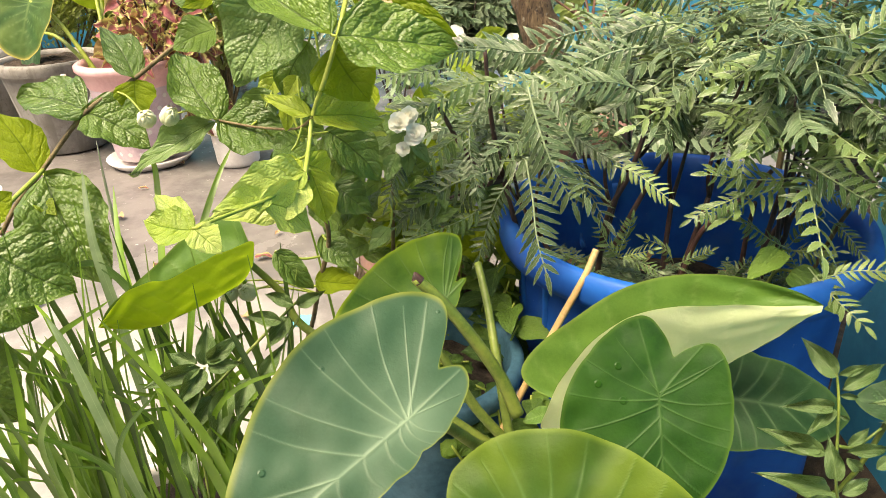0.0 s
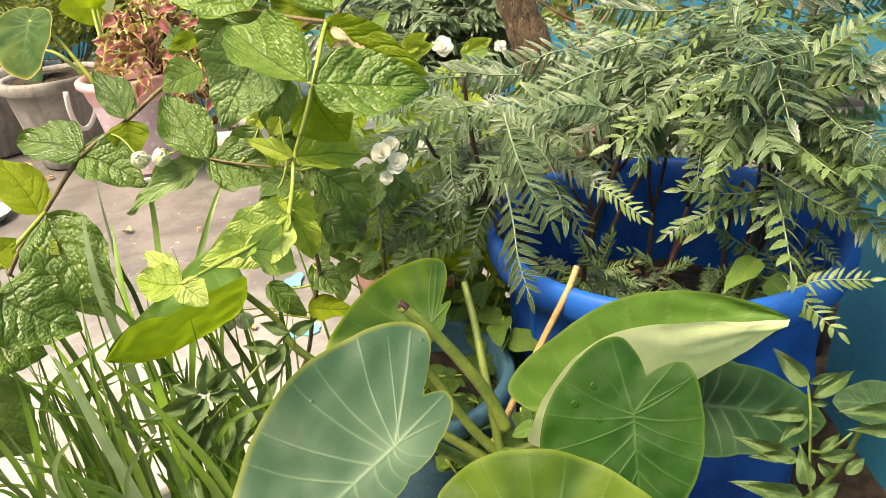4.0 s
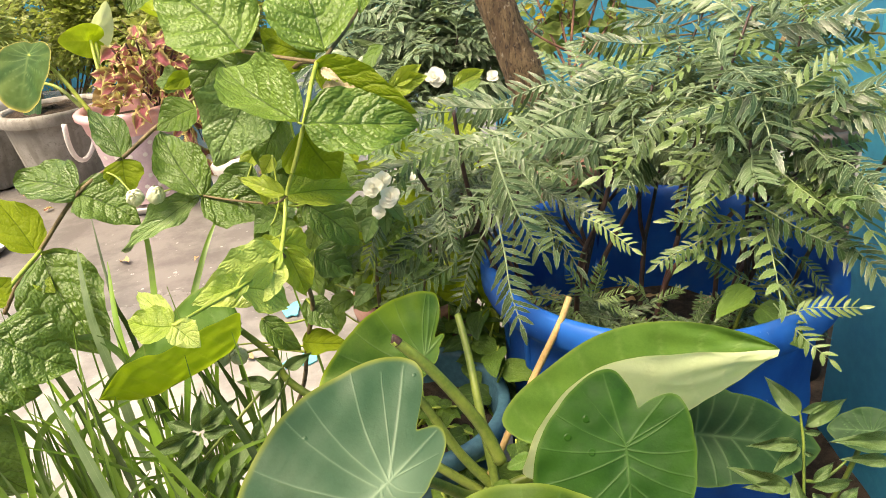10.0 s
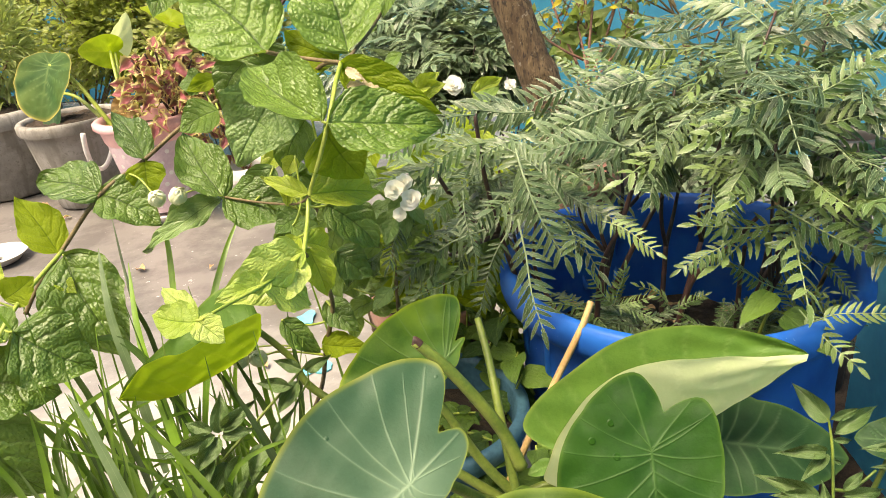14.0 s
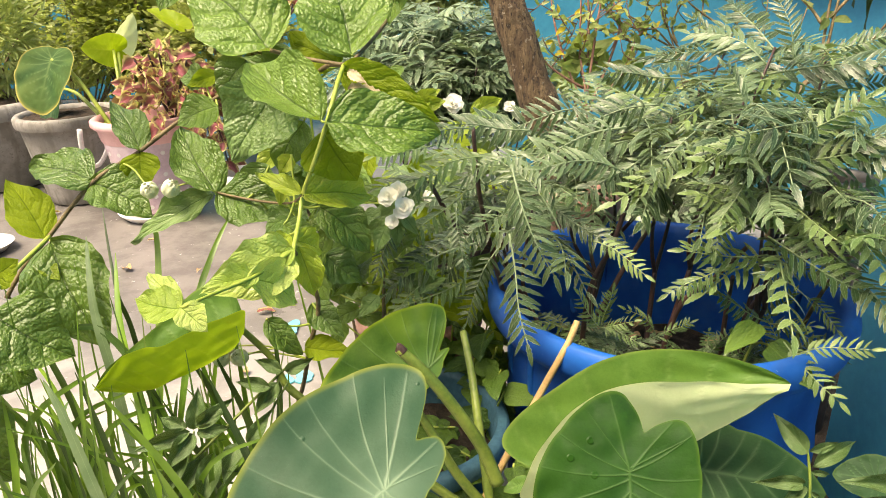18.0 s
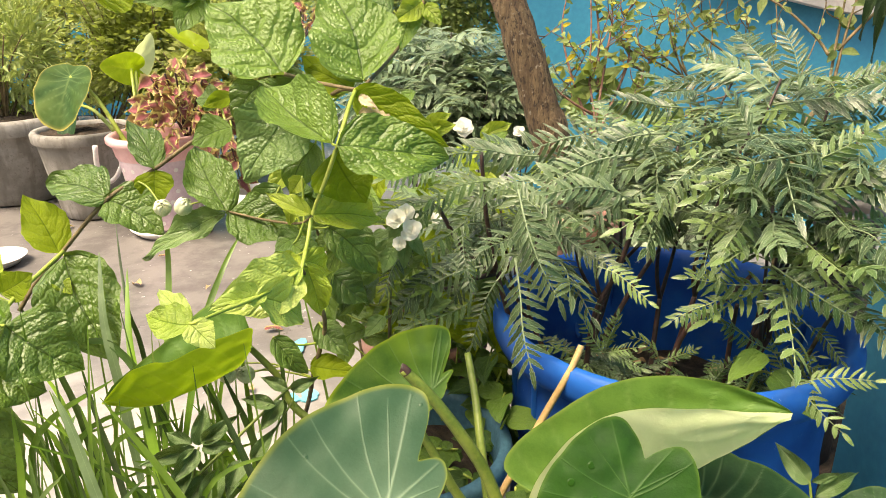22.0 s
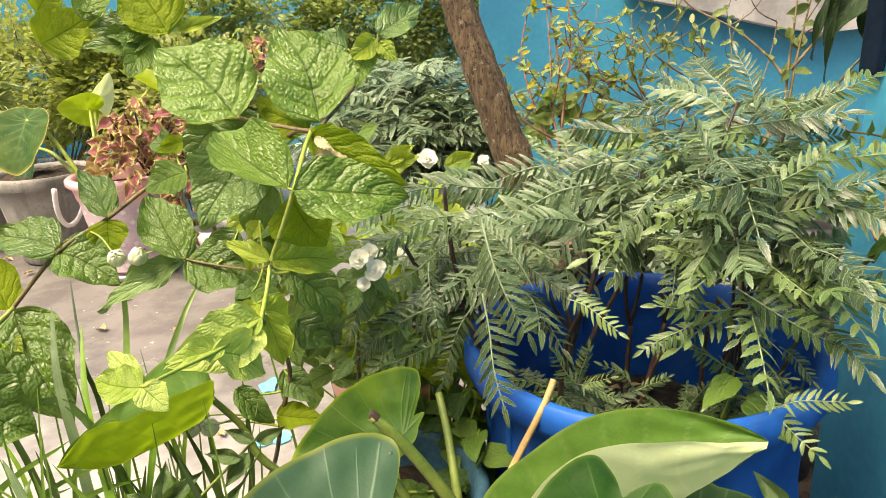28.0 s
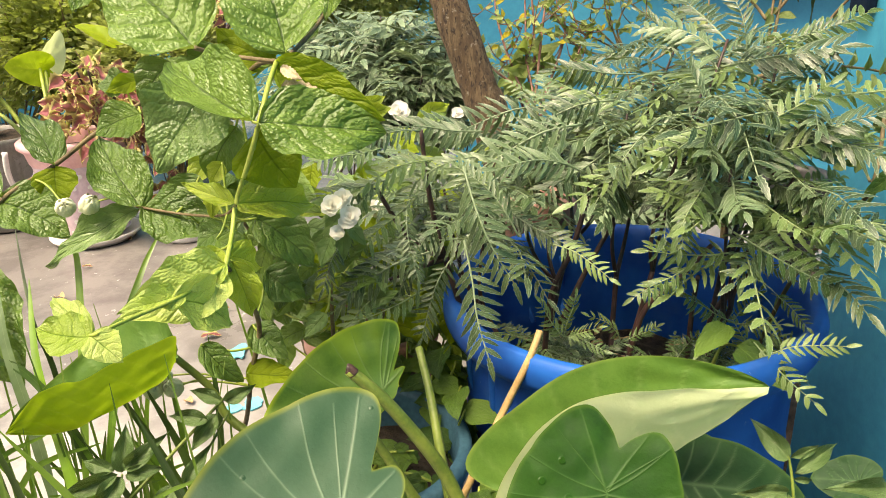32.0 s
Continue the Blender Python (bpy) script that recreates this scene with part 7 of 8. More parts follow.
def chilli_leaf(plant, k, base, tip, width, normal):
    put_leaf(plant, CHI[k % 3], base, tip, max(0.85 * width, 0.3 * (Vector(tip) - Vector(base)).length), normal)


FOOT_A = Vector((0.152, 0.178, 0.248))
CHILLI_A = chilli((FOOT_A.x, FOOT_A.y, 0.0), "young chilli plant with drooping variegated green leaves", [
    [(FOOT_A.x, FOOT_A.y, 0.0), FOOT_A, (0.155, 0.191, 0.365), (0.168, 0.202, 0.432)],
    [(0.160, 0.189, 0.360), (0.192, 0.207, 0.394), (0.221, 0.217, 0.413), (0.251, 0.260, 0.452)],
    [(0.161, 0.206, 0.395), (0.233, 0.260, 0.452), (0.251, 0.268, 0.467)],
])
chilli_leaf(CHILLI_A, 0, (0.168, 0.203, 0.434), (0.171, 0.221, 0.470), 0.023, (0.350, -0.849, 0.396))
chilli_leaf(CHILLI_A, 1, (0.171, 0.205, 0.437), (0.207, 0.218, 0.461), 0.019, (0.092, -0.921, 0.378))
chilli_leaf(CHILLI_A, 2, (0.164, 0.202, 0.432), (0.115, 0.175, 0.427), 0.020, (0.361, -0.760, 0.540))
chilli_leaf(CHILLI_A, 3, (0.167, 0.201, 0.430), (0.150, 0.169, 0.411), 0.024, (0.453, -0.609, 0.651))
chilli_leaf(CHILLI_A, 4, (0.172, 0.202, 0.432), (0.205, 0.205, 0.435), 0.017, (0.024, -0.843, 0.537))
chilli_leaf(CHILLI_A, 5, (0.161, 0.203, 0.435), (0.132, 0.207, 0.446), 0.016, (0.134, -0.753, 0.644))
chilli_leaf(CHILLI_A, 6, (0.158, 0.195, 0.418), (0.146, 0.155, 0.383), 0.023, (0.394, -0.666, 0.633))
chilli_leaf(CHILLI_A, 7, (0.185, 0.201, 0.406), (0.180, 0.161, 0.370), 0.028, (0.348, -0.646, 0.680))
chilli_leaf(CHILLI_A, 8, (0.207, 0.206, 0.415), (0.202, 0.173, 0.393), 0.023, (0.358, -0.545, 0.758))
chilli_leaf(CHILLI_A, 9, (0.218, 0.207, 0.414), (0.238, 0.230, 0.438), 0.018, (0.276, -0.785, 0.554))
chilli_leaf(CHILLI_A, 10, (0.239, 0.240, 0.458), (0.200, 0.242, 0.464), 0.018, (0.061, -0.829, 0.555))
chilli_leaf(CHILLI_A, 11, (0.242, 0.251, 0.457), (0.221, 0.227, 0.433), 0.021, (0.285, -0.791, 0.542))
chilli_leaf(CHILLI_A, 12, (0.251, 0.256, 0.467), (0.279, 0.263, 0.479), 0.017, (0.049, -0.904, 0.424))
chilli_leaf(CHILLI_A, 13, (0.248, 0.256, 0.467), (0.217, 0.261, 0.479), 0.016, (0.092, -0.825, 0.557))
chilli_leaf(CHILLI_A, 14, (0.171, 0.198, 0.401), (0.158, 0.165, 0.381), 0.021, (0.418, -0.587, 0.693))
chilli_leaf(CHILLI_A, 15, (0.195, 0.199, 0.400), (0.226, 0.187, 0.396), 0.018, (-0.148, -0.654, 0.742))
chilli_leaf(CHILLI_A, 16, (0.157, 0.150, 0.373), (0.174, 0.119, 0.354), 0.016, (0.214, -0.417, 0.883))
FOOT_B = Vector((0.766, 0.123, 0.264))
CHILLI_B = chilli((FOOT_B.x, FOOT_B.y, 0.0), "young chilli plant with small pointed dark green leaves beside the tub", [
    [(FOOT_B.x, FOOT_B.y, 0.0), FOOT_B, (0.742, 0.121, 0.352), (0.746, 0.151, 0.414), (0.745, 0.165, 0.441)],
    [(0.744, 0.136, 0.383), (0.760, 0.136, 0.382), (0.783, 0.144, 0.395)],
])
chilli_leaf(CHILLI_B, 0, (0.745, 0.163, 0.438), (0.720, 0.186, 0.463), 0.022, (-0.332, -0.839, 0.430))
chilli_leaf(CHILLI_B, 1, (0.747, 0.164, 0.438), (0.775, 0.169, 0.446), 0.007, (-0.071, -0.705, 0.706))
chilli_leaf(CHILLI_B, 2, (0.749, 0.158, 0.427), (0.792, 0.170, 0.448), 0.015, (-0.166, -0.661, 0.732))
chilli_leaf(CHILLI_B, 3, (0.747, 0.156, 0.423), (0.766, 0.155, 0.420), 0.007, (0.059, -0.828, 0.557))
chilli_leaf(CHILLI_B, 4, (0.736, 0.143, 0.421), (0.693, 0.142, 0.422), 0.008, (0.044, -0.778, 0.626))
chilli_leaf(CHILLI_B, 5, (0.736, 0.142, 0.418), (0.709, 0.124, 0.407), 0.014, (-0.026, -0.497, 0.867))
chilli_leaf(CHILLI_B, 6, (0.741, 0.140, 0.414), (0.751, 0.138, 0.409), 0.005, (0.020, -0.912, 0.410))
chilli_leaf(CHILLI_B, 7, (0.748, 0.128, 0.389), (0.768, 0.136, 0.404), 0.011, (-0.290, -0.612, 0.736))
chilli_leaf(CHILLI_B, 8, (0.718, 0.119, 0.395), (0.682, 0.118, 0.397), 0.010, (0.044, -0.742, 0.669))
chilli_leaf(CHILLI_B, 9, (0.723, 0.118, 0.393), (0.673, 0.133, 0.406), 0.012, (-0.102, -0.815, 0.570))
chilli_leaf(CHILLI_B, 10, (0.727, 0.100, 0.379), (0.721, 0.115, 0.411), 0.018, (-0.392, -0.855, 0.338))
chilli_leaf(CHILLI_B, 11, (0.717, 0.088, 0.378), (0.658, 0.085, 0.400), 0.019, (0.244, -0.797, 0.553))
chilli_leaf(CHILLI_B, 12, (0.726, 0.087, 0.376), (0.752, 0.094, 0.387), 0.014, (-0.194, -0.589, 0.785))
chilli_leaf(CHILLI_B, 13, (0.742, 0.118, 0.392), (0.781, 0.121, 0.395), 0.010, (0.004, -0.698, 0.716))
chilli_leaf(CHILLI_B, 14, (0.742, 0.116, 0.388), (0.756, 0.110, 0.375), 0.012, (-0.101, -0.943, 0.317))
chilli_leaf(CHILLI_B, 15, (0.755, 0.097, 0.393), (0.774, 0.104, 0.405), 0.012, (-0.271, -0.585, 0.765))
chilli_leaf(CHILLI_B, 16, (0.712, 0.076, 0.378), (0.676, 0.068, 0.387), 0.011, (0.320, -0.660, 0.680))
chilli_leaf(CHILLI_B, 17, (0.798, 0.112, 0.446), (0.747, 0.103, 0.457), 0.017, (0.265, -0.727, 0.634))
chilli_leaf(CHILLI_B, 18, (0.794, 0.104, 0.431), (0.756, 0.104, 0.436), 0.014, (0.080, -0.740, 0.668))

# ---- low weeds round the foot of the taro ----
M_WEED = leaf_mat("weed_leaf", (0.03, 0.085, 0.012), (0.12, 0.22, 0.03), (0.16, 0.26, 0.06), sides=4, rough=0.45, glow=0.2, pale=0.5)
WEED = [unit_leaf("oval", M_WEED, 0.3, 0.25, 0.05, 0.0, 0.03, s, 6, 10) for s in (1, 2, 3)]


def weeds(at, spots, seed, size=0.032):
    rng = random.Random(seed)
    t = thing("weed", at, "low round-leaved weeds growing at the foot of the taro", "plant", "weeds in the pots")
    a = Vector(at)
    for spot in spots:
        e = Vector(spot)
        stem(t, [a, a.lerp(e, 0.6) + Vector((0, 0, 0.01)), e], 0.0022, 0.0013, M_STEM_LIME, "stem", sides=6)
        for k in range(7):
            ang = k * 2.4 + rng.uniform(-0.4, 0.4)
            o = a.lerp(e, rng.uniform(0.7, 1.0))
            d = Vector((math.cos(ang), math.sin(ang) - 0.2, rng.uniform(-0.35, 0.35))).normalized()
            s = size * rng.uniform(0.6, 1.3)
            put_leaf(t, WEED[k % 3], o, o + d * s, s * rng.uniform(0.5, 0.7), Vector((rng.uniform(-0.4, 0.4), -0.5, 0.9)))
    return t


weeds((TARO_FOOT[0] + 0.01, TARO_FOOT[1] + 0.02, 0.13), [(0.421, 0.271, 0.324), (0.452, 0.281, 0.319), (0.488, 0.262, 0.345), (0.429, 0.236, 0.318), (0.503, 0.231, 0.325), (0.524, 0.258, 0.332), (0.462, 0.234, 0.334), (0.479, 0.191, 0.338), (0.402, 0.221, 0.313)], 61)
weeds((RING[0], RING[1], RING[2] - 0.05), [(0.421, 0.343, 0.333), (0.440, 0.296, 0.327), (0.401, 0.342, 0.334), (0.380, 0.365, 0.335), (0.346, 0.370, 0.349)], 62, 0.026)
weeds((RING[0] + 0.02, RING[1] + 0.12, 0.0), [(0.439, 0.498, 0.398), (0.417, 0.535, 0.406), (0.461, 0.465, 0.397), (0.401, 0.496, 0.374), (0.445, 0.449, 0.365), (0.471, 0.527, 0.408), (0.325, 0.489, 0.388), (0.475, 0.437, 0.390), (0.479, 0.407, 0.374), (0.482, 0.378, 0.360), (0.466, 0.438, 0.346), (0.482, 0.473, 0.395), (0.480, 0.475, 0.353)], 63, 0.045)

TUB_WEED = thing("weed", (0.762, 0.40, 0.32), "weed with two broad smooth leaves in the tub", "plant")
stem(TUB_WEED, [(0.762, 0.40, 0.32), (0.765, 0.360, 0.429), (0.767, 0.320, 0.458)], 0.0022, 0.0014, M_STEM_LIME, sides=6)
stem(TUB_WEED, [(0.762, 0.40, 0.32), (0.759, 0.330, 0.477)], 0.002, 0.0013, M_STEM_LIME, sides=6)
for spec in (((0.767, 0.320, 0.458), (0.787, 0.250, 0.453), 0.032, (-0.288, -0.596, 0.750)), ((0.759, 0.330, 0.477), (0.715, 0.300, 0.464), 0.027, (-0.267, -0.661, 0.701))):
    put_leaf(TUB_WEED, WEED[0], *spec)

# ---- taro and caladium in the far pots ----
def far_taro(name, at, label, leaves):
    t = thing(name, at, label, "plant")
    for seat, tip, normal, mat, wide, fold, seed in leaves:
        taro_leaf(t, seat, tip, normal, mat, OVAL_BLADE if mat is M_COLO_FAR else HEART, wide, fold, 0.12, 0.05, seed, rings=24, seg=96)
        top, s = Vector(at), Vector(seat)
        stem(t, [top, top.lerp(s, 0.55) + Vector((0, 0, 0.05)), s], 0.009, 0.005, M_STEM_LIME, "stalk", sides=6)
    return t


far_taro("taro_plant", (PINK.x - 0.1, PINK.y - 0.03, 0.31), "upright taro leaf yellowing at the edge, beside the coleus", (
    ((-1.063, 2.161, 0.573), (-1.075, 2.007, 0.419), (0.045, -0.708, 0.705), M_COLO_FAR, 1.15, 14, 31),
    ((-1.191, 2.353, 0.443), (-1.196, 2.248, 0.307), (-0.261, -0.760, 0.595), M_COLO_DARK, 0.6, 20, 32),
))
far_taro("caladium_plant", (PINK.x - 0.06, PINK.y - 0.02, 0.31), "pale yellow-green caladium growing beside the coleus", (
    ((-0.909, 2.317, 0.582), (-0.981, 2.233, 0.600), (0.759, -0.651, 0.033), M_COLO_LIME, 0.9, 15, 33),
    ((-0.916, 2.373, 0.591), (-0.847, 2.420, 0.703), (0.821, -0.480, -0.310), M_COLO_UNDER, 0.7, 25, 34),
    ((-0.624, 2.262, 0.670), (-0.734, 2.281, 0.740), (0.444, -0.394, 0.805), M_COLO_LIME, 0.6, 20, 35),
    ((-0.795, 2.103, 0.419), (-0.820, 2.041, 0.401), (0.809, -0.443, 0.386), M_COLO_DRY, 1.0, 10, 36),
))

# ---- shrub with thin reddish stems in front of the blue wall ----
SMALL = [unit_leaf("lance", M_SHRUB, 0.3, 0.15, 0.05, 0.0, 0.02, s, 4, 8) for s in (1, 2)]
SPRAY = [unit_leaf("point", M_SPRAY, 0.35, 0.25, 0.08, 0.0, 0.03, s, 4, 8) for s in (1, 2, 3)]
SMALL_YELLOW = unit_leaf("lance", M_YELLOW, 0.3, 0.15, 0.05, 0.0, 0.02, 3, 4, 8)
SMALL_DARK = unit_leaf("lance", M_HEDGE, 0.3, 0.2, 0.05, 0.0, 0.02, 4, 4, 8)


class Twiggy:
    """A shrub that is built branch by branch, with leaves along each."""

    def __init__(self, name, at, label, mat, leaves, size, seed, kit, r=0.0035, low=0.3, sag=(-0.6, 0.9), twigs=4):
        self.thing = thing(name, at, label, "shrub")
        self.rng = random.Random(seed)
        self.mat, self.leaves, self.size, self.kit, self.r, self.low, self.sag, self.twigs = mat, leaves, size, kit, r, low, sag, twigs

    def branch(self, pts):
        rng = self.rng
        stem(self.thing, pts, self.r, self.r * 0.4, self.mat, "branch", sides=6)
        line = spline(pts, 8)
        spots = line[int(self.low * len(line)) :]
        for _ in range(self.twigs):
            o = rng.choice(spots)
            e = o + Vector((rng.uniform(-1, 1), rng.uniform(-0.7, 0.4), rng.uniform(0.0, 1.1))).normalized() * rng.uniform(0.04, 0.1)
            mid = o.lerp(e, 0.5) + Vector((rng.uniform(-0.01, 0.01), 0, -0.006))
            stem(self.thing, [o, mid, e], self.r * 0.45, self.r * 0.25, self.mat, "twig", sides=5, steps=3)
            spots = spots + spline([o, mid, e], 4)[2:]
        for _ in range(self.leaves):
            o = rng.choice(spots)
            d = Vector((rng.uniform(-1, 1), rng.uniform(-0.8, 0.4), rng.uniform(*self.sag))).normalized()
            s = self.size * rng.uniform(0.6, 1.3)
            n = Vector((rng.uniform(-0.6, 0.6), -0.7, rng.uniform(0.1, 1)))
            put_leaf(self.thing, rng.choice(self.kit), o, o + d * s, s * 0.45, n)



RED_FOOT = Vector((0.698, 1.214, 0.496))
FLOWERING_SHRUB = Twiggy("flowering_shrub", (RED_FOOT.x, RED_FOOT.y, 0.0), "thin shrub with reddish stems and yellowing leaves by the blue wall", M_STEM_RED, 30, 0.025, 3, SPRAY + [SMALL_YELLOW, SMALL[0], SMALL[1], SMALL_DARK], twigs=6)
FLOWERING_SHRUB.branch([(RED_FOOT.x, RED_FOOT.y, 0.0), RED_FOOT, (0.684, 1.268, 0.655), (0.686, 1.309, 0.776), (0.679, 1.362, 0.935)])
FLOWERING_SHRUB.branch([(0.694, 1.227, 0.533), (0.647, 1.288, 0.655), (0.625, 1.347, 0.766), (0.647, 1.401, 0.864)])
FLOWERING_SHRUB.branch([(0.695, 1.231, 0.545), (0.716, 1.264, 0.703), (0.729, 1.292, 0.787), (0.726, 1.336, 0.919)])
FLOWERING_SHRUB.branch([(0.700, 1.227, 0.532), (0.774, 1.304, 0.695), (0.763, 1.349, 0.769), (0.787, 1.366, 0.817)])
FLOWERING_SHRUB.branch([(0.691, 1.243, 0.582), (0.640, 1.232, 0.613), (0.598, 1.245, 0.652), (0.579, 1.269, 0.725)])
FLOWERING_SHRUB.branch([(0.707, 1.227, 0.532), (0.773, 1.235, 0.615), (0.804, 1.258, 0.685), (0.831, 1.266, 0.707)])
FLOWERING_SHRUB.branch([(0.704, 1.280, 0.626), (0.706, 1.321, 0.749), (0.695, 1.359, 0.861), (0.695, 1.388, 0.947)])
THIN_FOOT = Vector((0.920, 1.231, 0.476))
THIN_SHRUB = Twiggy("thin_shrub", (THIN_FOOT.x, THIN_FOOT.y, 0.0), "bare twiggy shrub with small drooping olive leaves by the blue wall", M_STEM_BROWN, 26, 0.021, 13, [SMALL_DARK, SMALL_DARK, SPRAY[0], SMALL[0]], 0.0026, 0.3, (-1.0, 0.4), 6)
THIN_SHRUB.branch([(THIN_FOOT.x, THIN_FOOT.y, 0.0), THIN_FOOT, (0.907, 1.253, 0.603), (0.874, 1.290, 0.715), (0.872, 1.309, 0.769), (0.873, 1.331, 0.836), (0.862, 1.339, 0.859)])
THIN_SHRUB.branch([(0.907, 1.265, 0.639), (0.848, 1.286, 0.702), (0.788, 1.295, 0.733), (0.752, 1.314, 0.790)])
THIN_SHRUB.branch([(0.902, 1.269, 0.652), (0.838, 1.302, 0.688), (0.775, 1.311, 0.717), (0.754, 1.321, 0.748)])
THIN_SHRUB.branch([(0.905, 1.265, 0.639), (0.819, 1.272, 0.662), (0.779, 1.259, 0.687), (0.753, 1.268, 0.715)])
THIN_SHRUB.branch([(0.897, 1.276, 0.670), (0.887, 1.288, 0.708), (0.916, 1.306, 0.760), (0.975, 1.333, 0.773), (1.024, 1.323, 0.744)])
THIN_SHRUB.branch([(0.983, 1.290, 0.709), (0.922, 1.304, 0.754), (0.893, 1.319, 0.798)])
THIN_SHRUB.branch([(0.906, 1.269, 0.652), (0.874, 1.264, 0.698), (0.854, 1.258, 0.743), (0.844, 1.279, 0.808)])
THIN_SHRUB.branch([(0.909, 1.261, 0.627), (0.944, 1.285, 0.697), (0.960, 1.326, 0.756), (0.952, 1.347, 0.818)])
THIN_SHRUB.branch([(0.912, 1.257, 0.615), (1.005, 1.293, 0.654), (1.049, 1.338, 0.723), (1.041, 1.359, 0.786)])
THIN_SHRUB.branch([(0.920, 1.273, 0.599), (1.070, 1.328, 0.632), (1.132, 1.403, 0.726), (1.134, 1.463, 0.842)])
THIN_SHRUB.branch([(0.919, 1.269, 0.586), (1.120, 1.315, 0.591), (1.211, 1.393, 0.694), (1.256, 1.453, 0.807)])
LEAFY_SHRUB = Twiggy("leafy_shrub", (RED_FOOT.x + 0.08, RED_FOOT.y + 0.06, 0.0), "low bright green leaves at the foot of the blue wall", M_STEM_RED, 11, 0.065, 11, SPRAY + [SMALL_DARK], 0.004, 0.55, twigs=2)
LEAFY_SHRUB.branch([(RED_FOOT.x + 0.08, RED_FOOT.y + 0.06, 0.0), (0.748, 1.285, 0.516), (0.737, 1.291, 0.596), (0.720, 1.294, 0.668)])
LEAFY_SHRUB.branch([(RED_FOOT.x + 0.08, RED_FOOT.y + 0.06, 0.0), (0.767, 1.281, 0.502), (0.781, 1.282, 0.568), (0.807, 1.278, 0.619)])
LEAFY_SHRUB.branch([(RED_FOOT.x + 0.08, RED_FOOT.y + 0.06, 0.0), (0.687, 1.282, 0.508), (0.657, 1.283, 0.577), (0.641, 1.289, 0.655)])
LEAFY_SHRUB.branch([(RED_FOOT.x + 0.08, RED_FOOT.y + 0.06, 0.0), (0.846, 1.280, 0.496), (0.872, 1.277, 0.549), (0.908, 1.265, 0.575)])
BARE_CLIMBER = Twiggy("bare_climber", (1.044, 0.907, 0.668), "thin brown climber stems with a few hanging leaves", M_STEM_BROWN, 12, 0.03, 4, [SMALL_DARK, SMALL[0], SMALL_DARK], 0.003, twigs=5)
BARE_CLIMBER.branch([(1.014, 0.842, 0.632), (1.032, 0.882, 0.749), (1.044, 0.903, 0.812), (1.060, 0.934, 0.902)])
BARE_CLIMBER.branch([(1.020, 0.848, 0.650), (1.045, 0.885, 0.758), (1.063, 0.906, 0.820), (1.089, 0.934, 0.900)])
BARE_CLIMBER.branch([(1.037, 0.882, 0.749), (1.089, 0.900, 0.800), (1.140, 0.914, 0.842), (1.191, 0.929, 0.884)])
BARE_CLIMBER.branch([(1.022, 0.879, 0.741), (1.009, 0.909, 0.768), (0.965, 0.956, 0.816), (0.904, 1.023, 0.859), (0.866, 1.040, 0.911)])
BARE_CLIMBER.branch([(1.022, 0.857, 0.677), (1.031, 0.762, 0.708), (1.070, 0.733, 0.775), (1.118, 0.696, 0.821)])
HIDDEN = Vector((0.966, 0.821, 0.572))
CL = thing("climber_root", (HIDDEN.x, HIDDEN.y, 0.0), "brown woody climber stem rising behind the marigolds", "plant")
stem(CL, [(HIDDEN.x, HIDDEN.y, 0.0), HIDDEN, (1.019, 0.851, 0.659)], 0.006, 0.004, M_STEM_BROWN)

# tall sprig against the near wall
SP = thing("sprig", (0.845, 0.46, 0.31), "thin-stemmed weed with round leaves leaning out of the tub", "plant")
stem(SP, [(0.845, 0.46, 0.31), (0.875, 0.44, 0.46), (0.905, 0.41, 0.55), (0.924, 0.388, 0.603), (0.955, 0.437, 0.685)], 0.0028, 0.0022, M_STEM_BROWN)
stem(SP, [(0.918, 0.382, 0.585), (0.928, 0.379, 0.609), (0.941, 0.373, 0.623)], 0.0022, 0.0015, M_PETIOLE)
put_leaf(SP, JAS_FLAT[0], (0.941, 0.373, 0.623), (0.901, 0.365, 0.599), 0.018, (-0.159, -0.809, 0.566))
put_leaf(SP, JAS_FLAT[1], (0.941, 0.373, 0.623), (0.976, 0.378, 0.635), 0.021, (-0.070, -0.852, 0.519))
put_leaf(SP, JAS_FLAT[2], (0.951, 0.351, 0.588), (0.929, 0.336, 0.544), 0.026, (-0.461, -0.746, 0.480))
rng_sp = random.Random(5)
for base in ((0.919, 0.434, 0.615), (0.930, 0.440, 0.633), (0.944, 0.444, 0.644), (0.952, 0.448, 0.656), (0.936, 0.436, 0.620), (0.936, 0.466, 0.646), (0.923, 0.456, 0.618)):
    b = Vector(base)
    for _ in range(3):
        d = Vector((rng_sp.uniform(-1, 1), -0.3, rng_sp.uniform(-1, 1))).normalized() * 0.016
        put_leaf(SP, SMALL_DARK, b, b + d, 0.011, (rng_sp.uniform(-0.5, 0.5), -1, 0.3))
stem(SP, [(0.934, 0.408, 0.602), (0.936, 0.436, 0.620), (0.929, 0.452, 0.636), (0.922, 0.466, 0.647)], 0.0016, 0.001, M_STEM_BROWN)
MARI_W = thing("hanging_sprig", (0.961, 0.402, 0.698), "hanging sprig with small dark paired leaflets on the wall", "plant")
stem(MARI_W, [(0.994, 0.406, 0.707), (0.963, 0.403, 0.702), (0.927, 0.408, 0.719), (0.885, 0.411, 0.727)], 0.0018, 0.001, M_STEM_BROWN)
for k in range(12):
    b = Vector((0.885, 0.411, 0.727)).lerp(Vector((0.969, 0.403, 0.702)), k / 11)
    put_leaf(MARI_W, SMALL_DARK, b, b + Vector((0.002, -0.004, 0.018 if k % 2 else -0.015)), 0.009, (0.3, -1, 0.2))

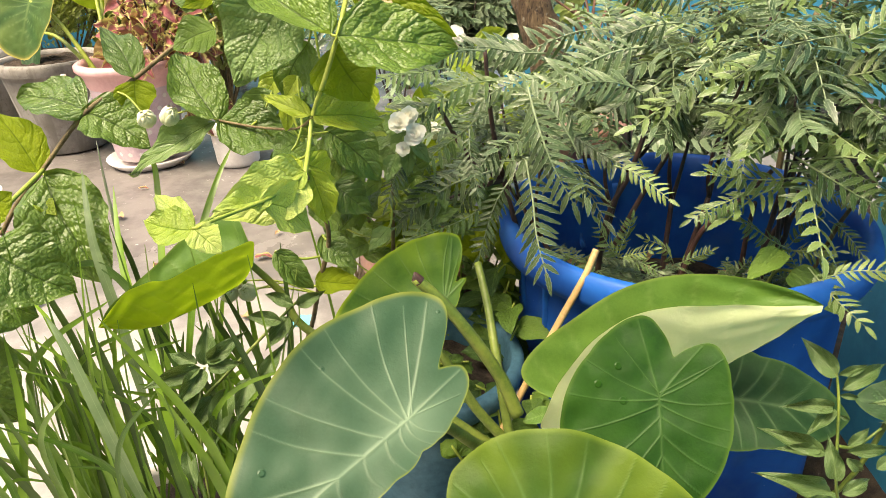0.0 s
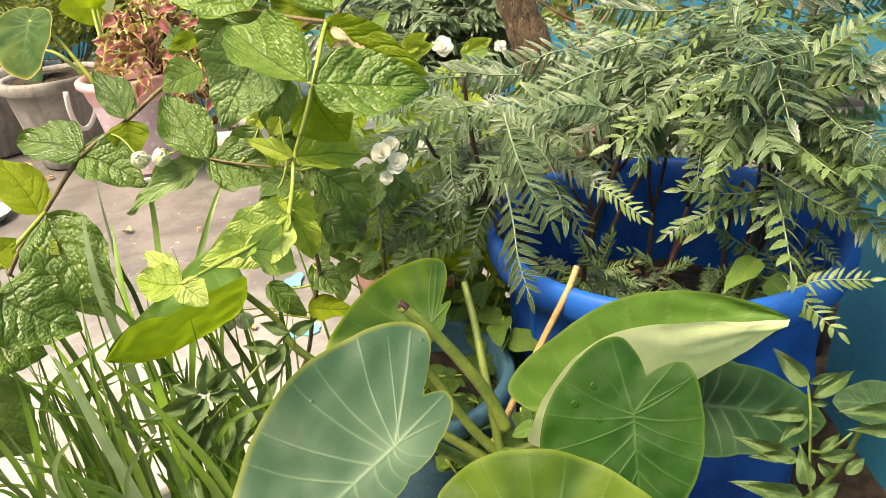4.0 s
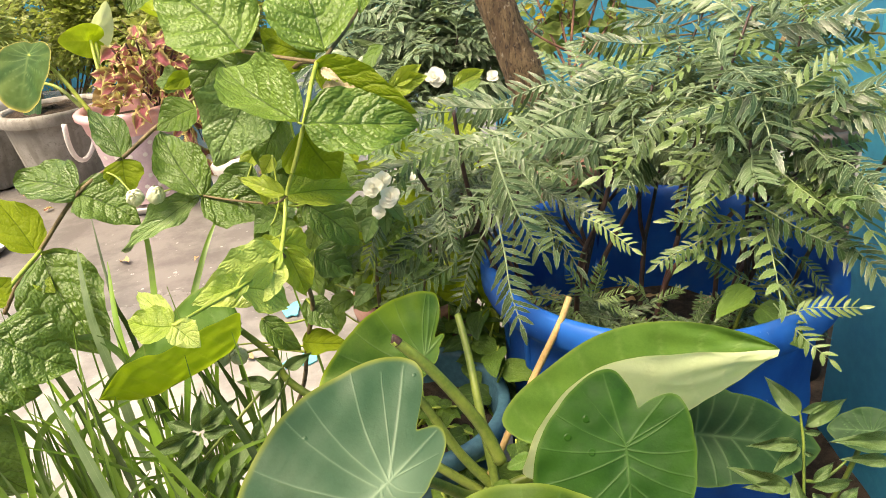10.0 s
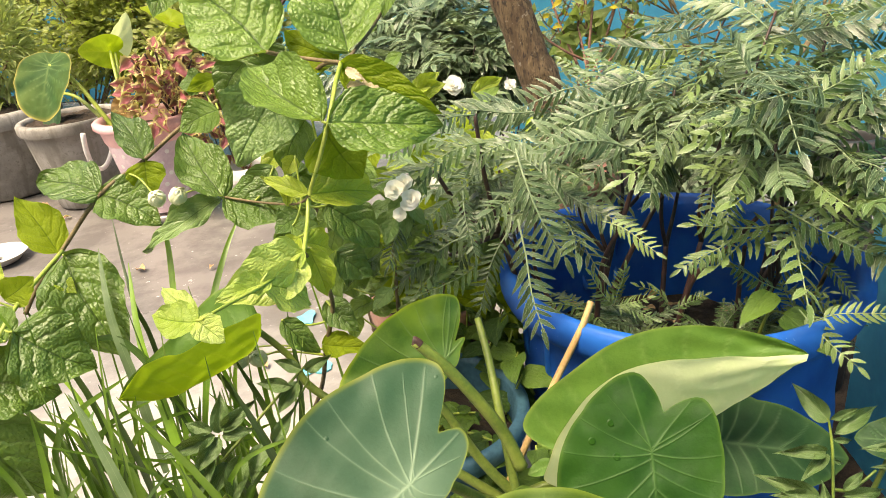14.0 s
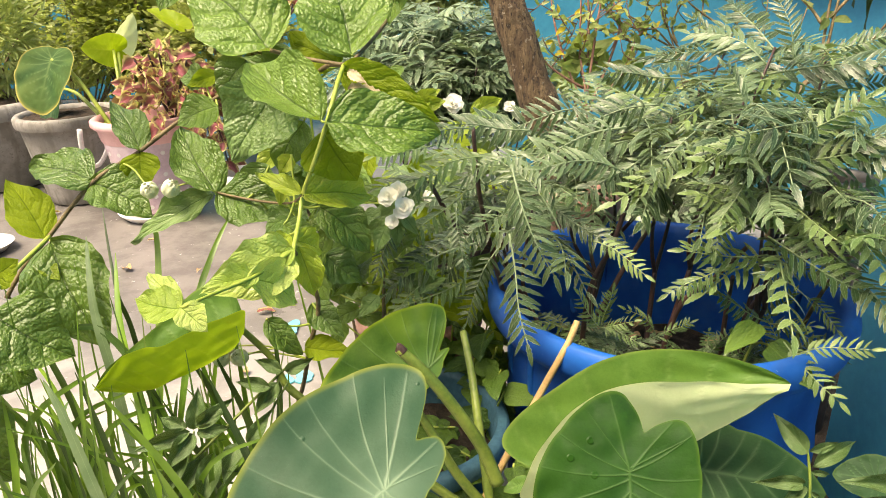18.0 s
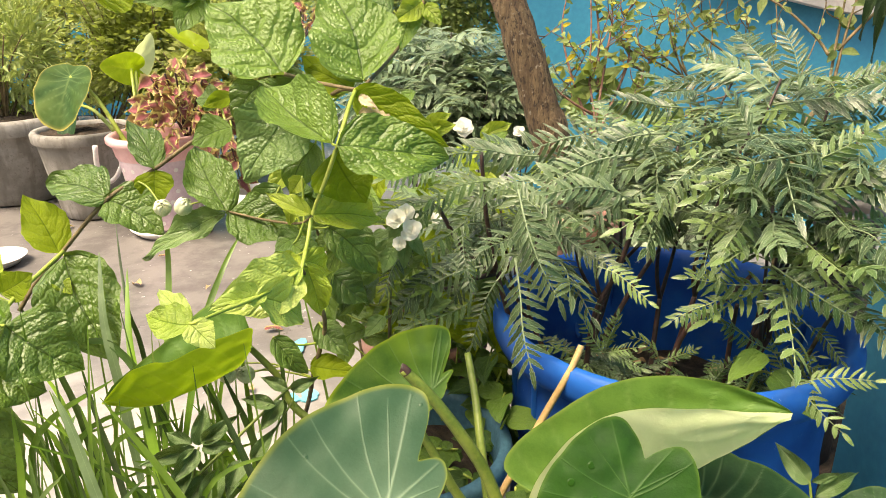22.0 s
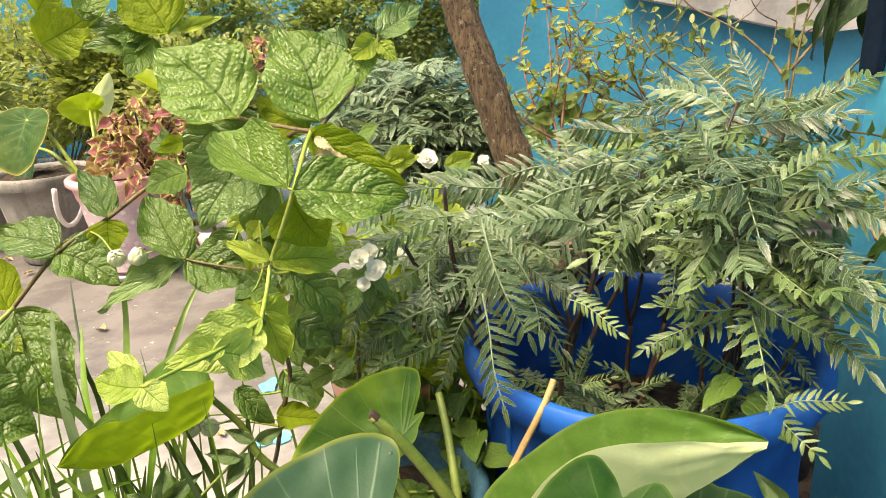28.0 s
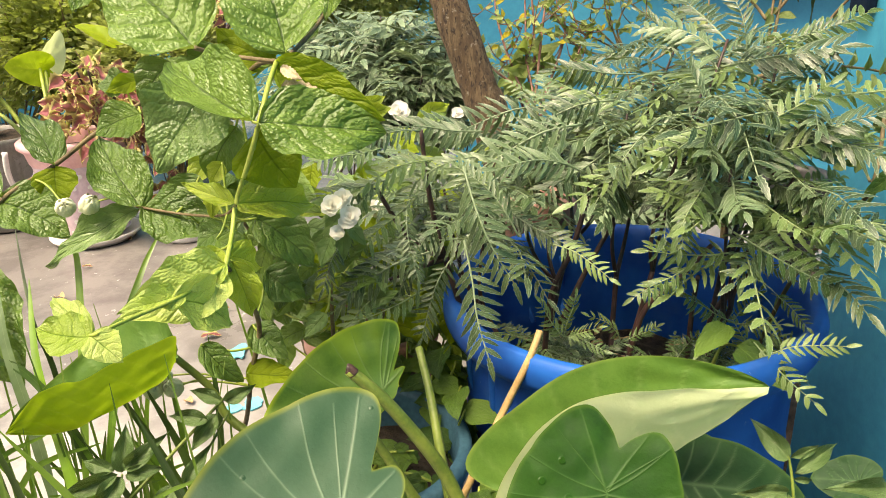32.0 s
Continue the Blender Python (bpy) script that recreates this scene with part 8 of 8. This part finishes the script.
# ---- small pots and things behind the tub ----
REDPOT = (0.357, 0.620, 0.356)
pot("clay_pot", (REDPOT[0], REDPOT[1], 0.0), 0.1, REDPOT[2], 0.075, M_CLAY, "old reddish clay pot hidden among the leaves", fill=0.03, lip=0.02)
# black filler added so the gap beside the wall stays dark
BEHIND = (1.061, 0.798, 0.502)
pot("small_pot", (BEHIND[0], BEHIND[1], 0.0), 0.06, BEHIND[2], 0.045, M_BLACK, "small dark pot added to darken the gap between tub and wall", fill=0.03, lip=0.02)
CLAYPOT = (0.600, 0.716, 0.522)
pot("clay_pot", (CLAYPOT[0] + 0.02, CLAYPOT[1], 0.0), 0.06, CLAYPOT[2] - 0.01, 0.06, M_CLAY, "terracotta pot behind the marigolds", fill=0.03, lip=0.02)


tagged(new("switch_box", box_mesh("switch_box", 1.0, 1.0195, 0.40, 0.447, 0.80, 0.85, M_WHITE, 0.004)), "white plastic box fixed to the blue wall", "switch box")
# near-black box put in as the band of shade at the wall's corner
post = new("door_post", box_mesh("door_post", 1.004, 1.0195, 0.582, 0.62, 0.765, 1.7, plain("corner_shade_blue", (0.003, 0.008, 0.016), (0.006, 0.016, 0.035), 10, rough=0.85), 0.004))
post.data.materials[0].node_tree.nodes["Principled BSDF"].inputs["Specular IOR Level"].default_value = 0.1
tagged(post, "near-black strip standing in for the shade at the wall's corner", "post")

# ---- on the floor ----
DISH = Vector((-1.210, 1.753, 0.000))
dish = thing("saucer", DISH, "white round saucer lying on the cement floor", "saucer")
turned("body", [(0.02, 0.002), (0.075, 0.002), (0.098, 0.026), (0.102, 0.028), (0.096, 0.024), (0.074, 0.008), (0.02, 0.008)], M_WHITE, dish, DISH)
rng_d = random.Random(9)
M_CYAN = plain("dried_cyan_paint", (0.08, 0.4, 0.5), (0.16, 0.52, 0.6), 30, rough=0.6)
for k, (c, r) in enumerate((((-0.026, 1.204, 0.004), 0.035), ((0.055, 0.973, 0.004), 0.03), ((0.020, 0.960, 0.004), 0.022))):
    ring = [(c[0] + r * (0.7 + 0.5 * noise.noise(Vector((math.cos(a) * 1.5 + k, math.sin(a) * 1.5, 0)))) * math.cos(a), c[1] + r * 1.2 * (0.7 + 0.5 * noise.noise(Vector((math.cos(a) * 1.5, math.sin(a) * 1.5, k)))) * math.sin(a), 0.004) for a in (2 * math.pi * i / 24 for i in range(24))]
    tagged(new("paint_stain", mesh_of("paint_stain", ring + [(q[0], q[1], 0.0005) for q in ring], [tuple(range(24))] + [(i, i + 24, (i + 1) % 24 + 24, (i + 1) % 24) for i in range(24)], [M_CYAN], smooth=False)), "spilt dried cyan paint on the cement floor", "stain", kind="structure")
FALLEN = [unit_leaf("lance", M_DRY, 0.5, 0.4, 0.12, 0.0, 0.03, s, 4, 8) for s in (1, 2)] + [unit_leaf("lance", M_COLEUS, 0.4, 0.3, 0.1, 0.0, 0.03, 8, 4, 8)]
for k in range(34):
    x, y = rng_d.uniform(-1.7, 0.15), rng_d.uniform(0.9, 2.4)
    a, s = rng_d.uniform(0, 6.28), rng_d.uniform(0.02, 0.05)
    ob = put_leaf(None, FALLEN[k % 3], (x, y, 0.006), (x + s * math.cos(a), y + s * math.sin(a), 0.008), s * 0.5, (0, 0, 1), name="fallen_leaf")
    tagged(ob, "dry curled fallen leaf on the floor", "leaf", "fallen leaves")

# dark leaves of a creeper that hangs at the wall's corner
CREEPER = [unit_leaf("heart", M_CREEPER, 0.3, 0.2, 0.08, 0.0, 0.04, s, 8, 14) for s in (1, 2)]
CREEP = thing("hanging_creeper", (1.031, 0.671, 0.908), "dark broad creeper leaves hanging at the wall's corner", "plant")
stem(CREEP, [(1.167, 0.795, 0.905), (1.105, 0.787, 0.886), (1.047, 0.794, 0.906), (0.973, 0.805, 0.943)], 0.003, 0.002, M_STEM_BROWN)
for k, spec in enumerate((((1.105, 0.787, 0.886), (1.022, 0.758, 0.802), 0.053, (-0.420, -0.639, 0.644)), ((1.114, 0.789, 0.892), (1.082, 0.755, 0.789), 0.030, (-0.863, -0.321, 0.389)), ((1.123, 0.788, 0.888), (1.187, 0.770, 0.831), 0.053, (-0.607, -0.639, -0.474)), ((1.056, 0.792, 0.901), (1.000, 0.750, 0.779), 0.012, (-0.691, -0.524, 0.499)), ((1.166, 0.792, 0.897), (1.110, 0.768, 0.828), 0.046, (-0.721, -0.204, 0.662)), ((1.064, 0.790, 0.896), (1.018, 0.739, 0.746), 0.009, (-0.653, -0.634, 0.414)))):
    put_leaf(CREEP, CREEPER[k % 2], *spec)
